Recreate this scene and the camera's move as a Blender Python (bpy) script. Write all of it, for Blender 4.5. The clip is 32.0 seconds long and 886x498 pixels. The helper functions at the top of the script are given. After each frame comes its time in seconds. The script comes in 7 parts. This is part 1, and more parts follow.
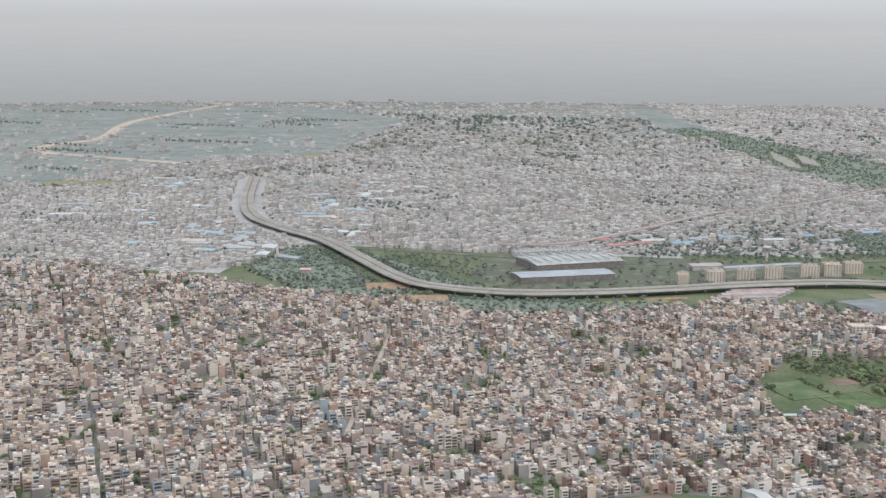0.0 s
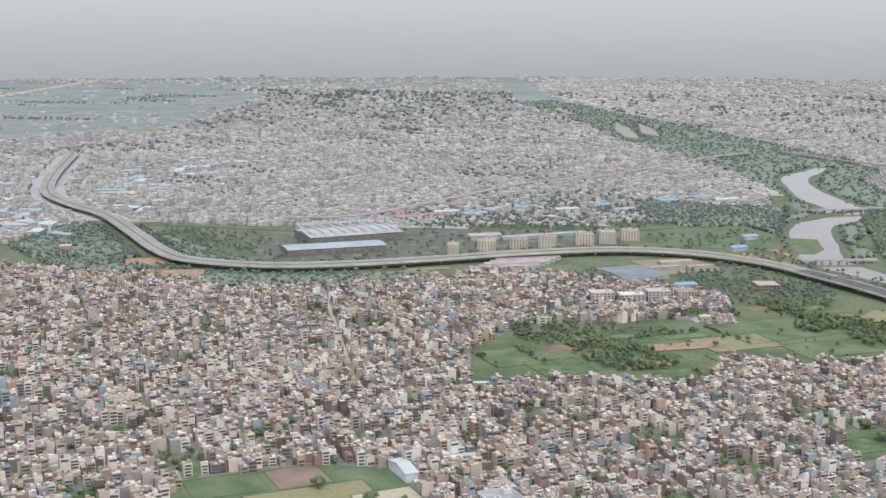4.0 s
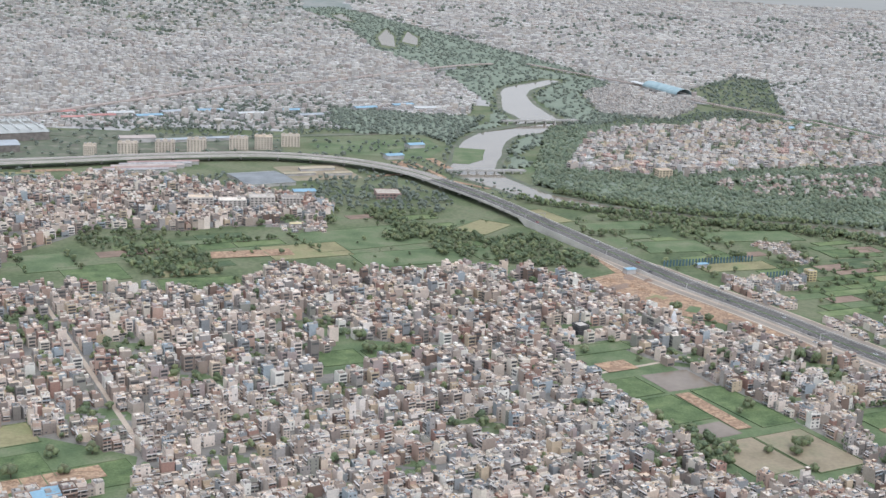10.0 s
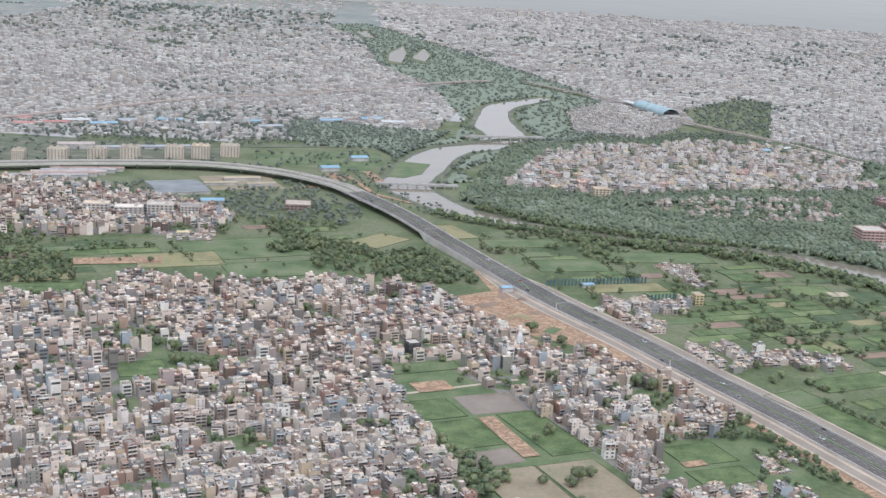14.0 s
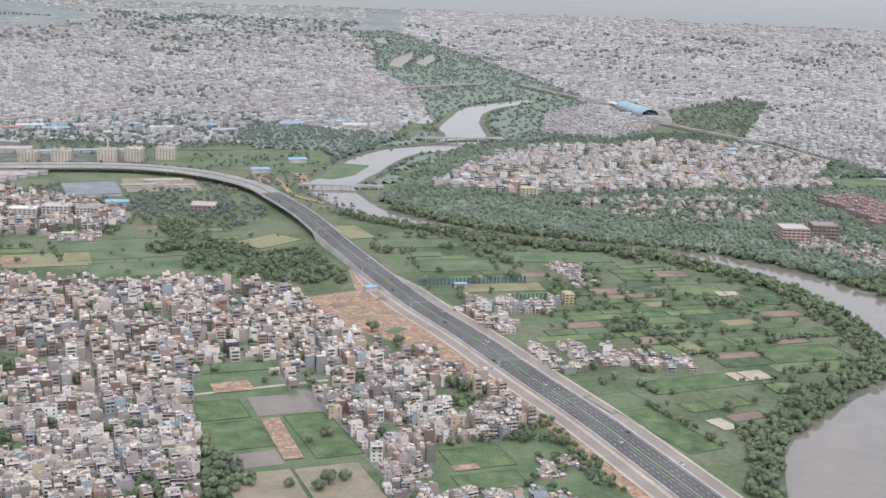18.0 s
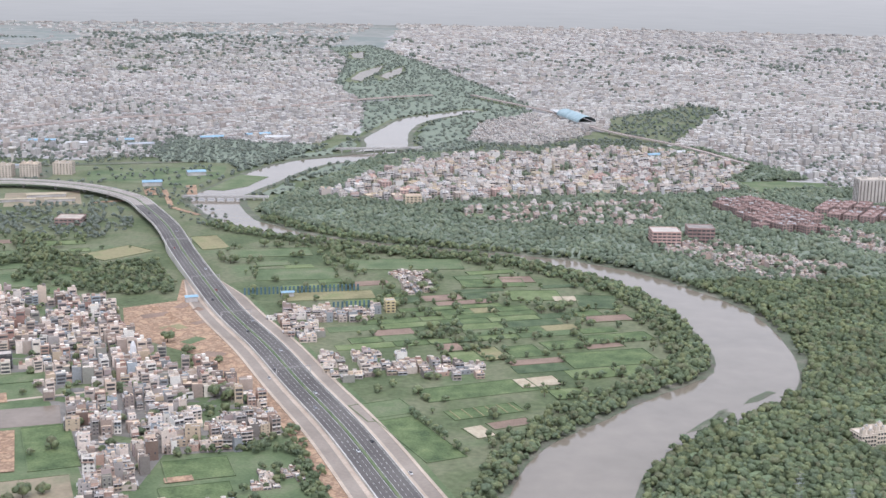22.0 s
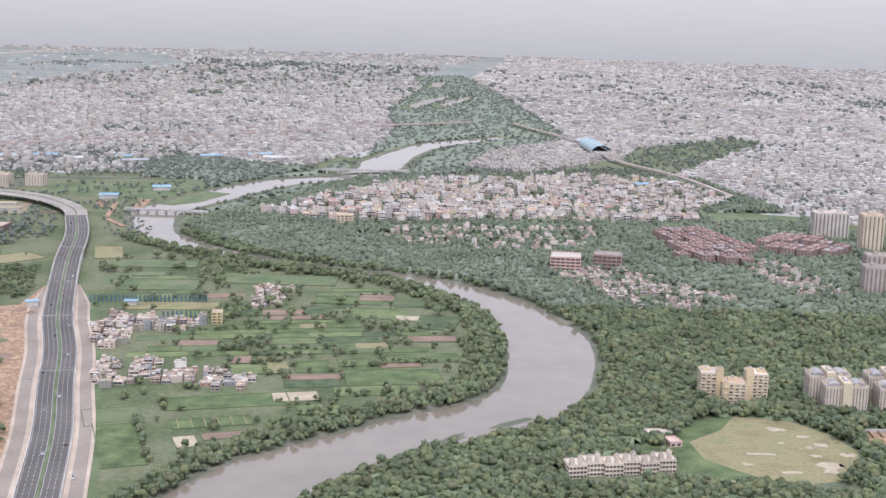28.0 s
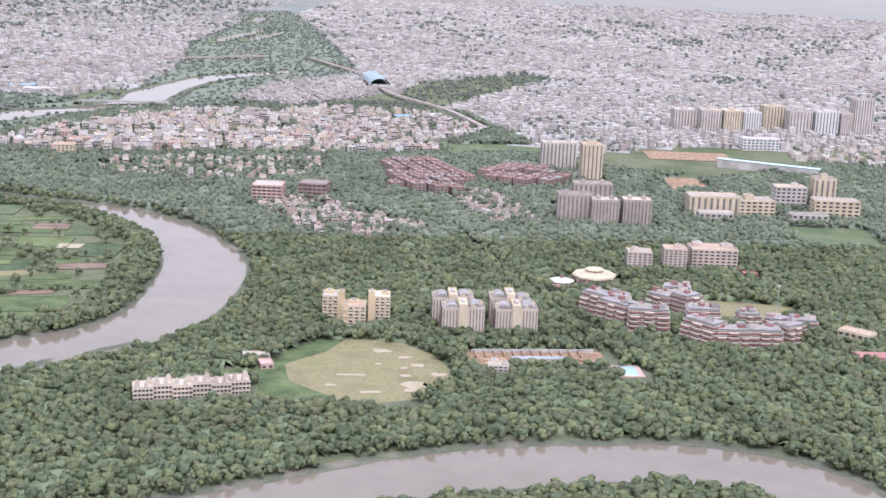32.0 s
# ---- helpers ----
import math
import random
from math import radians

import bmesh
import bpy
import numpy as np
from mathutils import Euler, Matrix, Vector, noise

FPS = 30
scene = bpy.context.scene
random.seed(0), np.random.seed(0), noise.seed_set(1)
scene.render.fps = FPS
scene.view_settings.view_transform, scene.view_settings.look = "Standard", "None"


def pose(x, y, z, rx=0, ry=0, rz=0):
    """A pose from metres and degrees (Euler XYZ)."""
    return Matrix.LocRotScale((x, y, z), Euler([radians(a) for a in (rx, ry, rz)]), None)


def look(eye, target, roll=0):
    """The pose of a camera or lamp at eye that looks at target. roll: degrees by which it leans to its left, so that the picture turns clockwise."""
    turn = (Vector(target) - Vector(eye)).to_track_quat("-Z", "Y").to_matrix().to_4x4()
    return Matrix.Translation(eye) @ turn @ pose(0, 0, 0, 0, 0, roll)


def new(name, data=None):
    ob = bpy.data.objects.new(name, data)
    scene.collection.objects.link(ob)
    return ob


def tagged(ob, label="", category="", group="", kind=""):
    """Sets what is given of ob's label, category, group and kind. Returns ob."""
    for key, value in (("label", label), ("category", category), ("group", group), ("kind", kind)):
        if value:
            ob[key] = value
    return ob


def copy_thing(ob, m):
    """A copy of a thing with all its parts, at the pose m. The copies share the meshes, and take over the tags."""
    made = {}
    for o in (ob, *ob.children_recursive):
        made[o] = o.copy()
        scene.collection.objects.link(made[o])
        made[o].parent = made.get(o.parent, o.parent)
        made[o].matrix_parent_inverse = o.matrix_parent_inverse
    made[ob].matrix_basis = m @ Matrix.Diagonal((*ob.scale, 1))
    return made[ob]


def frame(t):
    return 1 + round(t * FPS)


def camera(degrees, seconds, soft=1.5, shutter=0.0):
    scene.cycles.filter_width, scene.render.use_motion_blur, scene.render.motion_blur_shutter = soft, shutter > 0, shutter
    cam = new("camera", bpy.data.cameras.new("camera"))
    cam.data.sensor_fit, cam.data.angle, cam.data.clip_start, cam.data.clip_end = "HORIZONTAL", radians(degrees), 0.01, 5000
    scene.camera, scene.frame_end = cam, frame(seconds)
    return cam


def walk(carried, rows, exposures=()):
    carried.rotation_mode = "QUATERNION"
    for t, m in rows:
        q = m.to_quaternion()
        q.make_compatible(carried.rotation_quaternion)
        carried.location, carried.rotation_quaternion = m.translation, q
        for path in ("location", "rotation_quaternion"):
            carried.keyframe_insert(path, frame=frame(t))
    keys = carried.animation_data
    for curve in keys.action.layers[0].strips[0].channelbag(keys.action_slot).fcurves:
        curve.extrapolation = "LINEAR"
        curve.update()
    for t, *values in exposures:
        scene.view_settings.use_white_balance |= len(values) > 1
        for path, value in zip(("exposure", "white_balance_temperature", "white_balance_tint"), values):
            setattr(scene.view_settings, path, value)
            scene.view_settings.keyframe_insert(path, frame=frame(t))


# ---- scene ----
cam = camera(37.3, 32.0, soft=1.5)
PATH = [
    (0, (-577.78, -148.67, 254.07), (-732.94, 825.32, 88.92), 0.66),
    (0.5, (-558.96, -144.19, 253.22), (-710.44, 832.12, 98.71), 0.29),
    (1, (-540.20, -139.70, 252.37), (-685.93, 838.78, 106.29), 0.03),
    (1.5, (-521.48, -135.20, 251.52), (-661.77, 844.61, 109.07), -0.14),
    (2, (-502.81, -130.69, 250.66), (-638.41, 849.66, 107.36), -0.19),
    (2.5, (-484.18, -126.17, 249.79), (-612.09, 854.49, 101.62), -0.04),
    (3, (-465.61, -121.63, 248.93), (-584.09, 858.79, 91.69), 0.11),
    (3.5, (-447.09, -117.09, 248.06), (-549.67, 862.79, 76.84), 0.27),
    (4, (-428.69, -112.52, 247.18), (-522.01, 866.36, 65.30), 0.33),
    (4.5, (-410.29, -107.95, 246.29), (-494.13, 869.12, 50.57), 0.34),
    (5, (-391.89, -103.38, 245.41), (-466.95, 871.50, 35.72), 0.32),
    (5.5, (-373.49, -98.81, 244.53), (-441.37, 874.15, 23.74), 0.33),
    (6, (-355.21, -94.21, 243.64), (-415.81, 876.36, 10.60), 0.24),
    (6.5, (-336.99, -89.61, 242.75), (-387.57, 878.49, -2.69), 0.43),
    (7, (-318.81, -84.99, 241.85), (-357.22, 880.51, -15.72), 0.73),
    (7.5, (-300.68, -80.36, 240.95), (-326.13, 882.62, -27.42), 1.17),
    (8, (-282.60, -75.72, 240.04), (-295.78, 885.09, -36.88), 1.55),
    (8.5, (-264.57, -71.07, 239.13), (-266.62, 889.65, -38.38), 1.94),
    (9, (-246.58, -66.40, 238.21), (-240.41, 896.25, -32.44), 2.29),
    (9.5, (-228.65, -61.73, 237.30), (-219.35, 904.58, -19.92), 2.45),
    (10, (-210.77, -57.05, 236.37), (-201.06, 912.75, -7.34), 2.60),
    (10.5, (-192.93, -52.35, 235.45), (-185.01, 919.99, 2.01), 2.73),
    (11, (-175.15, -47.65, 234.52), (-177.84, 926.36, 8.02), 2.77),
    (11.5, (-157.41, -42.93, 233.58), (-178.88, 931.25, 8.85), 2.65),
    (12, (-139.73, -38.20, 232.65), (-178.11, 935.13, 6.47), 2.60),
    (12.5, (-122.09, -33.47, 231.70), (-169.26, 939.34, 4.94), 2.81),
    (13, (-104.50, -28.72, 230.76), (-153.44, 943.92, 3.63), 3.04),
    (13.5, (-86.96, -23.96, 229.81), (-136.16, 948.45, 1.76), 3.19),
    (14, (-69.47, -19.19, 228.85), (-119.89, 952.70, -1.11), 3.28),
    (14.5, (-52.03, -14.41, 227.90), (-106.20, 956.65, -4.71), 3.31),
    (15, (-34.64, -9.62, 226.94), (-93.56, 960.55, -8.24), 3.30),
    (15.5, (-17.29, -4.81, 225.97), (-81.45, 964.50, -11.35), 3.14),
    (16, (-0.07, 0.02, 224.99), (-71.38, 968.90, -12.04), 3.02),
    (16.5, (17.15, 4.85, 224.02), (-65.72, 973.53, -10.05), 2.82),
    (17, (34.37, 9.68, 223.04), (-60.15, 978.20, -7.22), 2.61),
    (17.5, (51.59, 14.50, 222.07), (-50.33, 982.95, -5.36), 2.45),
    (18, (68.68, 19.36, 221.08), (-40.53, 987.60, -3.83), 2.21),
    (18.5, (85.73, 24.23, 220.09), (-27.11, 992.62, -2.34), 2.12),
    (19, (102.73, 29.11, 219.10), (-4.57, 999.07, 0.81), 2.34),
    (19.5, (119.68, 34.00, 218.10), (16.15, 1003.94, -2.13), 2.41),
    (20, (136.58, 38.90, 217.10), (32.09, 1007.30, -9.36), 2.24),
    (20.5, (153.43, 43.81, 216.10), (46.41, 1010.81, -15.10), 2.03),
    (21, (170.23, 48.73, 215.09), (51.89, 1015.92, -9.73), 1.58),
    (21.5, (186.99, 53.66, 214.08), (58.13, 1021.06, -3.95), 1.27),
    (22, (203.69, 58.60, 213.06), (63.85, 1025.60, 0.07), 0.91),
    (22.5, (220.34, 63.56, 212.04), (68.10, 1029.27, 1.76), 0.59),
    (23, (236.95, 68.52, 211.01), (71.98, 1032.58, 2.72), 0.33),
    (23.5, (253.51, 73.50, 209.99), (74.07, 1036.28, 7.85), 0.18),
    (24, (270.01, 78.48, 208.95), (88.71, 1039.76, 1.40), 0.19),
    (24.5, (286.47, 83.48, 207.92), (105.85, 1042.54, -10.20), 0.30),
    (25, (302.88, 88.49, 206.88), (83.88, 1040.49, -6.97), 0.32),
    (25.5, (319.24, 93.51, 205.83), (54.42, 1036.40, 3.80), 0.35),
    (26, (335.47, 98.55, 204.78), (46.54, 1035.92, 10.18), 0.49),
    (26.5, (351.71, 103.60, 203.72), (49.58, 1038.51, 17.56), 0.79),
    (27, (367.95, 108.65, 202.67), (64.64, 1044.26, 22.05), 1.10),
    (27.5, (384.18, 113.69, 201.62), (92.88, 1052.88, 19.76), 1.30),
    (28, (400.30, 118.76, 200.55), (138.06, 1065.17, 12.00), 1.46),
    (28.5, (416.36, 123.85, 199.48), (179.70, 1074.89, 0.70), 1.57),
    (29, (432.38, 128.94, 198.41), (213.08, 1081.72, -11.62), 1.63),
    (29.5, (448.34, 134.05, 197.34), (239.40, 1086.27, -25.41), 1.73),
    (30, (464.26, 139.16, 196.26), (262.16, 1089.13, -41.88), 1.60),
    (30.5, (480.13, 144.29, 195.17), (283.00, 1091.15, -58.99), 1.61),
    (31, (495.95, 149.43, 194.09), (304.39, 1095.18, -68.33), 1.67),
    (31.5, (511.72, 154.58, 192.99), (330.75, 1105.95, -56.28), 2.11),
    (32, (527.44, 159.74, 191.90), (356.15, 1118.10, -36.57), 2.32),
]
walk(cam, [(t, look(eye, target, roll)) for t, eye, target, roll in PATH], [(0, -0.19, 6100, 10), (3, -0.1, 6050, 10), (6, -0.04, 5900, 10), (15, -0.01, 5880, 12), (20, 0.07, 5880, 15), (25, 0.24, 5950, 17), (28, 0.18, 5980, 19), (32, 0.37, 5900, 22)])


def at(x, y, z=0.0, rz=0.0):
    return pose(x, y, z, 0, 0, rz)


# ---------------------------------------------------------------- world and sun
SUN_ELEV, SUN_TURN = radians(58), radians(158)   # turn: clockwise from +y (north), where the sun stands
world = bpy.data.worlds.new("sky")
scene.world = world
world.use_nodes = True
wn, wl = world.node_tree.nodes, world.node_tree.links
wn.clear()
w_out, w_bg = wn.new("ShaderNodeOutputWorld"), wn.new("ShaderNodeBackground")
w_sky = wn.new("ShaderNodeTexSky")
w_sky.sky_type, w_sky.sun_disc = "NISHITA", False
w_sky.sun_elevation, w_sky.sun_rotation = SUN_ELEV, SUN_TURN
w_sky.dust_density, w_sky.air_density = 6.0, 1.5
w_gain = wn.new("ShaderNodeVectorMath")
w_gain.operation = "SCALE"
w_gain.inputs["Scale"].default_value = 0.07
w_tc, w_sep, w_ramp = wn.new("ShaderNodeTexCoord"), wn.new("ShaderNodeSeparateXYZ"), wn.new("ShaderNodeValToRGB")
w_map, w_noise = wn.new("ShaderNodeMapping"), wn.new("ShaderNodeTexNoise")
w_map.inputs["Scale"].default_value = (1.5, 1.5, 14)
w_noise.inputs["Scale"].default_value = 3.0
w_add = wn.new("ShaderNodeMath")
w_add.operation = "MULTIPLY_ADD"
w_add.inputs[1].default_value = 0.01
sky_stops = [(0.49, (0.71, 0.695, 0.67)), (0.503, (0.725, 0.71, 0.685)), (0.512, (0.83, 0.825, 0.81)), (0.56, (1.0, 1.01, 1.02)), (0.70, (1.14, 1.21, 1.30)), (1.0, (1.18, 1.29, 1.44))]
while len(w_ramp.color_ramp.elements) < len(sky_stops):
    w_ramp.color_ramp.elements.new(0.5)
for p, (pos, c) in zip(w_ramp.color_ramp.elements, sky_stops):
    p.position, p.color = pos, (*c, 1)
w_half = wn.new("ShaderNodeMath")
w_half.operation = "MULTIPLY_ADD"
w_half.inputs[1].default_value, w_half.inputs[2].default_value = 0.5, 0.495
w_mix = wn.new("ShaderNodeMix")
w_mix.data_type = "RGBA"
w_mix.inputs["Factor"].default_value = 0.88       # high thin cloud and haze over the blue
wl.new(w_tc.outputs["Generated"], w_sep.inputs[0])
wl.new(w_tc.outputs["Generated"], w_map.inputs["Vector"])
wl.new(w_map.outputs[0], w_noise.inputs["Vector"])
wl.new(w_sep.outputs["Z"], w_half.inputs[0])
wl.new(w_noise.outputs["Fac"], w_add.inputs[0])
wl.new(w_half.outputs[0], w_add.inputs[2])
wl.new(w_add.outputs[0], w_ramp.inputs["Fac"])
wl.new(w_sky.outputs[0], w_gain.inputs[0])
wl.new(w_gain.outputs[0], w_mix.inputs["A"])
wl.new(w_ramp.outputs[0], w_mix.inputs["B"])
wl.new(w_mix.outputs["Result"], w_bg.inputs["Color"])
wl.new(w_bg.outputs[0], w_out.inputs["Surface"])
w_bg.inputs["Strength"].default_value = 1.0

sun = new("sun", bpy.data.lights.new("sun", "SUN"))
sun.data.energy, sun.data.angle, sun.data.color = 1.9, radians(18), (1.0, 0.98, 0.95)
sd = Vector((math.sin(SUN_TURN) * math.cos(SUN_ELEV), math.cos(SUN_TURN) * math.cos(SUN_ELEV), math.sin(SUN_ELEV)))
sun.matrix_world = look(sd * 500, (0, 0, 0))


# ---------------------------------------------------------------- materials
def mat(name, stops, source="noise", scale=0.05, fine=0.6, amount=0.25, rough=0.9, bump=0.0, metal=0.0, spec=0.3, hold=False, sheen=0.0):
    """A surface: a ramp of colours over noise, over the piece (island) or over the object, with two scales of blotches on it."""
    m = bpy.data.materials.new(name)
    m.use_nodes = True
    n, l = m.node_tree.nodes, m.node_tree.links
    b = n["Principled BSDF"]
    b.inputs["Roughness"].default_value, b.inputs["Metallic"].default_value = rough, metal
    b.inputs["Specular IOR Level"].default_value = spec
    b.inputs["Sheen Weight"].default_value = sheen
    geo = n.new("ShaderNodeNewGeometry")
    big, small = n.new("ShaderNodeTexNoise"), n.new("ShaderNodeTexNoise")
    big.inputs["Scale"].default_value, small.inputs["Scale"].default_value = scale, fine
    big.inputs["Detail"].default_value, small.inputs["Detail"].default_value = 5, 4
    l.new(geo.outputs["Position"], big.inputs["Vector"])
    l.new(geo.outputs["Position"], small.inputs["Vector"])
    ramp = n.new("ShaderNodeValToRGB")
    ramp.color_ramp.interpolation = "CONSTANT" if hold else "LINEAR"
    e = ramp.color_ramp.elements
    while len(e) < len(stops):
        e.new(0.5)
    for i, c in enumerate(stops):
        lo, hi = (0.3, 0.7) if source == "noise" else (0.0, 1.0)
        e[i].position = lo + (hi - lo) * i / max(1, len(stops) - (0 if hold else 1))
        e[i].color = (*c, 1)
    if source == "island":
        l.new(geo.outputs["Random Per Island"], ramp.inputs["Fac"])
    elif source == "object":
        l.new(n.new("ShaderNodeObjectInfo").outputs["Random"], ramp.inputs["Fac"])
    else:
        l.new(big.outputs["Fac"], ramp.inputs["Fac"])
    both = n.new("ShaderNodeMath")
    both.operation = "ADD"
    l.new(big.outputs["Fac"], both.inputs[0])
    l.new(small.outputs["Fac"], both.inputs[1])
    span = n.new("ShaderNodeMapRange")
    span.inputs["From Min"].default_value, span.inputs["From Max"].default_value = 0.6, 1.4
    span.inputs["To Min"].default_value, span.inputs["To Max"].default_value = 1 - amount, 1 + amount
    l.new(both.outputs[0], span.inputs["Value"])
    mul = n.new("ShaderNodeVectorMath")
    mul.operation = "SCALE"
    l.new(ramp.outputs["Color"], mul.inputs[0])
    l.new(span.outputs["Result"], mul.inputs["Scale"])
    l.new(mul.outputs[0], b.inputs["Base Color"])
    if bump:
        bp = n.new("ShaderNodeBump")
        bp.inputs["Strength"].default_value, bp.inputs["Distance"].default_value = 0.6, bump
        l.new(small.outputs["Fac"], bp.inputs["Height"])
        l.new(bp.outputs[0], b.inputs["Normal"])
    return m


PAINTS = [(0.366, 0.294, 0.245), (0.543, 0.454, 0.384), (0.303, 0.239, 0.199), (0.392, 0.287, 0.232), (0.327, 0.292, 0.269), (0.648, 0.539, 0.459), (0.188, 0.133, 0.107),
          (0.395, 0.327, 0.276), (0.490, 0.389, 0.279), (0.268, 0.274, 0.276), (0.591, 0.496, 0.424), (0.325, 0.202, 0.162), (0.442, 0.369, 0.315), (0.264, 0.216, 0.188),
          (0.726, 0.615, 0.532), (0.431, 0.298, 0.237), (0.268, 0.257, 0.219), (0.386, 0.313, 0.290), (0.710, 0.635, 0.573), (0.485, 0.409, 0.344), (0.359, 0.325, 0.300), (0.590, 0.475, 0.377), (0.345, 0.378, 0.396), (0.710, 0.667, 0.598), (0.670, 0.597, 0.502), (0.203, 0.179, 0.159)]
M_WALL = mat("painted_plaster", PAINTS, "island", 0.12, 1.3, 0.22, 0.9, hold=True)
M_WALL_OB = mat("painted_plaster_house", PAINTS, "object", 0.12, 1.3, 0.22, 0.9, hold=True)
ROOFS = [(0.416, 0.352, 0.290), (0.536, 0.455, 0.372), (0.313, 0.270, 0.224), (0.460, 0.344, 0.259), (0.646, 0.561, 0.469), (0.383, 0.332, 0.279), (0.557, 0.436, 0.322), (0.267, 0.233, 0.205), (0.466, 0.410, 0.355)]
WHITES = [(0.554, 0.503, 0.452), (0.621, 0.582, 0.537), (0.452, 0.384, 0.339), (0.508, 0.424, 0.362), (0.644, 0.610, 0.576), (0.418, 0.379, 0.356), (0.542, 0.452, 0.339), (0.508, 0.475, 0.441), (0.475, 0.356, 0.311)]
M_WALL_WHITE = mat("white_plaster", WHITES, "island", 0.12, 1.3, 0.2, 0.9, hold=True)
M_ROOF = mat("roof_screed", ROOFS, "island", 0.15, 0.9, 0.3, 0.95, hold=True)
M_ROOF_OB = mat("roof_screed_house", ROOFS, "object", 0.15, 0.9, 0.3, 0.95, hold=True)
M_GLASS = mat("window_and_recess_dark", [(0.06, 0.06, 0.065), (0.115, 0.11, 0.105)], "noise", 0.3, 2, 0.2, 0.4, spec=0.25)
M_TRIM = mat("slab_concrete", [(0.36, 0.335, 0.315), (0.49, 0.465, 0.44)], "noise", 0.1, 1.0, 0.2)
M_TANK = mat("water_tank_plastic", [(0.05, 0.05, 0.055), (0.50, 0.50, 0.50), (0.04, 0.04, 0.045), (0.42, 0.40, 0.38), (0.06, 0.06, 0.06), (0.14, 0.22, 0.30)], "island", 0.3, 1, 0.1, 0.5, hold=True)
# far house walls, paled and evened out to paint the haze over them
M_CITY = mat("hazed_plaster", [(0.405, 0.375, 0.342), (0.47, 0.44, 0.402), (0.36, 0.333, 0.305), (0.43, 0.386, 0.342), (0.54, 0.51, 0.468), (0.375, 0.35, 0.322), (0.445, 0.413, 0.375),
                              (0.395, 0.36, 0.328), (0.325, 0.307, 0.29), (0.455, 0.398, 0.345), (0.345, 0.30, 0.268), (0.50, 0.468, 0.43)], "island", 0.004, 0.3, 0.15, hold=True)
M_LEAF = mat("leaves", [(0.186, 0.228, 0.128), (0.255, 0.288, 0.152), (0.204, 0.243, 0.147), (0.284, 0.304, 0.158), (0.188, 0.232, 0.145), (0.243, 0.252, 0.150), (0.218, 0.261, 0.147), (0.178, 0.214, 0.125), (0.262, 0.298, 0.161)], "island", 0.03, 1.0, 0.42, 0.9, spec=0.15, bump=1.1, hold=True)
M_SHRUB = mat("understorey_leaves", [(0.130, 0.172, 0.10), (0.165, 0.208, 0.118), (0.185, 0.222, 0.124), (0.142, 0.184, 0.108)], "noise", 0.06, 0.8, 0.4, 0.9, spec=0.15, bump=1.2)


def see_through(m, share):
    """Lets part of the light that falls on leaves through to the other side."""
    n, l = m.node_tree.nodes, m.node_tree.links
    b, out = n["Principled BSDF"], n["Material Output"]
    t, mix = n.new("ShaderNodeBsdfTranslucent"), n.new("ShaderNodeMixShader")
    l.new(b.inputs["Base Color"].links[0].from_socket, t.inputs["Color"])
    mix.inputs[0].default_value = share
    l.new(b.outputs[0], mix.inputs[1])
    l.new(t.outputs[0], mix.inputs[2])
    l.new(mix.outputs[0], out.inputs["Surface"])


see_through(M_LEAF, 0.4)
# paler, greyer copy of the leaves: distance haze mixed into the colour
M_HAZED_LEAF = mat("hazed_leaves", [(0.205, 0.232, 0.188), (0.235, 0.258, 0.205), (0.19, 0.218, 0.182), (0.25, 0.268, 0.215), (0.215, 0.24, 0.198)], "island", 0.01, 0.6, 0.22, 0.95, spec=0.1, bump=0.8, hold=True)
see_through(M_HAZED_LEAF, 0.35)
# leaves of the middle distance, with a lighter share of painted haze
M_PARK_LEAF = mat("half_hazed_leaves", [(0.220, 0.264, 0.185), (0.275, 0.312, 0.213), (0.233, 0.275, 0.199), (0.297, 0.326, 0.222), (0.244, 0.284, 0.197)], "island", 0.02, 0.8, 0.32, 0.9, spec=0.12, bump=0.9, hold=True)
see_through(M_PARK_LEAF, 0.4)
# far understorey, its leaf colour greyed to stand for haze
M_FARSHRUB = mat("hazed_scrub", [(0.171, 0.198, 0.148), (0.198, 0.222, 0.166), (0.185, 0.205, 0.155)], "noise", 0.02, 0.4, 0.25, 0.95, spec=0.1, bump=0.8)
# dark depot walls; on flats and towers it paints the shade of recesses
M_DIM = mat("recess_shade_and_dark_wall", [(0.17, 0.15, 0.135), (0.23, 0.20, 0.18)], "noise", 0.3, 2, 0.25, 0.7, spec=0.2)
M_BARK = mat("bark", [(0.10, 0.075, 0.055), (0.16, 0.12, 0.09)], "noise", 0.5, 3, 0.3, bump=0.05)
M_GROUND = mat("earth_and_scrub", [(0.090, 0.118, 0.055), (0.112, 0.134, 0.064), (0.142, 0.146, 0.084), (0.096, 0.124, 0.060)], "noise", 0.02, 0.3, 0.4, 0.95, bump=0.3)
M_LANE = mat("dusty_lanes", [(0.15, 0.14, 0.125), (0.21, 0.19, 0.165), (0.125, 0.12, 0.11)], "noise", 0.03, 0.4, 0.3, 0.95)
# lanes lightened towards the far walls, so haze is part of this colour
M_DENSE = mat("hazed_far_lanes", [(0.34, 0.318, 0.30), (0.385, 0.36, 0.338), (0.30, 0.287, 0.268)], "noise", 0.01, 0.12, 0.3, 0.95)
M_UNDER = mat("forest_floor", [(0.115, 0.135, 0.08), (0.15, 0.16, 0.10)], "noise", 0.03, 0.4, 0.3, 0.95)
M_ASPHALT = mat("asphalt", [(0.102, 0.091, 0.084), (0.132, 0.118, 0.108)], "noise", 0.03, 0.7, 0.18, 0.9, spec=0.15)
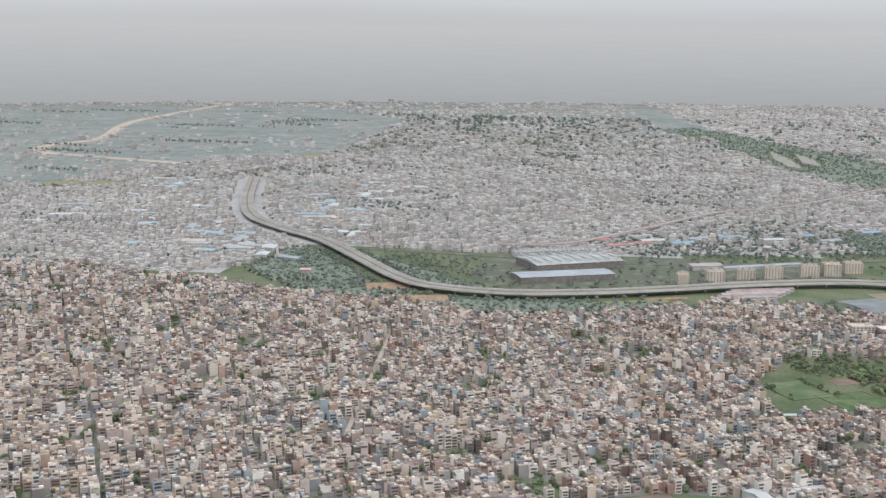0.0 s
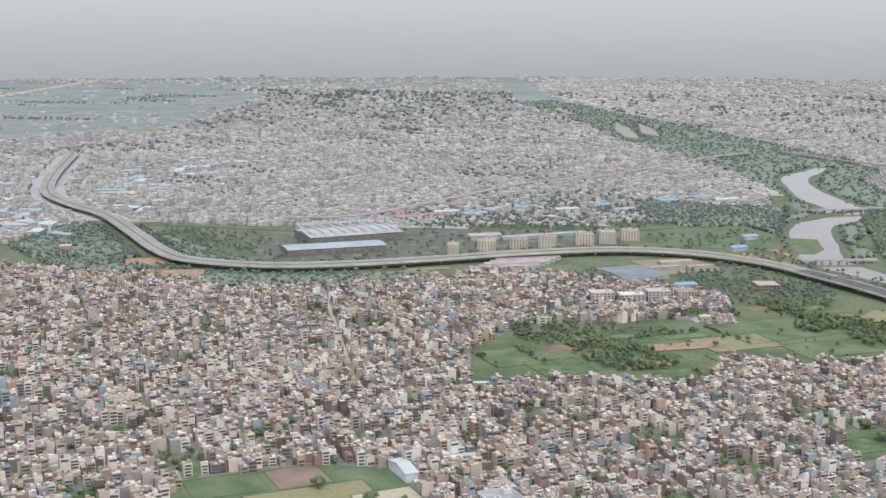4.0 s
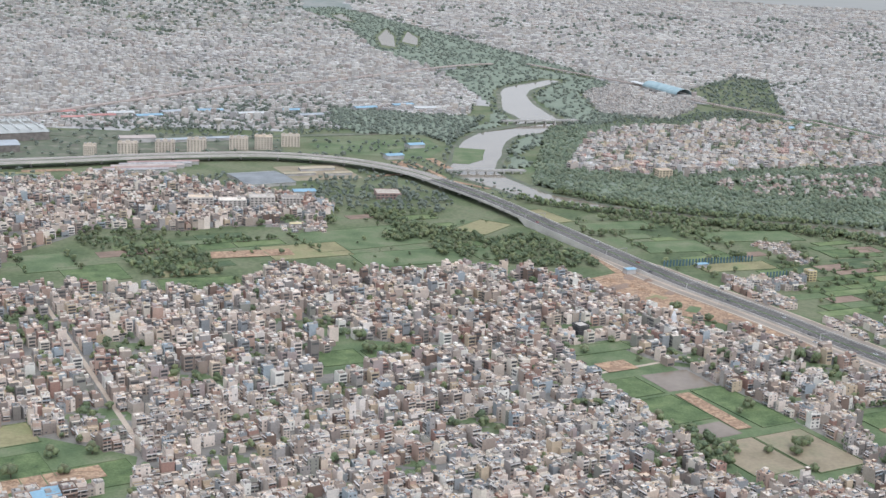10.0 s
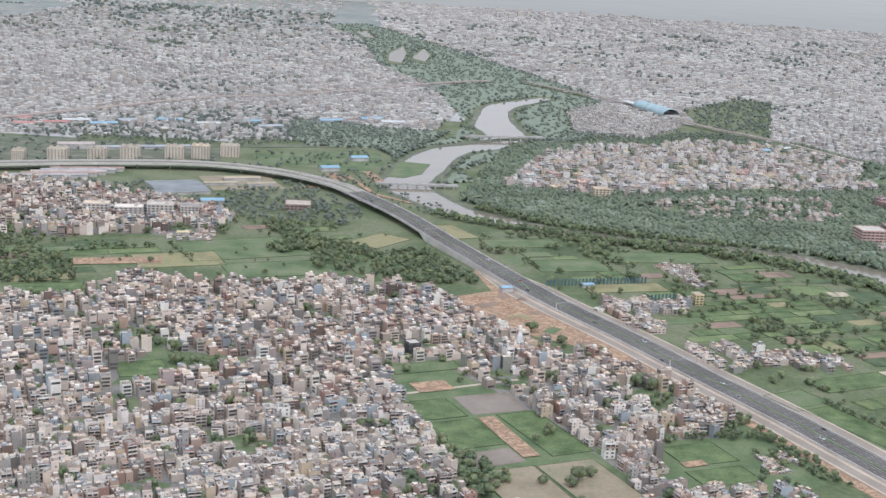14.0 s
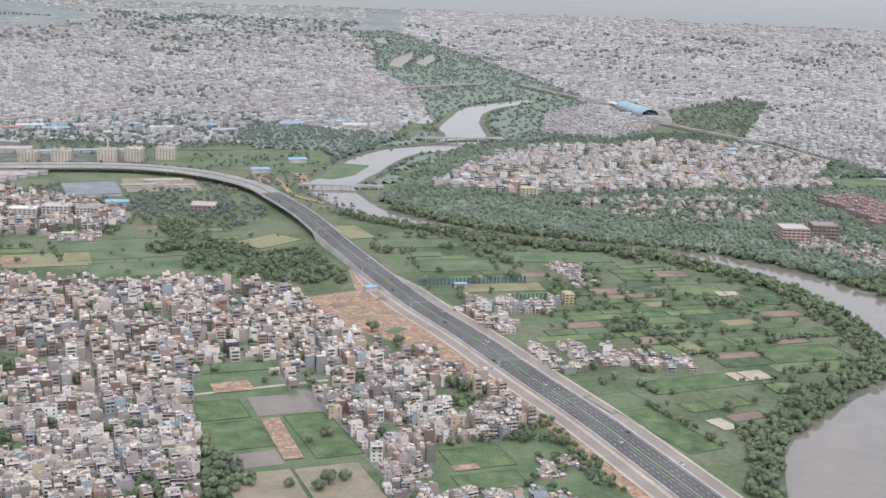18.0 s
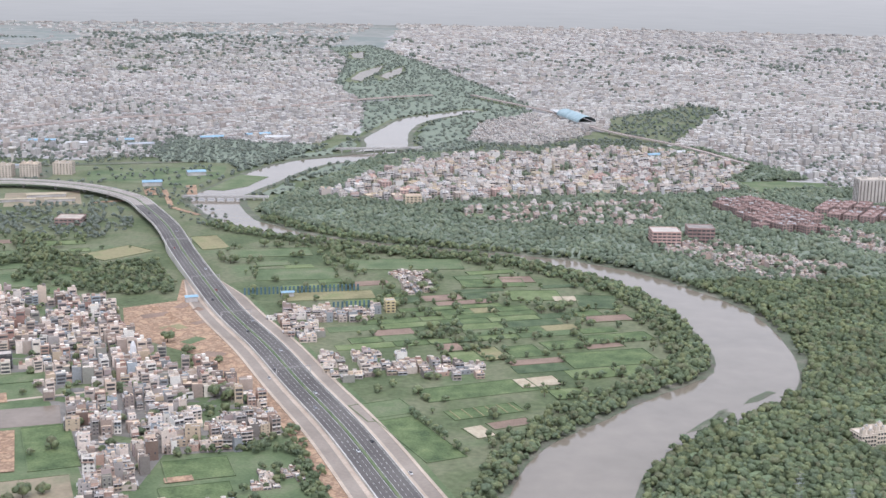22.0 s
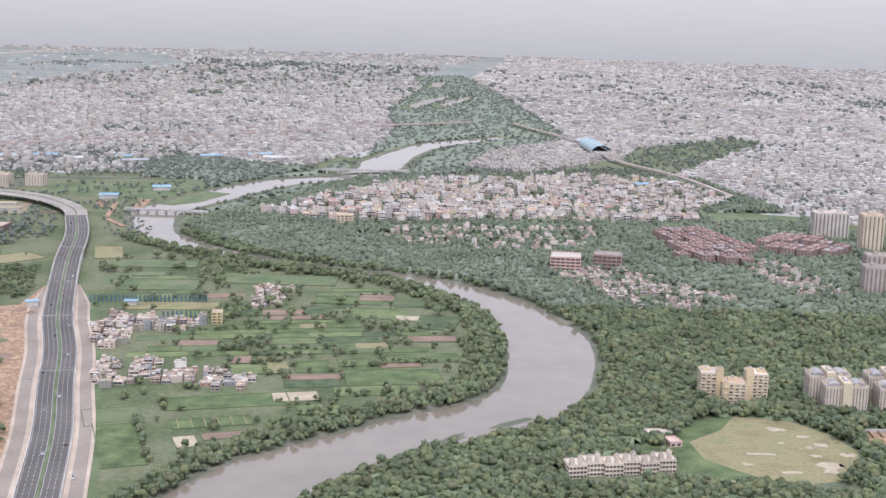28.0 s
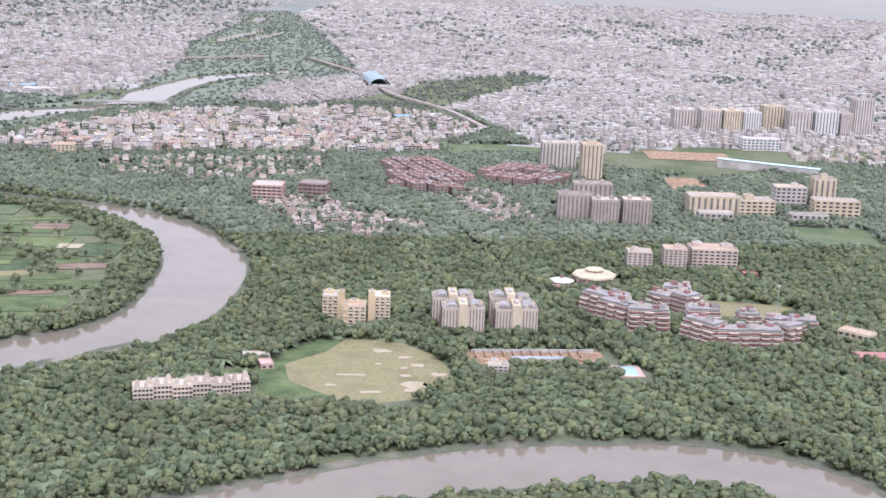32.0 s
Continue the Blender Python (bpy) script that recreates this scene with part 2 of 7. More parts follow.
M_PALE_ROAD = mat("dusty_concrete_road", [(0.39, 0.31, 0.24), (0.46, 0.375, 0.295)], "noise", 0.04, 0.6, 0.2, 0.9)
M_SAND = mat("bare_earth", [(0.30, 0.185, 0.115), (0.42, 0.285, 0.185), (0.235, 0.15, 0.098), (0.37, 0.24, 0.15), (0.27, 0.20, 0.125)], "noise", 0.14, 0.9, 0.5, 0.95, bump=0.15)
M_CONC = mat("bare_concrete", [(0.38, 0.36, 0.33), (0.50, 0.47, 0.44)], "noise", 0.08, 0.8, 0.2)
M_MARK = mat("road_paint", [(0.42, 0.41, 0.38), (0.55, 0.54, 0.50)], "noise", 0.2, 2, 0.15, 0.7)
M_BLUE = mat("blue_sheet_metal", [(0.20, 0.31, 0.385), (0.24, 0.365, 0.44)], "noise", 0.08, 0.8, 0.15, 0.5)


def water_mat():
    m = mat("river_water", [(0.185, 0.155, 0.118), (0.21, 0.175, 0.135), (0.165, 0.138, 0.104)], "noise", 0.012, 0.08, 0.12, 0.08, spec=0.3)
    n, l = m.node_tree.nodes, m.node_tree.links
    w, b = n.new("ShaderNodeTexNoise"), n.new("ShaderNodeBump")
    w.inputs["Scale"].default_value = 0.5
    b.inputs["Strength"].default_value, b.inputs["Distance"].default_value = 0.10, 0.05
    l.new(n.new("ShaderNodeNewGeometry").outputs["Position"], w.inputs["Vector"])
    l.new(w.outputs["Fac"], b.inputs["Height"])
    l.new(b.outputs[0], n["Principled BSDF"].inputs["Normal"])
    return m


M_WATER = water_mat()


# ---------------------------------------------------------------- the plan
ROAD = [(-1241, 1978, 6), (-1166, 1703, 6), (-1105, 1533, 6), (-1035, 1435, 6), (-964, 1358, 6), (-890, 1240, 6), (-835, 1150, 6), (-790, 1103, 6), (-711, 1085, 6),
        (-635, 1102, 6), (-560, 1134, 6), (-482, 1174, 6), (-399, 1205, 6), (-342, 1210, 6), (-287, 1193, 6), (-233, 1152, 6), (-198, 1101, 6), (-158, 1035, 6),
        (-117, 955, 5), (-74, 877, 3), (-35, 809, 1.5), (5, 747, 1), (39, 688, 1), (77, 624, 1), (110, 562, 1), (144, 497, 1), (184, 422, 1)]
RIVER = [(-30, 1988, 22), (-93, 1848, 42), (-102, 1739, 42), (-98, 1643, 54), (-84, 1557, 50), (-103, 1476, 48), (-140, 1428, 44), (-158, 1357, 48), (-168, 1250, 48), (-168, 1184, 46), (-122, 1100, 34), (-92, 1076, 30),
         (-62, 1056, 24), (-20, 1036, 18), (44, 1020, 17), (95, 1012, 18), (140, 1001, 26), (194, 968, 38), (228, 928, 42), (257, 877, 52), (271, 822, 52), (276, 770, 48),
         (267, 727, 50), (243, 692, 50), (217, 653, 45), (200, 622, 48), (188, 582, 50), (190, 500, 50), (260, 450, 45)]
RIVER_LOW = [(260, 450, 45), (330, 500, 42), (382, 549, 40), (409, 573, 40), (435, 597, 42), (461, 613, 44), (487, 627, 42), (515, 637, 40), (545, 643, 42), (575, 638, 44),
             (600, 612, 46), (625, 560, 46), (670, 480, 46)]
TOWN = [(-1500, 1120), (-1262, 1138), (-1175, 1158), (-1064, 1116), (-927, 1056), (-814, 1040), (-720, 992), (-650, 1005), (-549, 1050), (-499, 1050), (-440, 1075),
        (-330, 1040), (-291, 1006), (-299, 932), (-366, 927), (-397, 905), (-463, 900), (-477, 862), (-499, 811), (-489, 725), (-408, 738), (-334, 744), (-313, 802),
        (-245, 800), (-178, 822), (-115, 818), (-75, 748), (-30, 700), (-8, 722), (14, 680), (36, 641), (56, 606), (68, 580), (72, 540), (60, 380), (-500, 330), (-1100, 330), (-1500, 700)]
FIELDS_W = [(-640, 380), (-625, 533), (-565, 563), (-521, 562), (-487, 500), (-473, 473), (-438, 504), (-409, 498), (-382, 500), (-336, 483), (-332, 451), (-330, 405), (-420, 380)]
HOLE_A = [(-262, 663), (-219, 658), (-189, 656), (-245, 611), (-266, 599)]
HOLE_B = [(-131, 666), (-101, 682), (-95, 662), (-73, 636), (-54, 607), (-37, 580), (-9, 532), (-8, 480), (-78, 480), (-98, 551), (-113, 601), (-122, 612)]
BARE = [(-106, 812), (-72, 842), (-56, 812), (-28, 764), (2, 708), (28, 668), (18, 664), (-14, 704), (-27, 724), (-82, 756)]
COLONY = [(-75, 1219), (17, 1192), (71, 1225), (123, 1258), (265, 1306), (286, 1552), (206, 1612), (11, 1489), (-34, 1429)]
WOOD = [(-120, 1140), (-60, 1085), (0, 1052), (100, 1030), (170, 1012), (240, 955), (290, 890), (306, 830), (306, 770), (295, 722), (262, 672), (236, 638), (222, 600), (215, 560),
        (230, 520), (300, 520), (370, 580), (430, 628), (480, 656), (530, 668), (575, 668), (615, 640), (660, 560), (1200, 700), (1200, 1330), (760, 1560), (560, 1300), (440, 1330),
        (280, 1640), (60, 1560), (-80, 1480)]


def inside(poly, x, y):
    """Which of the points lie in a polygon."""
    x, y = np.asarray(x, float), np.asarray(y, float)
    hit = np.zeros(x.shape, bool)
    for (x0, y0), (x1, y1) in zip(poly, poly[1:] + poly[:1]):
        if y0 != y1:
            hit ^= ((y0 > y) != (y1 > y)) & (x < (x1 - x0) * (y - y0) / (y1 - y0) + x0)
    return hit


def spline(pts, step=8.0):
    """A smooth line through a few points."""
    p = np.array(pts, float)
    p = np.vstack([2 * p[0] - p[1], p, 2 * p[-1] - p[-2]])
    out = []
    for a, b, c, d in zip(p, p[1:], p[2:], p[3:]):
        n = max(2, int(np.linalg.norm((c - b)[:2]) / step))
        for u in np.arange(n)[:, None] / n:
            out.append((0.5 * (2 * b + (c - a) * u + (2 * a - 5 * b + 4 * c - d) * u**2 + (3 * b - a - 3 * c + d) * u**3))[0] if u.ndim > 1 else
                       0.5 * (2 * b + (c - a) * u + (2 * a - 5 * b + 4 * c - d) * u**2 + (3 * b - a - 3 * c + d) * u**3))
    return np.array(out + [p[-2]])


def normals(line):
    d = np.gradient(line[:, :2], axis=0)
    d /= np.linalg.norm(d, axis=1)[:, None]
    return np.stack([-d[:, 1], d[:, 0]], 1)


def near_line(line, x, y):
    """Distance from a line, and the index of its nearest point."""
    best, idx = np.full(np.shape(x), 1e9), np.zeros(np.shape(x), int)
    for i, p in enumerate(line):
        d = np.hypot(x - p[0], y - p[1])
        m = d < best
        best[m], idx[m] = d[m], i
    return best, idx


road_line, river_line, river_low_line = spline(ROAD, 10), spline(RIVER, 8), spline(RIVER_LOW, 8)
PATCHES = []     # (polygon) kept free of houses and trees


def keep_clear(poly):
    PATCHES.append(poly)


def rect(cx, cy, w, d, turn):
    c, s = math.cos(radians(turn)), math.sin(radians(turn))
    return [(cx + u * w / 2 * c - v * d / 2 * s, cy + u * w / 2 * s + v * d / 2 * c) for u, v in ((-1, -1), (1, -1), (1, 1), (-1, 1))]


def is_free(x, y, road=20.0, bank=3.0):
    ok = near_line(road_line, x, y)[0] > road
    for line in (river_line, river_low_line):
        d, i = near_line(line, x, y)
        ok &= d > line[i, 2] / 2 + bank
    for p in PATCHES:
        ok &= ~inside(p, x, y)
    return ok


# ---------------------------------------------------------------- mesh helpers
def mesh_ob(name, v, q, mats, idx=None, parent=None, label=""):
    """An object from arrays of points and four-cornered faces."""
    me = bpy.data.meshes.new(name)
    v, q = np.asarray(v, np.float32), np.asarray(q, np.int32)
    me.vertices.add(len(v))
    me.vertices.foreach_set("co", v.ravel())
    me.loops.add(q.size)
    me.loops.foreach_set("vertex_index", q.ravel())
    me.polygons.add(len(q))
    me.polygons.foreach_set("loop_start", np.arange(0, q.size, 4, dtype=np.int32))
    for m in mats if isinstance(mats, (list, tuple)) else [mats]:
        me.materials.append(m)
    if idx is not None:
        me.polygons.foreach_set("material_index", np.asarray(idx, np.int32))
    me.polygons.foreach_set("use_smooth", np.zeros(len(q), bool))
    me.update(calc_edges=True)
    me.validate()
    ob = new(name, me)
    if parent:
        ob.parent = parent
    if label:
        tagged(ob, label)
    return ob


class Shape:
    """Quads gathered piece by piece, each with a number for its surface."""

    def __init__(self):
        self.v, self.q, self.m = [], [], []

    def quad(self, pts, m=0):
        n = len(self.v)
        self.v += [tuple(p) for p in pts]
        self.q.append((n, n + 1, n + 2, n + 3))
        self.m.append(m)
        return self

    def box(self, x0, y0, z0, x1, y1, z1, m=0, bottom=False, top=None):
        n = len(self.v)
        self.v += [(x0, y0, z0), (x1, y0, z0), (x1, y1, z0), (x0, y1, z0), (x0, y0, z1), (x1, y0, z1), (x1, y1, z1), (x0, y1, z1)]
        f = [(0, 1, 5, 4), (1, 2, 6, 5), (2, 3, 7, 6), (3, 0, 4, 7)]
        self.q += [tuple(n + i for i in a) for a in f]
        self.m += [m] * 4
        if top is None:
            self.q.append((n + 4, n + 5, n + 6, n + 7))
            self.m.append(m)
        else:
            self.quad([(x0, y0, z1), (x1, y0, z1), (x1, y1, z1), (x0, y1, z1)], top)
        if bottom:
            self.q.append((n + 3, n + 2, n + 1, n))
            self.m.append(m)
        return self

    def shell(self, x0, y0, z0, x1, y1, z1, wall=0.18, drop=0.7, m=0, roof=1):
        """A house body: walls that rise past a sunken flat roof as a parapet."""
        n, w = len(self.v), wall
        self.v += [(x0, y0, z0), (x1, y0, z0), (x1, y1, z0), (x0, y1, z0), (x0, y0, z1), (x1, y0, z1), (x1, y1, z1), (x0, y1, z1)]
        self.v += [(x0 + w, y0 + w, z1), (x1 - w, y0 + w, z1), (x1 - w, y1 - w, z1), (x0 + w, y1 - w, z1)]
        self.v += [(x0 + w, y0 + w, z1 - drop), (x1 - w, y0 + w, z1 - drop), (x1 - w, y1 - w, z1 - drop), (x0 + w, y1 - w, z1 - drop)]
        for i in range(4):
            j = (i + 1) % 4
            self.q += [(n + i, n + j, n + 4 + j, n + 4 + i), (n + 4 + i, n + 4 + j, n + 8 + j, n + 8 + i), (n + 8 + i, n + 8 + j, n + 12 + j, n + 12 + i)]
            self.m += [m] * 3
        self.quad([(x0 + w, y0 + w, z1 - drop), (x1 - w, y0 + w, z1 - drop), (x1 - w, y1 - w, z1 - drop), (x0 + w, y1 - w, z1 - drop)], roof)
        return self

    def tube(self, x, y, z0, z1, r0, r1, n=8, m=0):
        k = len(self.v)
        for z, r in ((z0, r0), (z1, r1)):
            self.v += [(x + r * math.cos(2 * math.pi * i / n), y + r * math.sin(2 * math.pi * i / n), z) for i in range(n)]
        for i in range(n):
            j = (i + 1) % n
            self.q.append((k + i, k + j, k + n + j, k + n + i))
            self.m.append(m)
        for i in range(1, n - 2, 2):
            self.q.append((k + n, k + n + i, k + n + i + 1, k + n + i + 2))
            self.m.append(m)
        return self

    def arrays(self):
        return np.array(self.v, float), np.array(self.q, int), np.array(self.m, int)

    def make(self, name, mats, parent=None, label=""):
        return mesh_ob(name, self.v, self.q, mats, self.m, parent, label)


def scatter(name, shapes, pick, x, y, z, turn, sx, sy, sz, mats):
    """Many copies of a few shapes, joined into one mesh."""
    V, Q, M, base = [], [], [], 0
    for k, shape in enumerate(shapes):
        s = pick == k
        if not s.any():
            continue
        v, q, m = shape
        c, n = np.cos(turn[s])[:, None], np.sin(turn[s])[:, None]
        px, py = v[None, :, 0] * sx[s][:, None], v[None, :, 1] * sy[s][:, None]
        w = np.stack([c * px - n * py + x[s][:, None], n * px + c * py + y[s][:, None], v[None, :, 2] * sz[s][:, None] + z[s][:, None]], -1)
        V.append(w.reshape(-1, 3))
        Q.append((q[None] + (base + np.arange(s.sum()) * len(v))[:, None, None]).reshape(-1, 4))
        M.append(np.tile(m, s.sum()))
        base += s.sum() * len(v)
    return mesh_ob(name, np.concatenate(V), np.concatenate(Q), mats, np.concatenate(M))


def sheet(name, poly, z, material, label="", category="ground", kind="structure"):
    """A flat piece of ground with a given outline."""
    bm = bmesh.new()
    bm.faces.new([bm.verts.new((x, y, z)) for x, y in poly])
    bmesh.ops.triangulate(bm, faces=bm.faces[:])
    bmesh.ops.recalc_face_normals(bm, faces=bm.faces[:])
    for f in bm.faces:
        if f.normal.z < 0:
            f.normal_flip()
    me = bpy.data.meshes.new(name)
    bm.to_mesh(me)
    bm.free()
    me.materials.append(material)
    return tagged(new(name, me), label, category, kind=kind)


def ribbon(name, line, left, right, z0, z1, material, parent=None):
    """A strip along a line between two offsets, with a top and two sides."""
    nn = normals(line)
    a, b = line[:, :2] + nn * np.asarray(left).reshape(-1, 1), line[:, :2] + nn * np.asarray(right).reshape(-1, 1)
    n = len(line)
    top, low = line[:, 2] * 0 + z1, line[:, 2] * 0 + z0
    v = np.concatenate([np.c_[a, low], np.c_[a, top], np.c_[b, top], np.c_[b, low]])
    i = np.arange(n - 1)
    q = np.concatenate([np.stack([i + k * n, i + k * n + n, i + k * n + n + 1, i + k * n + 1], 1) for k in range(3)])
    return mesh_ob(name, v, q[:, ::-1], material, parent=parent)


M_CROP = mat("green_crop", [(0.078, 0.114, 0.046), (0.100, 0.134, 0.055), (0.122, 0.150, 0.064)], "noise", 0.10, 0.9, 0.45, 0.9, bump=0.3)
M_CROP_LIGHT = mat("young_green_crop", [(0.120, 0.158, 0.062), (0.142, 0.176, 0.074), (0.160, 0.178, 0.086)], "noise", 0.08, 0.9, 0.35, 0.9, bump=0.15)
M_CROP_DARK = mat("dark_leafy_crop", [(0.062, 0.090, 0.044), (0.078, 0.106, 0.052), (0.090, 0.112, 0.058)], "noise", 0.12, 1.0, 0.45, 0.9, bump=0.4)
M_GRASS = mat("rough_grass", [(0.092, 0.128, 0.060), (0.118, 0.150, 0.072), (0.150, 0.156, 0.092)], "noise", 0.05, 0.7, 0.3, 0.95, bump=0.1)
M_DRYGRASS = mat("dry_grass", [(0.215, 0.192, 0.098), (0.255, 0.222, 0.12), (0.172, 0.178, 0.082)], "noise", 0.05, 0.5, 0.25, 0.95, bump=0.1)
M_SOIL = mat("ploughed_soil", [(0.20, 0.14, 0.105), (0.25, 0.175, 0.13)], "noise", 0.06, 1.0, 0.25, 0.95, bump=0.2)
M_TAN = mat("dry_stubble", [(0.36, 0.30, 0.21), (0.43, 0.36, 0.26), (0.31, 0.25, 0.17)], "noise", 0.06, 0.6, 0.25, 0.95, bump=0.1)
M_BANK = mat("weedy_bank", [(0.15, 0.135, 0.105), (0.11, 0.125, 0.08), (0.19, 0.165, 0.13)], "noise", 0.06, 0.7, 0.3, 0.95, bump=0.15)
# fields dulled and paled in the base colour to imitate haze
M_FARFIELD = mat("hazed_far_fields", [(0.205, 0.215, 0.19), (0.26, 0.255, 0.225), (0.175, 0.192, 0.17), (0.23, 0.222, 0.20)], "noise", 0.006, 0.04, 0.3, 0.95)
M_POND = mat("muddy_pond_water", [(0.185, 0.145, 0.11), (0.215, 0.17, 0.132)], "noise", 0.05, 0.3, 0.12, 0.22, spec=0.12)
M_TERRA = mat("dull_red_render", [(0.285, 0.195, 0.17), (0.345, 0.24, 0.212)], "noise", 0.1, 1.0, 0.2)
M_MUD = mat("drying_mud", [(0.23, 0.185, 0.118), (0.27, 0.215, 0.142), (0.18, 0.165, 0.098)], "noise", 0.05, 0.5, 0.2, 0.7)
M_CREAM = mat("cream_render", [(0.53, 0.44, 0.315), (0.60, 0.505, 0.37)], "noise", 0.1, 1.0, 0.12)
M_YELLOW_CREAM = mat("yellow_cream_render", [(0.55, 0.43, 0.27), (0.62, 0.49, 0.32)], "noise", 0.1, 1.0, 0.12)
M_PALE = mat("pale_render", [(0.48, 0.43, 0.38), (0.55, 0.50, 0.45)], "noise", 0.1, 1.0, 0.15)
M_WHITE = mat("white_render", [(0.58, 0.565, 0.55), (0.65, 0.635, 0.62)], "noise", 0.1, 1.0, 0.12)
M_BRICK = mat("red_cladding", [(0.27, 0.125, 0.115), (0.33, 0.165, 0.15)], "noise", 0.1, 1.0, 0.2)
M_TERRACE = mat("grey_terrace", [(0.27, 0.25, 0.24), (0.36, 0.335, 0.32)], "noise", 0.2, 1.2, 0.25)
M_PALE_BUFF = mat("pale_buff_render", [(0.50, 0.425, 0.345), (0.57, 0.49, 0.40)], "noise", 0.1, 1.0, 0.15)
M_BUFF = mat("buff_render", [(0.47, 0.385, 0.32), (0.54, 0.45, 0.385)], "noise", 0.1, 1.0, 0.18)
M_DARKROOF = mat("dark_felt_roof", [(0.19, 0.195, 0.195), (0.24, 0.245, 0.245)], "noise", 0.05, 0.6, 0.2, 0.85, spec=0.1)
M_GREYROOF = mat("weathered_grey_roof", [(0.37, 0.365, 0.34), (0.44, 0.435, 0.405)], "noise", 0.05, 0.6, 0.2, 0.8, spec=0.1)
M_OLDROAD = mat("beige_concrete_carriageway", [(0.265, 0.23, 0.20), (0.315, 0.275, 0.24)], "noise", 0.03, 0.5, 0.15, 0.9)
M_PINK = mat("pink_render", [(0.50, 0.34, 0.29), (0.57, 0.40, 0.35)], "noise", 0.1, 1.0, 0.15)
M_BROWN = mat("brown_render", [(0.36, 0.30, 0.26), (0.43, 0.36, 0.32)], "noise", 0.1, 1.0, 0.15)
M_FASCIA = mat("pale_parapet_concrete", [(0.47, 0.43, 0.385), (0.56, 0.52, 0.47)], "noise", 0.06, 0.8, 0.2, 0.9)
M_STEEL = mat("grey_sheet_roof", [(0.31, 0.32, 0.33), (0.38, 0.39, 0.40)], "noise", 0.06, 0.6, 0.15, 0.75, spec=0.12)
M_PALEROOF = mat("pale_sheet_roof", [(0.44, 0.435, 0.415), (0.52, 0.51, 0.485)], "noise", 0.06, 0.6, 0.12, 0.6)
M_REDROOF = mat("red_sheet_roof", [(0.34, 0.16, 0.14), (0.40, 0.21, 0.18)], "noise", 0.08, 0.8, 0.2, 0.7)
M_POOL = mat("pool_water", [(0.42, 0.58, 0.62), (0.48, 0.64, 0.68)], "noise", 0.2, 1.0, 0.08, 0.1, spec=0.5)
M_WALL_PINK = mat("pinkish_plaster", [(0.47, 0.38, 0.33), (0.54, 0.47, 0.42), (0.42, 0.32, 0.27), (0.50, 0.42, 0.36), (0.57, 0.52, 0.48), (0.38, 0.30, 0.265)], "island", 0.12, 1.3, 0.2, 0.9, hold=True)
M_TEAL = mat("teal_barrier", [(0.07, 0.125, 0.145), (0.095, 0.155, 0.175)], "noise", 0.2, 1.0, 0.2, 0.6)
M_CAR = mat("car_paint", [(0.7, 0.7, 0.7), (0.05, 0.05, 0.06), (0.4, 0.4, 0.42), (0.35, 0.05, 0.05)], "object", 0.5, 2, 0.05, 0.3, hold=True)
M_YELLOW = mat("yellow_render", [(0.52, 0.43, 0.25), (0.58, 0.49, 0.31)], "noise", 0.1, 1.0, 0.12)
M_SERVICE = mat("worn_service_road", [(0.24, 0.198, 0.16), (0.29, 0.242, 0.198)], "noise", 0.04, 0.6, 0.15, 0.9)
M_AQUA = mat("pale_blue_sheet", [(0.27, 0.35, 0.365), (0.33, 0.41, 0.42)], "noise", 0.08, 0.8, 0.15, 0.7, spec=0.15)


# ---------------------------------------------------------------- ground, distance, water, road
R = 4600.0
bm = bmesh.new()
bmesh.ops.create_circle(bm, cap_ends=True, segments=96, radius=6500)
me = bpy.data.meshes.new("ground")
bm.to_mesh(me)
bm.free()
me.materials.append(M_GROUND)
ground = tagged(new("ground", me), "flat plain of scrub, earth and grass", "ground", kind="structure")


# self-glowing gradient for the backdrop: haze and faint land streaks are painted in
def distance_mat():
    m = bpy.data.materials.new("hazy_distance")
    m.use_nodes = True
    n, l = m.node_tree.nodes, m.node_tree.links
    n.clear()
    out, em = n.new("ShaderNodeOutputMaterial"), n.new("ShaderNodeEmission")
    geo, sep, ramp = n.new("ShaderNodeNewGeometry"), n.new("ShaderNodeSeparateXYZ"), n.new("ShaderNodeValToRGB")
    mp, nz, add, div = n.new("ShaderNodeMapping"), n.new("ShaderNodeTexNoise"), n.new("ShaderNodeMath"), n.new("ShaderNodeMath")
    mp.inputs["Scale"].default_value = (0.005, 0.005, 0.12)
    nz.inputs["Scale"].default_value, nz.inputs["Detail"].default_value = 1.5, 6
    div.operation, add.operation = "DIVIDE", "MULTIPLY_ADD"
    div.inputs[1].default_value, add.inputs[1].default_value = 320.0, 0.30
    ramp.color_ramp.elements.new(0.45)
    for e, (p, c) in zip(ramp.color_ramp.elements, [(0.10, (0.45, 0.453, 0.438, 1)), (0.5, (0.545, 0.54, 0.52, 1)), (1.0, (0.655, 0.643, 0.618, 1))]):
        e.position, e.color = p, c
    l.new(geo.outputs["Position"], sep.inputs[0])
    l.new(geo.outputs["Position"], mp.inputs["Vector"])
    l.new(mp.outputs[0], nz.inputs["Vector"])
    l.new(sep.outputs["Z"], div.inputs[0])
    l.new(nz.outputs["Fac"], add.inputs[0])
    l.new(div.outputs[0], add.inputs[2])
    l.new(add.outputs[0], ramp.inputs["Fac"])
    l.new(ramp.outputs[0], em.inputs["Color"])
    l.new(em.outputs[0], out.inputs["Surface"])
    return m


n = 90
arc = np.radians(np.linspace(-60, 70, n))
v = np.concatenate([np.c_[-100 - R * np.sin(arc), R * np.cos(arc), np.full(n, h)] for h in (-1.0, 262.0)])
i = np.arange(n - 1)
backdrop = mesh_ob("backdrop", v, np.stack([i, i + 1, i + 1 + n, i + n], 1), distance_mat())
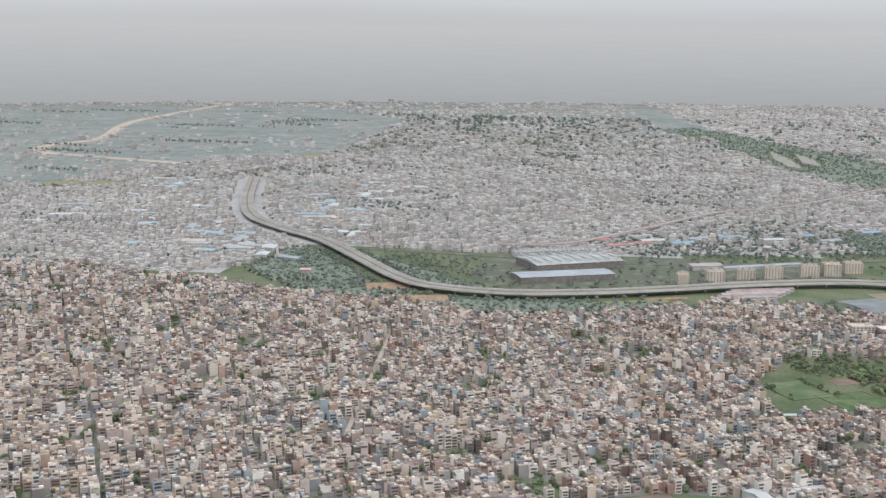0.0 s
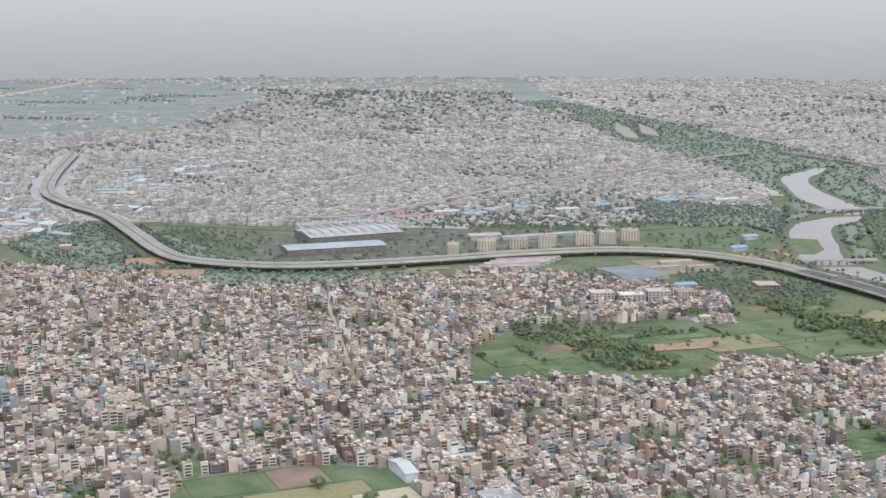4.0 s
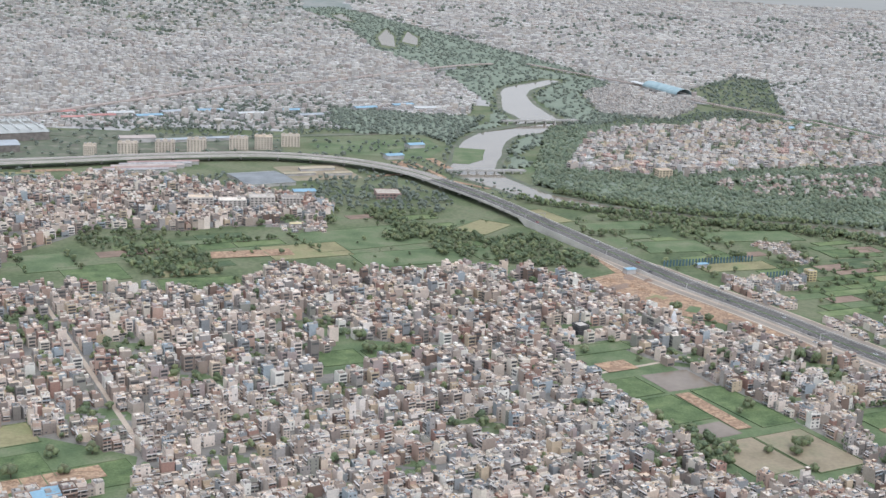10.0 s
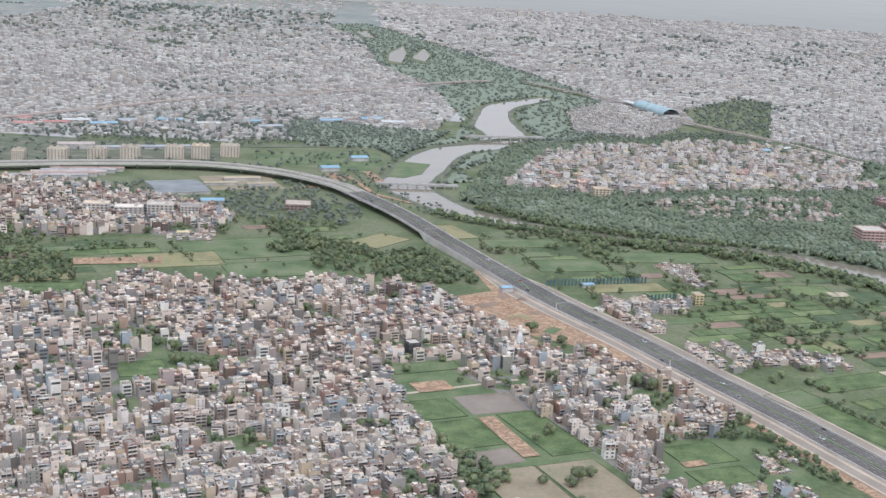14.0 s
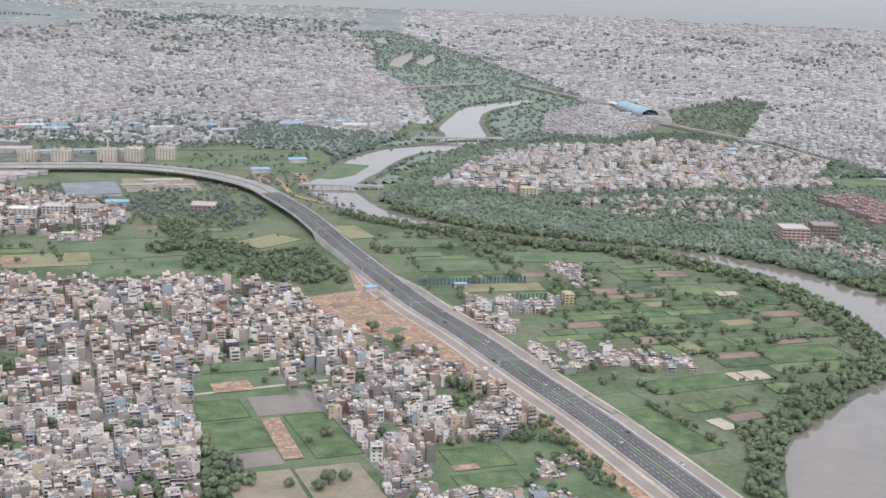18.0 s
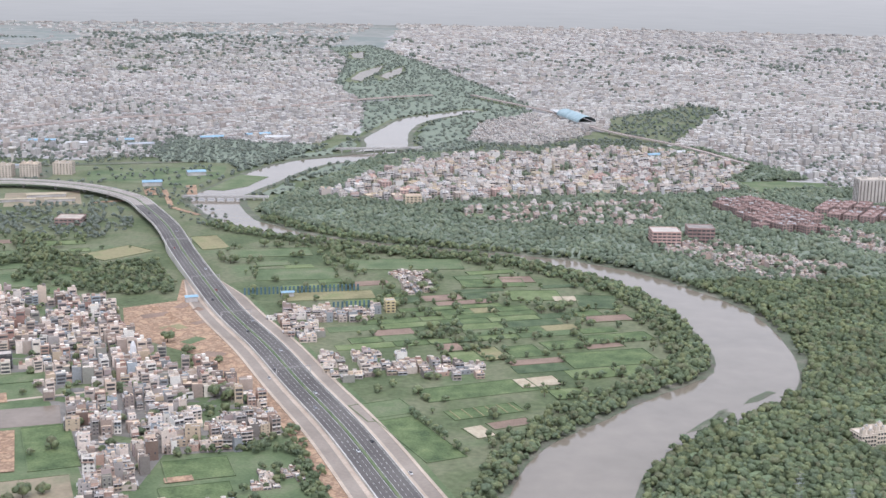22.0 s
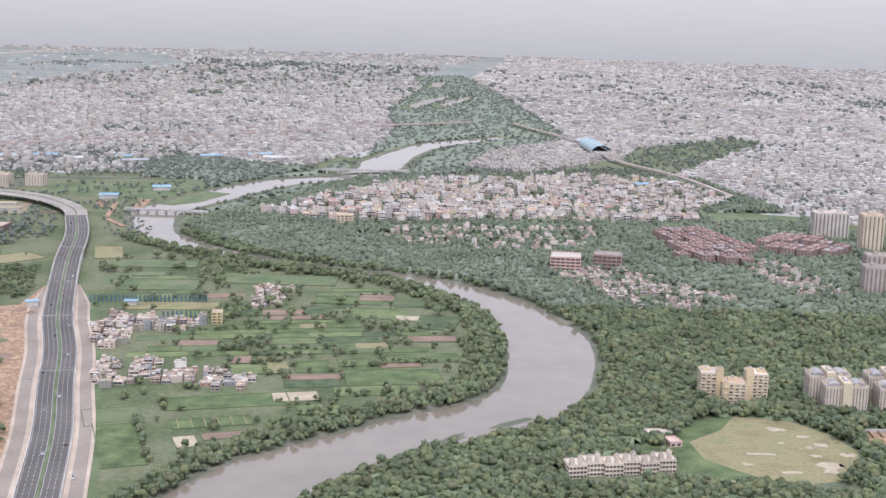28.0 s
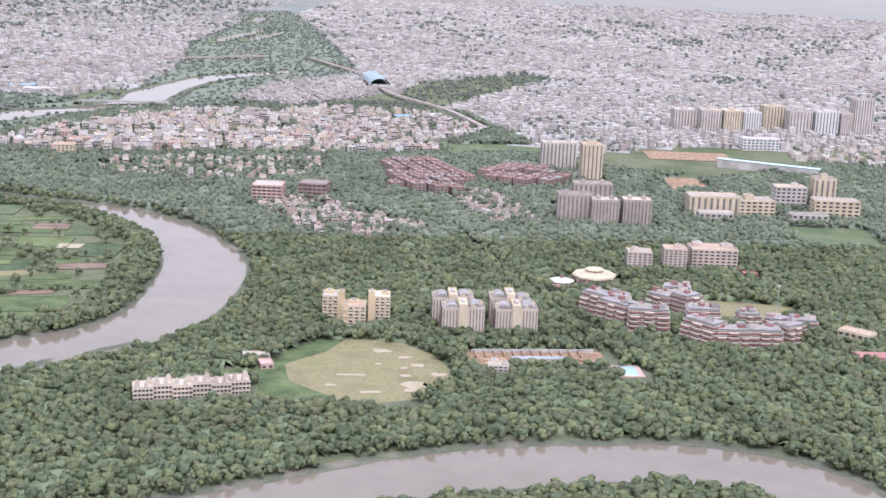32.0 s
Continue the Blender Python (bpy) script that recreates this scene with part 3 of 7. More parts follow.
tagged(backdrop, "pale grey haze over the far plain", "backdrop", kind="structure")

sheet("far_plain", [(-4200, 3000), (2600, 3000), (2600, 5200), (-4200, 5200)], 0.06, M_FARFIELD, "plain beyond the city with haze in its pale colour")
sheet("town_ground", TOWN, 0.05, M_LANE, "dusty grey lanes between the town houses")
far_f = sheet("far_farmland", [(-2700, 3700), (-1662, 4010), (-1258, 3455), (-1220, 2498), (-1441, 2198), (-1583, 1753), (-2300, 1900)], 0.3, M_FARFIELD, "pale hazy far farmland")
sheet("farm_ground", [(6, 579), (36, 589), (41, 604), (54, 621), (70, 600), (88, 552), (60, 520), (10, 520)], 0.10, M_GRASS, "grassy ground beside the expressway")
sheet("wood_floor", WOOD, 0.10, M_UNDER, "dark earth under the riverside wood")

for poly, z_ in ((FIELDS_W, 0.09), (HOLE_A, 0.09), (HOLE_B, 0.09)):
    sheet("farm_ground", poly, z_, M_GRASS, "grassy ground between the fields")
rng = np.random.default_rng(7)
for nm, line in (("river", river_line), ("lower_river", river_low_line)):
    wob = np.convolve(rng.normal(0, 1, len(line) + 8), np.ones(9) / 9, "valid") * 4
    wob2 = np.convolve(rng.normal(0, 1, len(line) + 8), np.ones(9) / 9, "valid") * 4
    tagged(ribbon(nm, line, line[:, 2] / 2 + wob, -line[:, 2] / 2 + wob2, 0.0, 0.14, M_WATER), "broad muddy grey-brown river water", "river", kind="structure")
    for s_, wb in ((1, wob), (-1, wob2)):
        inner, outer = s_ * line[:, 2] / 2 + wb - s_ * 1.5, s_ * line[:, 2] / 2 + wb + s_ * 5.5
        tagged(ribbon("river_bank", line, outer if s_ > 0 else inner, inner if s_ > 0 else outer, 0.0, 0.22, M_BANK), "weedy muddy bank along the water", "river bank", kind="structure")


for bar in ([(234, 650), (240, 655), (250, 666), (258, 684), (255, 686), (244, 670)], [(264, 698), (272, 704), (282, 720), (278, 722), (268, 708)], [(248, 676), (253, 682), (256, 690), (251, 685)]):
    sheet("mud_bar", bar, 0.2, M_BANK, "low mud bar showing above the river", "mud bar")
ISLET = [(-189, 1330), (-157, 1324), (-160, 1290), (-161, 1263), (-176, 1235), (-193, 1236)]
sheet("river_islet", ISLET, 0.3, M_GRASS, "low green islet in the river", "islet")
# the expressway: a deck on piers that comes down to the plain, with service roads beside it from there
rz = road_line[:, 2]
low = np.where(rz > 5.4, rz - 1.3, 0.02)
road = new("road", None)
tagged(road, "new dark six-lane asphalt expressway, raised on piers and then level", "road", kind="structure")
turn_i = int(np.argmin(abs(road_line[:, 1] - 1120) + (road_line[:, 0] < -260) * 1e4))
for cut, m_ in ((slice(0, turn_i + 1), M_OLDROAD), (slice(turn_i, None), M_ASPHALT)):
    ribbon("carriageway", road_line[cut], 9.0, 0.7, low[cut], rz[cut], m_, road)
    ribbon("carriageway", road_line[cut], -0.7, -9.0, low[cut], rz[cut], m_, road)
ribbon("median", road_line, 0.7, -0.7, low, rz + 0.25, M_GRASS, road)
for a, b in ((9.35, 9.0), (-9.0, -9.35)):
    ribbon("parapet", road_line, a, b, low, rz + 0.65, M_FASCIA, road)
flat = road_line[road_line[:, 1] < 905].copy()
flat[:, 2] = 0.35
ease = np.clip((905 - flat[:, 1]) / 60, 0, 1)
for s_ in (1, -1):
    edge = lambda k: s_ * (9.4 + k * ease)
    pairs = ((2.4, 0.0, M_PALE_ROAD, "verge", 0.30), (8.2, 2.4, M_SERVICE, "service_road", 0.25), (9.8, 8.2, M_PALE_ROAD, "drain_cover", 0.42))
    for o, i_, m_, nm, h in pairs:
        a, b = edge(o), edge(i_)
        ribbon(nm, flat, a if s_ > 0 else b, b if s_ > 0 else a, 0.0, h, m_, road)
    ribbon("earth_shoulder", flat, edge(13.0) if s_ > 0 else edge(9.6), edge(9.6) if s_ > 0 else edge(16.5), 0.0, 0.12, M_SAND if s_ < 0 else M_GRASS, road)
marks = Shape()
for lane in (-8.5, -5.9, -3.4, -1.1, 1.1, 3.4, 5.9, 8.5):
    nn_ = normals(road_line)
    solid = abs(lane) in (1.1, 8.5)
    for i_ in range(len(road_line) - 1):
        p, q_ = road_line[i_], road_line[i_ + 1]
        if q_[1] > 1260:
            continue
        for u0, u1 in (((0, 1),) if solid else ((0.05, 0.3), (0.55, 0.8))):
            a, b = p + (q_ - p) * u0, p + (q_ - p) * u1
            n_ = nn_[i_]
            w_ = 0.09
            marks.quad([(a[0] + n_[0] * (lane + w_), a[1] + n_[1] * (lane + w_), a[2] + 0.03), (a[0] + n_[0] * (lane - w_), a[1] + n_[1] * (lane - w_), a[2] + 0.03),
                        (b[0] + n_[0] * (lane - w_), b[1] + n_[1] * (lane - w_), b[2] + 0.03), (b[0] + n_[0] * (lane + w_), b[1] + n_[1] * (lane + w_), b[2] + 0.03)])
marks.make("lane_markings", [M_MARK], road)
pier = Shape().box(-1.0, -0.8, 0, 1.0, 0.8, 4.2).box(-6.5, -0.9, 3.6, 6.5, 0.9, 4.75)
pier_ob = None
nn_ = normals(road_line)
for i_ in range(4, len(road_line), 3):
    if rz[i_] < 4.5:
        continue
    ob = pier.make("pier", [M_CONC], road) if pier_ob is None else new("pier", pier_ob.data)
    pier_ob = pier_ob or ob
    ob.parent = road
    ob.matrix_local = at(road_line[i_, 0], road_line[i_, 1], rz[i_] - 6.05, math.degrees(math.atan2(nn_[i_, 1], nn_[i_, 0])))

# the older road that goes on across the far fields
far_road = spline([(-1241, 1978, 0.3), (-1300, 2130, 0.3), (-1560, 2240, 0.3), (-1780, 2330, 0.3), (-1851, 2477, 0.3), (-1821, 2685, 0.3), (-1958, 3221, 0.3), (-1984, 4059, 0.3), (-2043, 4560, 0.3)], 40)
tagged(ribbon("far_road", far_road, 14, -14, 0.0, 0.6, M_PALE_ROAD), "pale unfinished embankment road across far fields", "road", kind="structure")
POOLS = ([(-319, 2442), (-334, 2597), (-326, 2803), (-304, 2640), (-292, 2416)], [(-284, 2531), (-279, 2769), (-254, 2614), (-252, 2467)], [(-470, 3132), (-451, 3191), (-405, 2975), (-432, 2990)],
         [(-525, 3155), (-510, 3165), (-484, 3035), (-497, 3028)], [(-1410, 3120), (-1290, 3140), (-1290, 3190), (-1410, 3170)])
for pool_ in POOLS:
    px_, py_ = np.mean(pool_, 0)
    PATCHES.append([(px_ + 1.25 * (x - px_), py_ + 1.1 * (y - py_) + (-45 if y < py_ else 6)) for x, y in pool_])
    sheet("pool_of_water", pool_, 0.5, M_WATER, "still pale water in the river bed", "water")


# ---------------------------------------------------------------- fields and open ground
FIELD_N, FIELD_POLYS = [], []


def field(cx, cy, w, d, turn, material, label, name="field", rows=0, row_mat=None, bund=True):
    """A patch of farmland with a low earth bund round it and, where it has them, rows of furrows."""
    poly = rect(cx, cy, w, d, turn)
    keep_clear(poly)
    FIELD_POLYS.append(poly)
    ob = new(name, None)
    ob.matrix_world = at(cx, cy, 0, turn)
    tagged(ob, label, "field", kind="structure")
    FIELD_N.append(1)
    top = 0.16 + 0.0053 * (len(FIELD_N) % 41)
    s = Shape().box(-w / 2, -d / 2, 0.02, w / 2, d / 2, top)
    s.make("field_surface", [material], ob)
    if bund:
        e = Shape()
        for x0, y0, x1, y1 in ((-w / 2, -d / 2, w / 2, -d / 2 + 0.5), (-w / 2, d / 2 - 0.5, w / 2, d / 2), (-w / 2, -d / 2, -w / 2 + 0.5, d / 2), (w / 2 - 0.5, -d / 2, w / 2, d / 2)):
            e.box(x0, y0, 0.1, x1, y1, top + 0.15 + 0.01 * len(e.q))
        e.make("earth_bund", [M_GRASS], ob)
    for k in range(rows):
        x = -w / 2 + (k + 0.5) * w / rows
        Shape().box(x - 0.3, -d / 2 + 0.6, 0.1, x + 0.3, d / 2 - 0.6, 0.4).make("furrow", [row_mat or M_CROP], ob)
    return ob


G_, S_, T_, C_, D_, U_ = M_GRASS, M_SOIL, M_TAN, M_CROP, M_DRYGRASS, M_MUD
L_, K_ = M_CROP_LIGHT, M_CROP_DARK
names = {L_: "young yellow-green crop field", K_: "dark green leafy crop field", G_: "rough green grass field", S_: "bare brown ploughed field", T_: "dry tan stubble field", C_: "bright green crop field", D_: "dry yellowish grass field", U_: "wet brown mud field"}
west = ((-568, 543, 30, 30, 30, S_, 0), (-603, 526, 40, 30, 28, G_, 0), (-556, 516, 66, 26, 29, D_, 0), (-513, 512, 34, 36, 30, T_, 0), (-538, 492, 24, 24, 27, C_, 0),
        (-568, 473, 26, 30, 28, S_, 6), (-525, 463, 28, 28, 28, S_, 6), (-500, 487, 32, 14, 30, S_, 0), (-492, 459, 34, 30, 28, G_, 0), (-555, 444, 46, 24, 28, D_, 0), (-520, 435, 40, 26, 28, C_, 0), (-600, 470, 34, 40, 28, G_, 0))
mid = ((-459, 472, 38, 28, 30, M_CROP_DARK, 0), (-428, 491, 32, 20, 31, M_CROP_DARK, 0), (-425, 457, 46, 26, 30, M_CROP_DARK, 0), (-399, 500, 24, 26, 31, D_, 0), (-386, 463, 32, 30, 31, C_, 0), (-350, 460, 38, 26, 31, C_, 0), (-400, 430, 60, 24, 30, G_, 0),
       (-431, 777, 40, 40, 28, C_, 0), (-469, 798, 36, 46, 28, G_, 0), (-360, 764, 50, 26, 20, C_, 0), (-228, 640, 34, 20, 25, C_, 0), (-258, 628, 26, 24, 25, C_, 0))
pond_side = ((-102, 599, 26, 27, 28, C_, 0), (-85, 569, 28, 35, 29, C_, 0), (-47, 579, 22, 56, 29, C_, 0), (-56, 512, 30, 40, 27, U_, 0), (-27, 523, 30, 46, 28, U_, 0),
             (-111, 664, 40, 15, 28, G_, 0), (26, 566, 29, 24, 26, C_, 0), (34, 541, 30, 18, 26, C_, 0))
bend = ((44, 968, 84, 34, 14, G_, 0), (113, 924, 44, 22, 16, C_, 0), (144, 896, 34, 26, 14, M_CROP_LIGHT, 0), (128, 938, 24, 18, 17, S_, 0), (185, 887, 26, 34, 8, M_CROP_DARK, 0), (193, 848, 30, 14, 24, S_, 0),
        (116, 750, 20, 20, 28, M_CROP_LIGHT, 0), (130, 759, 15, 24, 28, D_, 0), (148, 768, 20, 22, 28, C_, 0), (170, 786, 26, 16, 28, C_, 0), (200, 806, 42, 18, 26, C_, 0), (196, 764, 52, 28, 24, C_, 0),
        (192, 788, 24, 10, 28, S_, 0))
bend_low = ((131, 695, 62, 21, 30, C_, 0), (112, 622, 20, 62, 34, C_, 0), (138, 663, 38, 14, 32, C_, 6), (139, 634, 11, 16, 36, T_, 0), (152, 648, 22, 10, 34, S_, 0), (-24, 922, 56, 34, 18, G_, 0),
            (90, 655, 28, 26, 34, G_, 0), (12, 868, 60, 22, 20, D_, 0), (160, 714, 24, 16, 28, T_, 0))
open_land = ((-265, 905, 90, 60, 30, G_, 0), (-225, 855, 80, 40, 24, G_, 0), (-300, 860, 60, 40, 26, D_, 0), (-160, 880, 44, 34, 24, G_, 0), (-125, 862, 30, 24, 24, G_, 0), (-170, 960, 46, 30, 60, D_, 0),
             (-115, 1010, 50, 22, 120, D_, 0), (-60, 985, 60, 28, 20, G_, 0), (-590, 1088, 70, 16, 22, D_, 0), (-1500, 1850, 160, 70, 10, D_, 0), (-1380, 2400, 300, 90, 8, D_, 0), (-1500, 2900, 420, 130, 5, G_, 0))


def fill_fields(poly, turn, seed, share):
    """Narrow field strips of mixed crops over what is still free of a region."""
    r = np.random.default_rng(seed)
    c, s = math.cos(radians(turn)), math.sin(radians(turn))
    p = np.array(poly)
    q = np.stack([p[:, 0] * c + p[:, 1] * s, -p[:, 0] * s + p[:, 1] * c], 1)
    v = q[:, 1].min()
    while v < q[:, 1].max():
        d = r.uniform(9, 17)
        u = q[:, 0].min() + r.uniform(0, 10)
        while u < q[:, 0].max():
            w = r.uniform(14, 40)
            cu, cv = u + w / 2, v + d / 2
            cx, cy = cu * c - cv * s, cu * s + cv * c
            pts = np.array(rect(cx, cy, w, d, turn) + [(cx, cy)] + rect(cx, cy, w, d * 0.3, turn))
            if r.random() < share and inside(poly, pts[:, 0], pts[:, 1]).all() and is_free(pts[:, 0], pts[:, 1], 24, 12).all():
                m_ = [C_, L_, G_, K_, S_, L_, D_, C_, K_, G_][int(r.integers(0, 10))]
                field(cx, cy, w - 0.8, d - 0.8, turn, m_, names[m_], bund=r.random() < 0.4)
            u += w
        v += d


for table in (west, mid, pond_side, bend, bend_low, open_land):
    for cx, cy, w_, d_, tn, m_, rows in table:
        field(cx, cy, w_, d_, tn, m_, names[m_], rows=rows, row_mat=M_TAN if m_ is S_ else M_DRYGRASS)
for cx, cy, w_, d_, tn in ((-74, 614, 30, 27, 26), (-70, 542, 25, 17, 30)):
    keep_clear(rect(cx, cy, w_ + 2, d_ + 2, tn))
    sheet("pond", rect(cx, cy, w_, d_, tn), 0.2, M_POND, "shallow brown flooded pond between the fields", "pond")
bare = ((-523, 705, 20, 22, 28), (-689, 791, 40, 12, 30), (-105, 633, 20, 15, 28), (22, 553, 12, 6, 28), (-64, 570, 9, 52, 26), (-834, 1112, 44, 40, 20), (-795, 1060, 60, 34, 10), (-560, 1110, 44, 10, 22),
        (-338, 845, 60, 18, 20), (-214, 1188, 5, 84, 24), (-176, 1128, 44, 5, -40), (-250, 1160, 50, 6, 30), (535, 1427, 80, 50, 10), (533, 1269, 36, 60, 15), (-205, 1228, 10, 60, 20), (-240, 1215, 12, 40, 25), (-700, 1290, 30, 14, 10), (164, 891, 15, 12, 14), (-366, 455, 44, 13, 31))
for cx, cy, w_, d_, tn in bare:
    keep_clear(rect(cx, cy, w_, d_, tn))
    sheet("bare_ground", rect(cx, cy, w_, d_, tn), 0.47 + 0.006 * (int(abs(cx) + abs(cy)) % 9), M_SAND if w_ != 15 else M_TAN, "patch of bare orange-tan earth", "ground")
VILLAGE_A = [(-12, 800), (-10, 835), (58, 845), (62, 822), (20, 800), (35, 770), (10, 755)]
VILLAGE_B = [(20, 742), (60, 745), (132, 738), (128, 706), (80, 712), (63, 696), (40, 700)]
VILLAGE_C = [(38, 948), (70, 940), (76, 885), (58, 885)]
PATCHES += [VILLAGE_A, VILLAGE_B, VILLAGE_C]
fill_fields([(-40, 1000), (60, 995), (140, 972), (195, 925), (222, 860), (232, 800), (228, 745), (195, 690), (160, 640), (146, 600), (110, 640), (70, 700), (40, 745), (0, 800), (-45, 880), (-100, 975)], 25, 3, 0.85)
fill_fields([(-480, 862), (-397, 905), (-299, 932), (-280, 1000), (-180, 1000), (-120, 950), (-110, 830), (-178, 826), (-245, 806), (-313, 808), (-334, 750), (-489, 735)], 27, 4, 0.62)
for p_ in (VILLAGE_A, VILLAGE_B, VILLAGE_C):
    PATCHES.remove(p_)
sheet("cleared_ground", BARE, 0.1, M_SAND, "raw orange earth cleared beside the expressway", "ground")
r_ = np.random.default_rng(19)
for k_ in range(16):
    x, y = r_.uniform(-100, -10), r_.uniform(720, 835)
    if not inside(BARE, x, y):
        continue
    hp = tagged(new("earth_heap", None), "heap of raw orange-brown earth on cleared ground", "earth heap", "earth heaps")
    hp.matrix_world = at(x, y, 0.08, r_.uniform(0, 360))
    Shape().tube(0, 0, 0, 1.0, r_.uniform(3, 5), 2.0, 9).tube(0, 0, 1.0, 1.7, 2.0, 0.6, 9).make("mound", [M_SAND if k_ % 3 else M_SOIL], hp)
for k_, (x, y, w_, d_, m_) in enumerate(((-80, 800, 18, 9, M_SOIL), (-60, 775, 14, 10, M_DRYGRASS), (-48, 790, 12, 6, M_SOIL), (-40, 752, 14, 8, M_GRASS), (-72, 822, 8, 7, M_SOIL), (-20, 728, 9, 12, M_SOIL))):
    sheet("cleared_patch", rect(x, y, w_, d_, 40 + 9 * k_), 0.2 + 0.006 * k_, m_, "trodden patch on the cleared earth", "ground")
lanes = (((-545, 690), (-480, 725), 3), ((-120, 618), (-60, 655), 2.5), ((-440, 700), (-395, 610), 2.6), ((-395, 610), (-340, 500), 2.6), ((-500, 600), (-420, 640), 2.4), ((-640, 1000), (-560, 700), 3.0),
         ((-800, 1000), (-760, 600), 3.0), ((-900, 1000), (-880, 600), 3.0), ((-980, 1050), (-960, 650), 3.0), ((-1080, 1080), (-1050, 700), 3.0), ((-297, 780), (-256, 800), 3.0), ((-256, 800), (-183, 844), 3.0))
for (x0, y0), (x1, y1), w_ in lanes:
    ln = math.hypot(x1 - x0, y1 - y0)
    poly = rect((x0 + x1) / 2, (y0 + y1) / 2, ln, w_ + 2.5, math.degrees(math.atan2(y1 - y0, x1 - x0)))
    keep_clear(poly)
    sheet("street", rect((x0 + x1) / 2, (y0 + y1) / 2, ln, w_, math.degrees(math.atan2(y1 - y0, x1 - x0))), 0.12, M_PALE_ROAD, "pale dusty town street", "street")
# ---------------------------------------------------------------- large buildings
def building(name, label, category, cx, cy, turn, w, d, h, storeys, wall, cols=6, side_cols=3, strips=False, towers=(), roof=None, group="", pane=0.55, ledge=True, z=0.0, tower_wall=None):
    """A flat-roofed block: walls with a parapet, a roof, a row of windows to each storey, roof towers and tanks."""
    keep_clear(rect(cx, cy, w + 3, d + 3, turn))
    ob = new(name, None)
    ob.matrix_world = at(cx, cy, z, turn)
    tagged(ob, label, category, group)
    s = Shape()
    s.shell(-w / 2, -d / 2, 0, w / 2, d / 2, h, 0.2, 0.6, 0, 0)
    s.make("wall", [wall], ob)
    Shape().box(-w / 2 + 0.2, -d / 2 + 0.2, h - 0.65, w / 2 - 0.2, d / 2 - 0.2, h - 0.5).make("roof", [roof or M_ROOF_OB], ob)
    fl = (h - 0.7) / storeys
    cw, ch = w / cols, d / side_cols
    if strips:
        # flat columns with no recess: its shade is only in their colour
        for side in (-1, 1):
            for c in range(cols):
                x, y = -w / 2 + (c + 0.5) * cw, side * d / 2
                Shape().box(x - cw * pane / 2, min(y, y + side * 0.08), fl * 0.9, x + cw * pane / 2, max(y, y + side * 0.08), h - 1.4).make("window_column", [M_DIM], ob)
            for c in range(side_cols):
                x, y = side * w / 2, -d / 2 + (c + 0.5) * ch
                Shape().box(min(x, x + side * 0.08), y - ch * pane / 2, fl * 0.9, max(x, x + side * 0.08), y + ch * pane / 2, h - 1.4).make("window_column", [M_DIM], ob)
        for k in range(2, storeys, 3):
            e = 0.05
            Shape().box(-w / 2 - e, -d / 2 - e, k * fl - 0.12, w / 2 + e, d / 2 + e, k * fl + 0.12).make("floor_band", [wall], ob)
    else:
        for k in range(storeys):
            s, z0, z1 = Shape(), k * fl + fl * 0.30, k * fl + fl * 0.80
            for side in (-1, 1):
                for c in range(cols):
                    x, y = -w / 2 + (c + 0.5) * cw, side * d / 2
                    s.box(x - cw * pane / 2, min(y, y + side * 0.06), z0, x + cw * pane / 2, max(y, y + side * 0.06), z1)
                for c in range(side_cols):
                    x, y = side * w / 2, -d / 2 + (c + 0.5) * ch
                    s.box(min(x, x + side * 0.06), y - ch * pane / 2, z0, max(x, x + side * 0.06), y + ch * pane / 2, z1)
            tagged(s.make("window_band", [M_GLASS], ob), kind="stuff")
            if ledge:
                e = 0.35
                Shape().box(-w / 2 - e, -d / 2 - e, z1 + 0.1, w / 2 + e, d / 2 + e, z1 + 0.25, bottom=True).make("ledge", [wall], ob)
    for x, y, tw, td, th in towers:
        t = Shape()
        t.shell(x - tw / 2, y - td / 2, 0 if abs(x) + tw / 2 > w / 2 or abs(y) + td / 2 > d / 2 else h - 0.6, x + tw / 2, y + td / 2, h + th, 0.15, 0.3, 0, 0)
        tower = t.make("stair_tower", [tower_wall or wall], ob)
        Shape().box(x - tw / 5, y - td / 5, h + th - 0.3, x + tw / 5, y + td / 5, h + th + 0.7).make("water_tank", [M_TRIM], tower)
    return ob


def block(*a, **k):
    return building("apartment_block", a[0], "apartments", *a[1:], **k)


def balconies(ob, w, d, h, storeys, cols, every):
    """Projecting balconies in a chequer over the two long faces and the ends, each backed by a dark panel that paints
    the shade of its recess.
    """
    fl = (h - 0.7) / storeys
    for k in range(1, storeys):
        for c in range(cols):
            if (k + c) % every:
                continue
            x, z = -w / 2 + (c + 0.5) * w / cols, k * fl
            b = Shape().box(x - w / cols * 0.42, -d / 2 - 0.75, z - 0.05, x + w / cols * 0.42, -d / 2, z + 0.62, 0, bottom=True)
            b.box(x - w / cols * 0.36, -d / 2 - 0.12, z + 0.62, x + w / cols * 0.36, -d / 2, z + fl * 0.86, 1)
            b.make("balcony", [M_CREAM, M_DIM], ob)


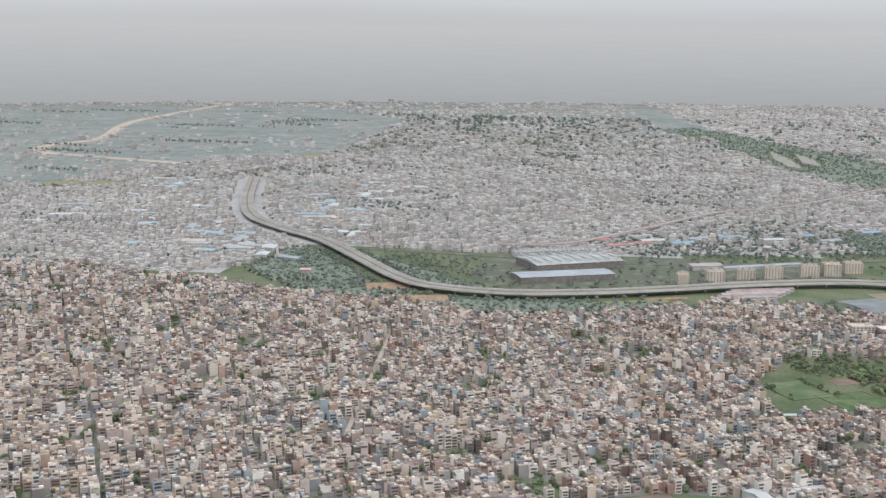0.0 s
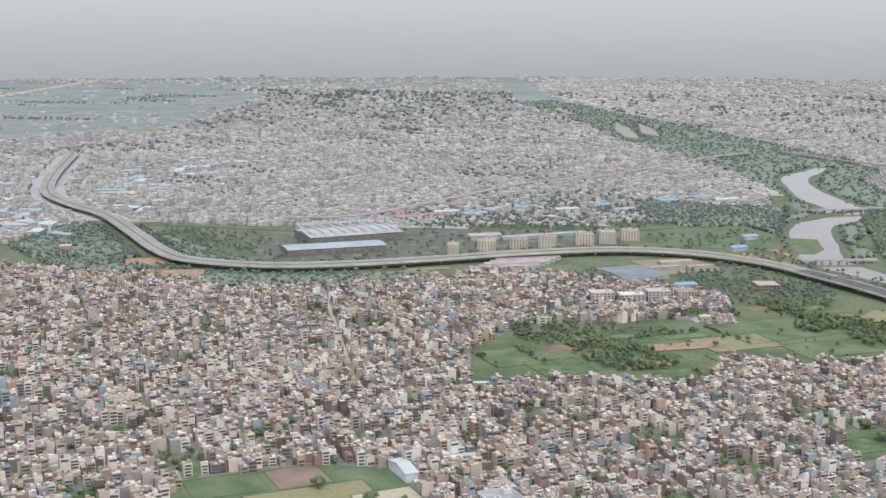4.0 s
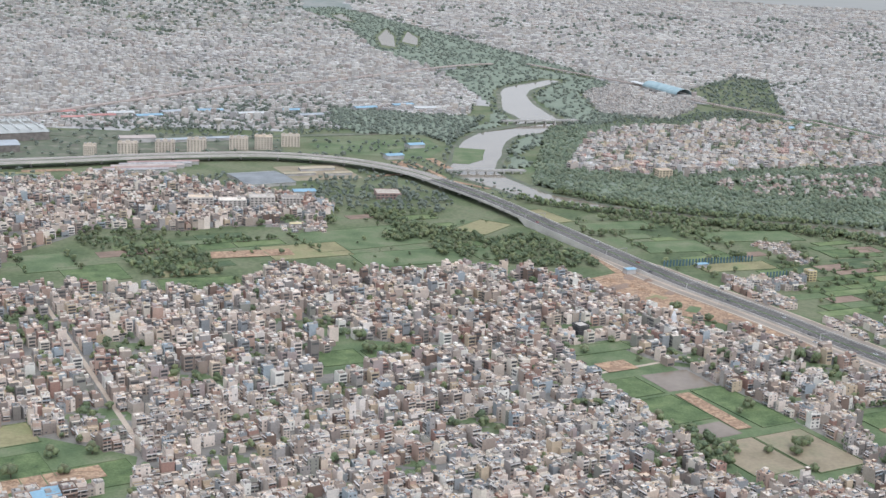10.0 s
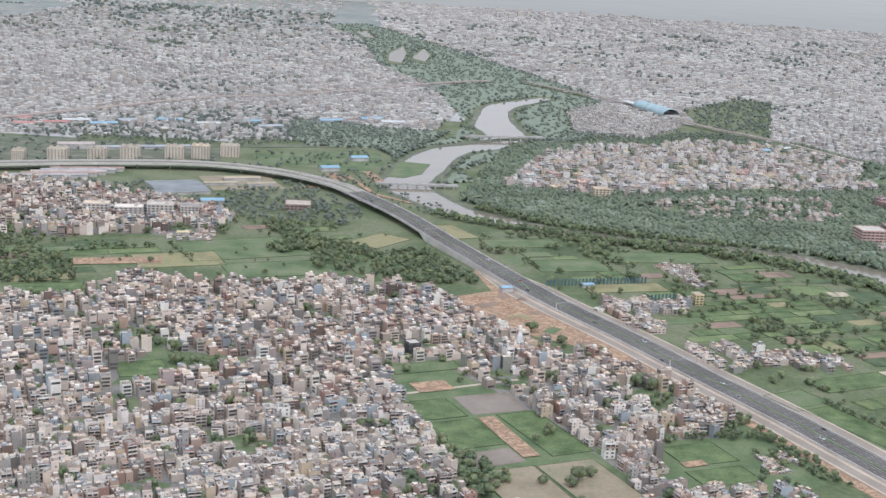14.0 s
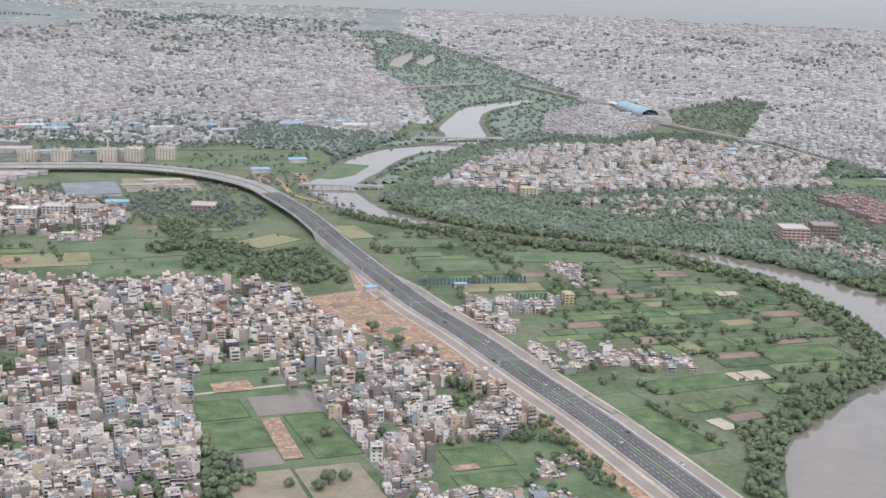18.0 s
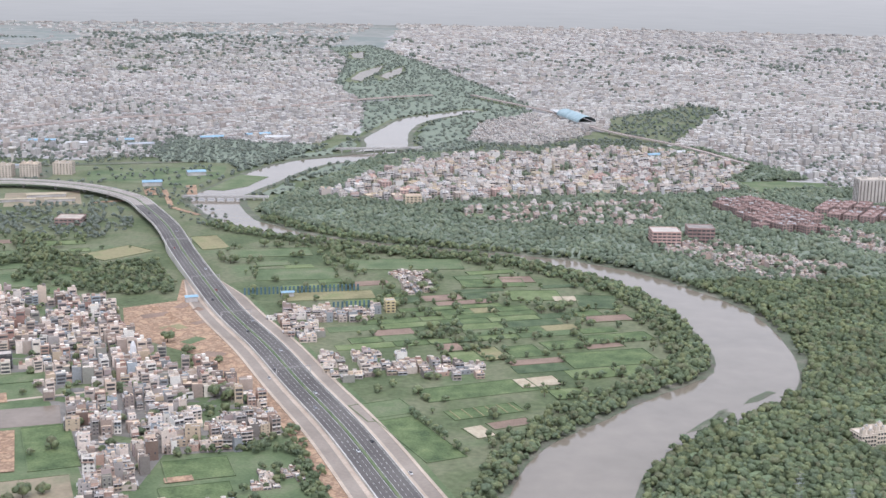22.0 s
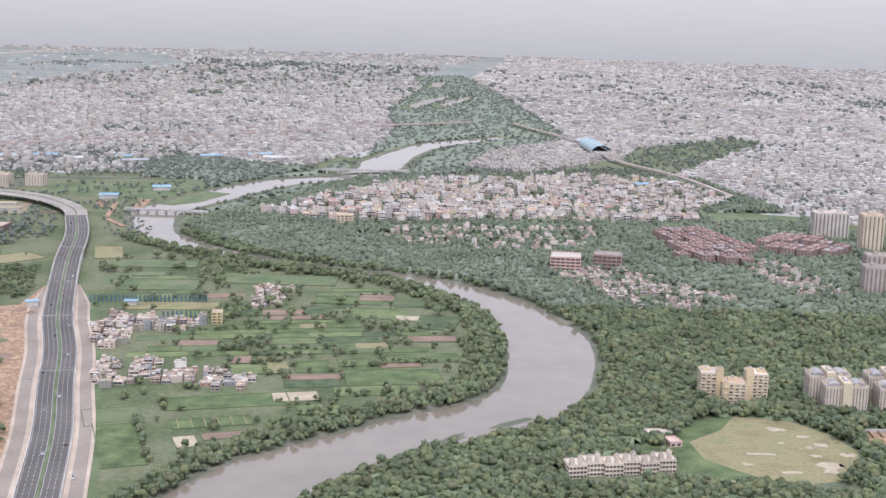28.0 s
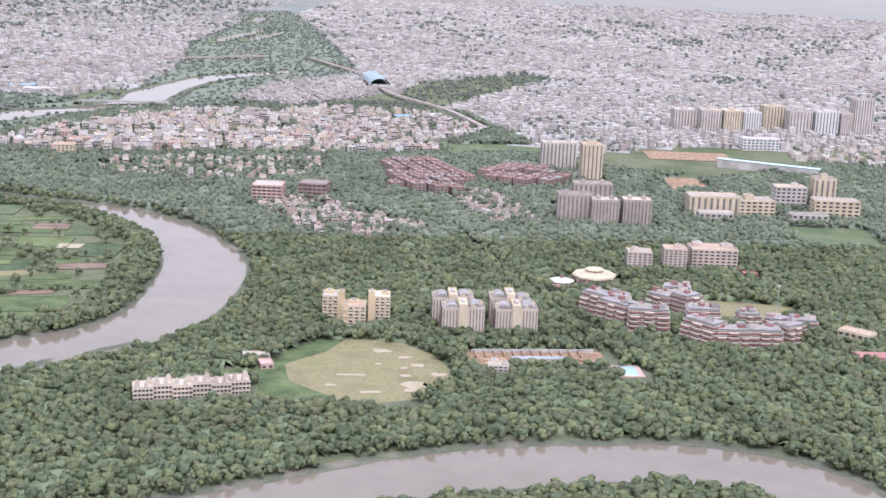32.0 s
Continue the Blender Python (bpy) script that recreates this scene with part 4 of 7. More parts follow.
def barrel_cap(ob, w, d, h, rise):
    """A low rounded sheet roof over a wing."""
    s, n = Shape(), 6
    for k in range(n):
        p0, p1 = math.pi * k / n, math.pi * (k + 1) / n
        s.quad([(-w / 2 * math.cos(p0), -d / 2, h + rise * math.sin(p0)), (-w / 2 * math.cos(p1), -d / 2, h + rise * math.sin(p1)), (-w / 2 * math.cos(p1), d / 2, h + rise * math.sin(p1)), (-w / 2 * math.cos(p0), d / 2, h + rise * math.sin(p0))])
        for y_ in (-d / 2, d / 2):
            s.quad([(-w / 2 * math.cos(p0), y_, h), (-w / 2 * math.cos(p1), y_, h), (-w / 2 * math.cos(p1), y_, h + rise * math.sin(p1)), (-w / 2 * math.cos(p0), y_, h + rise * math.sin(p0))])
    s.make("rounded_roof", [M_TERRACE], ob, "grey rounded sheet roof")


# cream flats by the sports ground
for label_, x, y, w_, h_, st_, tower_ in (("cream nine-storey flats with a stepped outline beside the sports ground", 360, 785, 10.5, 15.5, 9, ((4.2, -4.6, 3.4, 4.4, 2.6), (-2, 2, 4, 4, 1.0))),
                                          ("lower cream middle block of the flats by the sports ground", 372, 781, 12, 12.4, 7, ((0, 2, 5, 4, 1.0), (-4, -4.5, 2.2, 3.4, 0.6))),
                                          ("cream nine-storey flats with a yellow stair tower", 383, 791, 10.5, 15.5, 9, ((-4.2, -4.6, 3.4, 4.4, 2.8), (2.5, 1, 4, 4, 1.0)))):
    flats = block(label_, x, y, 13, w_, 12, h_, st_, M_CREAM, cols=4, side_cols=4, ledge=False, pane=0.42, towers=tower_, group="cream flats", tower_wall=M_YELLOW_CREAM)
    balconies(flats, w_, 12, h_, st_, 4, 2)
for x, y, w_, d_, h_, core in ((413, 801, 9.5, 12, 15.2, 1), (424.3, 803.8, 9.5, 11, 15.8, 0), (421, 786, 9.5, 12, 14.6, 1), (432.3, 788.8, 9.5, 11, 15.0, 0), (442, 805.5, 9.5, 12, 16.6, 1), (453.3, 808.3, 9.0, 11, 15.6, 0),
                               (447, 792, 9.5, 12, 14.6, 1), (458.3, 794.8, 9.5, 12, 15.0, 0)):
    wing_ = block("grey-cream ten-storey wing with dark window strips", x, y, 14, w_, d_, h_, 9, M_PALE_BUFF, cols=6, side_cols=6, strips=True, pane=0.32,
          towers=((w_ / 2 + 0.9, -0.9, 4.4, d_ + 1.6, 2.2), (-w_ / 4, 1, 3.0, 3.0, 1.0)) if core else ((w_ / 4, 1.5, 2.8, 3.0, 1.2), (-1, -d_ / 2 + 1.2, 2.2, 2.2, 0.8)), roof=M_TERRACE, group="tower cluster", tower_wall=M_CREAM)
    barrel_cap(wing_, w_ * 0.62, d_ * 0.8, h_ - 0.1, 1.5)
# long row of three-storey flats in the wood
for i_ in range(6):
    u = (i_ - 2.5) * 8.1
    keep_clear(rect(332 + u * 0.9 + 4, 661 + u * 0.44 - 8, 9, 12, 26))
    v_ = 0.9 if i_ % 2 else -0.9
    block("weathered cream three-storey row of flats in the wood", 332 + u * math.cos(radians(26)) - v_ * 0.44, 661 + u * math.sin(radians(26)) + v_ * 0.9, 26, 7.9, 9, 6.4 + 0.3 * (i_ % 2), 3, M_PALE_BUFF, cols=5, side_cols=4, pane=0.6, roof=M_PALE_BUFF,
          towers=((-2.4, -2.6, 2.0, 2.2, 2.0), (1.2, -2.9, 1.6, 1.8, 1.3), (2.7, 1.8, 1.8, 2.2, 1.6)), group="row in the wood")
# towers and slabs farther back
block("pale twenty-storey tower block", 423, 1298, 13, 30, 14, 25.5, 14, M_PALE, cols=9, side_cols=4, strips=True, pane=0.4, towers=((-8, 0, 4, 5, 2), (8, 0, 4, 5, 2)), group="twin towers")
block("cream twenty-storey tower block", 455, 1249, 15, 17, 16, 33, 16, M_CREAM, cols=5, side_cols=5, strips=True, pane=0.35, towers=((0, 0, 6, 6, 2),), group="twin towers")
for x, y, w_, h_ in ((456, 1083, 24, 21), (478, 1078, 19, 19.5), (500, 1084, 20, 20), (463, 1165, 30, 15)):
    block("brownish-grey twelve-storey slab of flats", x, y, 11, w_, 14, h_, 10, M_BROWN, cols=8, side_cols=4, strips=True, pane=0.4, towers=((-w_ / 4, 0, 3, 4, 1.6), (w_ / 4, 0, 3, 4, 1.6)), group="brown slabs")
for x, y, w_, h_, m_ in ((528, 1619, 24, 24, M_PALE), (556, 1612, 22, 26, M_PALE), (579, 1616, 20, 26, M_CREAM), (600, 1630, 20, 24, M_WHITE), (625, 1657, 25, 29, M_CREAM), (652, 1640, 26, 27, M_PALE),
                     (680, 1645, 26, 28, M_WHITE), (702, 1655, 14, 26, M_PALE), (720, 1659, 22, 42, M_PALE)):
    block("pale high-rise block in a long row of towers", x, y, 18, w_, 16, h_, 14, m_, cols=7, side_cols=4, strips=True, pane=0.35, towers=((0, 0, 6, 6, 2),), group="tower row")
building("white_block", "long low white institutional block", "building", 605, 1506, 14, 37, 14, 12, 4, M_WHITE, cols=9)
campus = "campus blocks"
building("campus_block", "large cream campus block with tall windows", "building", 554, 1144, 12, 37, 18, 16, 5, M_CREAM, cols=8, strips=True, pane=0.4, group=campus)
building("campus_block", "low cream entrance block of the campus", "building", 556, 1119, 12, 25, 12, 8, 2, M_PALE, cols=6, group=campus)
building("campus_block", "cream campus block with a stepped roof", "building", 585, 1150, 14, 27, 18, 14, 5, M_CREAM, cols=6, towers=((-5, 0, 7, 8, 3),), group=campus)
building("campus_block", "pale pink campus block", "building", 613, 1195, 12, 24, 14, 18, 6, M_PALE, cols=6, towers=((4, 0, 5, 5, 2),), group=campus)
building("campus_block", "tall cream campus tower", "building", 638, 1196, 8, 17, 15, 26, 9, M_CREAM, cols=4, strips=True, pane=0.4, towers=((0, 0, 5, 5, 3),), group=campus)
building("campus_block", "wide cream campus block", "building", 645, 1166, 9, 34, 15, 15, 5, M_CREAM, cols=7, group=campus)
building("campus_block", "low cream block in front of the campus", "building", 624, 1138, 12, 27, 9, 8, 2, M_PALE, cols=6, group=campus)
block("buff eight-storey block with balconies", 508, 946, 9, 15, 13, 14, 8, M_BUFF, cols=5, side_cols=4, ledge=False, towers=((-3, 0, 4, 4, 1.6),), group="buff blocks")
block("buff eight-storey block with a stair tower", 529, 956, 9, 14, 13, 15.4, 9, M_BUFF, cols=5, side_cols=4, ledge=False, towers=((2, 0, 4, 4, 1.6),), group="buff blocks")
building("school_block", "broad buff six-storey block with red roof edges", "building", 552, 967, 11, 28, 18, 15.0, 7, M_BUFF, cols=8, side_cols=5, towers=((-9, 4, 6, 6, 1.6), (9, 2, 7, 7, 1.4)))
building("gate_house", "small red and white pavilion", "building", 575, 953, 10, 9, 7, 4, 1, M_BRICK, cols=3, roof=M_REDROOF)
building("hospital_block", "pink five-storey block with ribbon windows", "building", 231, 1076, 9, 22, 20, 13, 5, M_PINK, cols=6, side_cols=5, pane=0.8)
building("hospital_block", "deep pink four-storey block with ribbon windows", "building", 259, 1100, 6, 21, 18, 12, 4, M_TERRA, cols=6, side_cols=5, pane=0.8)
building("corner_block", "cream six-storey block standing among trees", "building", 12, 1195, 13, 14, 11, 11, 5, M_CREAM, cols=4)
building("cream_house", "cream two-storey building at the wood's edge", "building", 624, 833, -30, 17, 9, 6.5, 2, M_CREAM, cols=5)
keep_clear(rect(454, 725, 14, 16, 7))
building("villa", "small white villa with a stepped roof", "house", 453, 734, 7, 9, 7, 3.6, 2, M_PALE, cols=4, pane=0.4, towers=((-2, 1, 3, 3, 1.3), (2.5, -1, 2.4, 2, 0.9)))
building("school_block", "white two-storey school with a blue door", "building", -457, 507, 30, 18, 22, 8, 3, M_WHITE, cols=6, side_cols=6, roof=M_TERRACE, towers=((4, 5, 4, 5, 2), (-5, -4, 3, 4, 1.6)))
building("yellow_block", "yellow four-storey house at the village edge", "house", 58, 838, 21, 6, 7, 8, 4, M_YELLOW, cols=2, side_cols=3)
building("dark_glass_block", "dark blue glass-fronted block in the town", "building", -120, 684, 28, 7, 8, 8.5, 3, M_GLASS, cols=2)
building("lodge", "ruined flat-roofed lodge in a clearing", "house", 342, 716, 30, 12, 6, 3, 1, M_PALE, cols=4, ledge=False)
building("lodge", "small house with a pinkish roof in a clearing", "house", 350, 706, 30, 6, 8, 3, 1, M_PINK, cols=2, ledge=False, roof=M_PINK)
# red-walled flats
r_ = np.random.default_rng(5)
RED_A = [(275, 1256), (308, 1288), (361, 1195), (359, 1140), (313, 1140)]
RED_B = [(362, 1253), (388, 1287), (445, 1241), (435, 1200), (381, 1192)]
for area, tn_, du, dv, label_, group_ in ((RED_A, -57, 13.0, 13.5, "brick-red four-storey flats in close rows", "red flats"), (RED_B, -20, 14.0, 15.0, "reddish-brown four-storey flats beside a plain", "brown-red flats")):
    c_, s_ = math.cos(radians(tn_)), math.sin(radians(tn_))
    mx_, my_ = np.mean(area, 0)
    keep_clear(area)
    for i_ in range(-7, 8):
        for j_ in range(-7, 8):
            x, y = mx_ + i_ * du * c_ - j_ * dv * s_, my_ + i_ * du * s_ + j_ * dv * c_
            if inside(area, x, y) and r_.random() < 0.94:
                block(label_, x, y, tn_, du - 2.4 + r_.uniform(-0.6, 0.6), dv - 3.2, 8.0 + r_.uniform(-0.8, 1.0), 4, M_TERRA, cols=4, side_cols=3, roof=M_TERRACE if r_.random() < 0.3 else M_TERRA, ledge=False,
                      towers=((r_.uniform(-2, 2), 0, 2.6, 3.0, 1.3),), group=group_)
# the flats of the colony that stand nearest, each its own block
r_ = np.random.default_rng(15)
tints = ((M_WHITE, "white"), (M_PALE, "pale grey"), (M_BUFF, "buff"), (M_CREAM, "cream"), (M_PINK, "pinkish"), (M_WHITE, "white"))
for i_ in range(11):
    for j_ in range(6):
        x, y = -62 + 27 * i_ + 3 * j_ + r_.uniform(-8, 8), 1216 + 11.0 * i_ + 17 * j_ - (14 if 0 < i_ < 5 else 0) + r_.uniform(-6, 6)
        if inside(COLONY, x, y) and r_.random() < 0.85:
            m_, word = tints[int(r_.integers(0, 6))]
            block(f"{word} four-storey flats with a stair tower among trees", x, y, 25 + r_.uniform(-14, 14) + 90 * (r_.random() < 0.3), r_.uniform(8, 14), r_.uniform(7, 10), r_.uniform(5.5, 9), 4, m_, cols=5, side_cols=3, ledge=False,
                  towers=((r_.uniform(-3, 3), 0, 3, 3.4, 1.5),), group="colony flats")
# apartment row along the railway
for x, y, w_, h_ in ((-543, 1195, 13, 9.5), (-510, 1210, 21, 11), (-478, 1232, 21, 10), (-449, 1244, 21, 11.5), (-410, 1264, 21, 11.5), (-386, 1273, 20, 12.5), (-361, 1295, 21, 11)):
    block("cream six-storey flats in a spaced row", x, y, 8, w_ * 0.9, 13, h_ + 1, 6, M_PALE_BUFF, cols=6, side_cols=3, pane=0.35, ledge=False, towers=((0, 0, 4, 4, 1.8), (-w_ / 3, 0, 3, 3, 1.4), (w_ / 3, 0, 3, 3, 1.4)), group="railway flats")
for x, y, w_, h_ in ((-398, 982, 20, 11), (-373, 986, 22, 9), (-350, 994, 20, 11), (-326, 1000, 17, 10)):
    block("buff five-storey flats at the town's edge", x, y, 12, w_, 13, h_, 5, M_PALE, cols=6, side_cols=3, towers=((w_ / 4, 0, 3, 3, 1.4),), group="edge flats")


# the stepped red-and-white institute
def institute():
    ob = new("institute_building", None)
    ob.matrix_world = at(540, 830, 0, 0)
    tagged(ob, "stepped five-storey institute with red and white bands and flat grey terraces", "building")
    wings = ((-48, 14, 20, 13, -35, 5), (-38, 0, 20, 14, -35, 5), (-22, -8, 22, 13, 8, 5), (-40, 22, 16, 12, 10, 4), (-8, 42, 16, 12, 0, 5), (-2, 28, 14, 14, 50, 5), (-16, 32, 14, 12, -30, 4), (6, 10, 18, 12, 10, 4),
             (6, -22, 20, 13, -35, 5), (20, -24, 18, 12, 12, 4), (36, -20, 18, 12, 8, 4), (50, -6, 14, 12, 45, 4), (30, 18, 12, 11, 10, 3), (44, 12, 13, 11, -15, 3), (58, 22, 16, 9, 10, 2))
    r = np.random.default_rng(4)
    for x, y, w, d, turn, n in wings:
        keep_clear(rect(540 + x, 830 + y, w + 2, d + 2, turn))
        keep_clear(rect(540 + x + 2, 830 + y - d / 2 - 3, w, 6, 0))
        fl = 2.4
        core = Shape()
        for k in range(n):
            cut = 0.55 * k
            core.box(-w / 2 + 0.35 + cut * 0.25, -d / 2 + 0.35 + cut, k * fl, w / 2 - 0.35 - cut * 0.25, d / 2 - 0.35, (k + 1) * fl)
        core = core.make("wing", [M_GLASS], ob)
        core.matrix_local = at(x, y, 0, turn)
        for k in range(n):
            cut = 0.55 * k
            z = k * fl
            Shape().box(-w / 2 + cut * 0.25, -d / 2 + cut, z + 0.1, w / 2 - cut * 0.25, d / 2, z + 1.0, bottom=True).make("red_band", [M_BRICK], core)
            Shape().box(-w / 2 - 0.15 + cut * 0.25, -d / 2 - 0.15 + cut, z + 1.0, w / 2 + 0.15 - cut * 0.25, d / 2 + 0.15, z + 1.4, bottom=True).make("white_ledge", [M_PALE_BUFF], core)
            Shape().box(-w / 2 - 0.1 + cut * 0.25, -d / 2 - 0.1 + cut, z + 1.86, w / 2 + 0.1 - cut * 0.25, d / 2 + 0.1, z + 2.06, bottom=True).make("floor_slab", [M_PALE], core)
        Shape().box(-w / 2 + 0.8, -d / 2 + 0.55 * n + 0.3, n * fl + 0.02, w / 2 - 1.2, d / 2 - 0.6, n * fl + 0.25).make("terrace", [M_TERRACE], core)
        for q in range(3):          # bays that step up and out along the front
            u, bw, up = -w / 2 + (q + 0.5) * w / 3, w / 6 * r.uniform(0.5, 0.8), n * fl - (0.2 if q % 2 else 2.1)
            bay = Shape()
            for k in range(n):
                if (k + 1) * fl <= up + 0.5:
                    bay.box(u - bw, -d / 2 - 0.9 + 0.3 * k, k * fl + 0.1, u + bw, -d / 2 + 3, k * fl + 0.9, 0, bottom=True).box(u - bw - 0.1, -d / 2 - 1.0 + 0.3 * k, k * fl + 0.9, u + bw + 0.1, -d / 2 + 3, k * fl + 1.35, 1, bottom=True)
            bay.make("bay", [M_BRICK, M_PALE_BUFF], core)
        for q in range(5):
            u, v_, a_, b_ = r.uniform(-w / 2 + 2, w / 2 - 2), r.uniform(-d / 2 + 4.5, d / 2 - 1.5), r.uniform(1.0, 2.2), r.uniform(0.8, 1.6)
            Shape().shell(u - a_, v_ - b_, n * fl, u + a_, v_ + b_, n * fl + r.uniform(1.0, 2.4), 0.15, 0.3, 0, 1).make("roof_room", [(M_PALE, M_BRICK, M_TERRACE)[q % 3], M_TERRACE], core)


institute()


def auditorium():
    keep_clear(rect(484, 908, 34, 26, 13))
    ob = new("auditorium", None)
    ob.matrix_world = at(484, 908, 0, 13)
    tagged(ob, "low auditorium with a broad cream octagonal roof and lantern", "building")
    Shape().tube(0, 0, 0, 5.2, 10.5, 10.5, 16).make("drum", [M_PINK], ob)
    roof = Shape().tube(0, 0, 5.2, 6.2, 13.2, 13.0, 8).tube(0, 0, 6.2, 7.6, 12.8, 6.0, 8).make("roof", [M_CREAM], ob)
    Shape().tube(0, 0, 7.6, 8.8, 5.0, 5.0, 8).tube(0, 0, 8.8, 9.1, 5.8, 5.6, 8).make("lantern", [M_CREAM], roof)
    for i in range(12):
        a = i * math.pi / 6
        Shape().box(-0.25, -0.4, 0, 0.25, 0.4, 5.2).make("column", [M_CREAM], ob).matrix_local = at(11.6 * math.cos(a), 11.6 * math.sin(a), 0, math.degrees(a))
    hall = new("foyer_pavilion", None)
    hall.matrix_world = at(466, 897, 0, 13)
    tagged(hall, "small round white foyer pavilion with a brick lantern", "building")
    keep_clear(rect(466, 897, 16, 16, 0))
    Shape().tube(0, 0, 0, 3.4, 6, 6, 12).make("drum", [M_PALE], hall)
    Shape().tube(0, 0, 3.4, 5.0, 7.4, 2.0, 12).make("roof", [M_WHITE], hall)
    Shape().tube(0, 0, 5.0, 6.0, 1.2, 1.2, 8).make("lantern", [M_BRICK], hall)


auditorium()


# sports ground, its strip, second field, pool, building site
def blob(cx, cy, r, seed):
    """An uneven rounded outline."""
    g = np.random.default_rng(seed)
    return [(cx + r * g.uniform(0.55, 1.4) * math.cos(a), cy + r * g.uniform(0.4, 1.1) * math.sin(a)) for a in np.linspace(0, 6.283, 12)[:-1]]


def sports_ground():
    ob = new("sports_ground", None)
    tagged(ob, "worn cricket ground of dry grass with a pale pitch", "sports ground", kind="structure")
    shape = [(347, 703), (352, 732), (362, 752), (380, 760), (402, 760), (420, 746), (432, 726), (434, 707), (424, 682), (404, 670), (380, 665), (358, 668)]
    keep_clear(shape)
    keep_clear(rect(392, 668, 84, 16, 7))
    for nm, poly, z, m_, lb in (("outfield", shape, 0.15, M_DRYGRASS, ""), ("green_side", [(347, 703), (352, 732), (362, 752), (374, 757), (370, 735), (357, 712), (366, 690), (388, 676), (384, 668), (358, 669)], 0.24, M_CROP, "freshly watered green side"),
                                ("pitch", rect(390, 706, 13, 2.4, 14), 0.3, M_TAN, "pale clay pitch"), 
                                ("worn_patch", rect(416, 728, 6, 5, 10), 0.28, M_TAN, ""), ("worn_patch", rect(404, 686, 9, 3, 20), 0.28, M_TAN, "")) + tuple(("worn_patch", blob(bx_, by_, br_, k_), 0.288 + 0.004 * k_, M_TAN, "") for k_, (bx_, by_, br_) in enumerate(((421, 700, 6), (414, 712, 3), (428, 718, 4), (408, 738, 3.5), (395, 745, 4), (385, 690, 2.5), (420, 693, 4), (411, 722, 2.5), (398, 725, 2)))):
        o = sheet(nm, poly, z, m_, lb, "")
        o.parent = ob
        for k in ("category", "kind"):
            if k in o:
                del o[k]


sports_ground()
p2 = [(538, 889), (565, 893), (594, 894), (604, 878), (588, 866), (560, 862), (545, 866)]
keep_clear(p2)
keep_clear(rect(566, 852, 60, 22, 6))
sheet("playing_field", p2, 0.16, M_DRYGRASS, "dry grass playing field ringed by trees", "sports ground")
keep_clear(rect(514, 740, 17, 34, 15))
pool = new("swimming_pool", None)
pool.matrix_world = at(512, 749, 0, 15)
tagged(pool, "pale blue open-air swimming pool with paved edge", "swimming pool")
Shape().box(-6.5, -8, 0.02, 6.5, 8, 0.5).make("pool_deck", [M_PINK], pool)
Shape().box(-5, -6.5, 0.3, 4, 6.5, 0.56).make("pool_water", [M_POOL], pool)
keep_clear(rect(471, 755, 74, 26, 17))
sheet("building_site", rect(468, 757, 66, 20, 17), 0.15, M_SAND, "orange earth of a building site with foundations", "ground")
site = new("foundations", None)
site.matrix_world = at(467, 759, 0.15, 17)
tagged(site, "rows of unfinished orange foundation walls and a grey slab", "building site")
for i_ in range(12):
    Shape().box(-29 + i_ * 4.6, -3, 0, -28.5 + i_ * 4.6, 5, 1.3).make("foundation_wall", [M_SAND], site)
Shape().box(-12, -7, 0, 14, -2.5, 0.9).make("slab", [M_STEEL], site)
for i_ in range(5):
    Shape().box(-26 + i_ * 11.5, -8.5 + i_ % 2, 0, -20 + i_ * 11.5, -5.5, 0.7).make("spoil_heap", [M_SAND], site)
Shape().box(-30, 5.4, 0, 30, 6.0, 1.6).make("back_wall", [M_TRIM], site)
for cx, cy, w_, d_, tn, m_ in ((488, 814, 6, 40, 30, M_PALE_ROAD), (430, 925, 3.5, 120, 25, M_PALE_ROAD), (395, 990, 3, 60, 28, M_PALE_ROAD), (300, 1370, 9, 110, 42, M_PALE_ROAD), (355, 1390, 90, 60, 20, M_GRASS),
                            (478, 789, 30, 9, 17, M_PINK), (440, 815, 40, 8, 14, M_SAND), (398, 810, 22, 5, 20, M_SAND), (640, 1090, 60, 70, 10, M_GRASS), (500, 740, 26, 9, 15, M_DRYGRASS),
                            (575, 770, 26, 8, 12, M_SAND), (340, 690, 22, 16, 30, M_CROP), (120, 1180, 40, 10, 20, M_GRASS), (60, 1165, 50, 16, 15, M_GRASS), (290, 1062, 20, 8, 15, M_DRYGRASS), (450, 1130, 30, 18, 10, M_GRASS)):
    keep_clear(rect(cx, cy, w_, d_, tn))
    sheet("clearing", rect(cx, cy, w_, d_, tn), 0.17 + 0.007 * (int(cx + cy) % 11), m_, "open strip between the trees", "ground")


def mast(x, y, h):
    ob = new("lamp_mast", None)
    ob.matrix_world = at(x, y)
    tagged(ob, "tall slender pale steel floodlight mast", "mast")
    Shape().tube(0, 0, 0, h, 0.25, 0.12, 8).make("pole", [M_TRIM], ob)
    Shape().tube(0, 0, h, h + 0.6, 0.9, 0.9, 8).make("lamp_ring", [M_TRIM], ob)
    keep_clear(rect(x, y, 4, 4, 0))


mast(586, 869, 17)


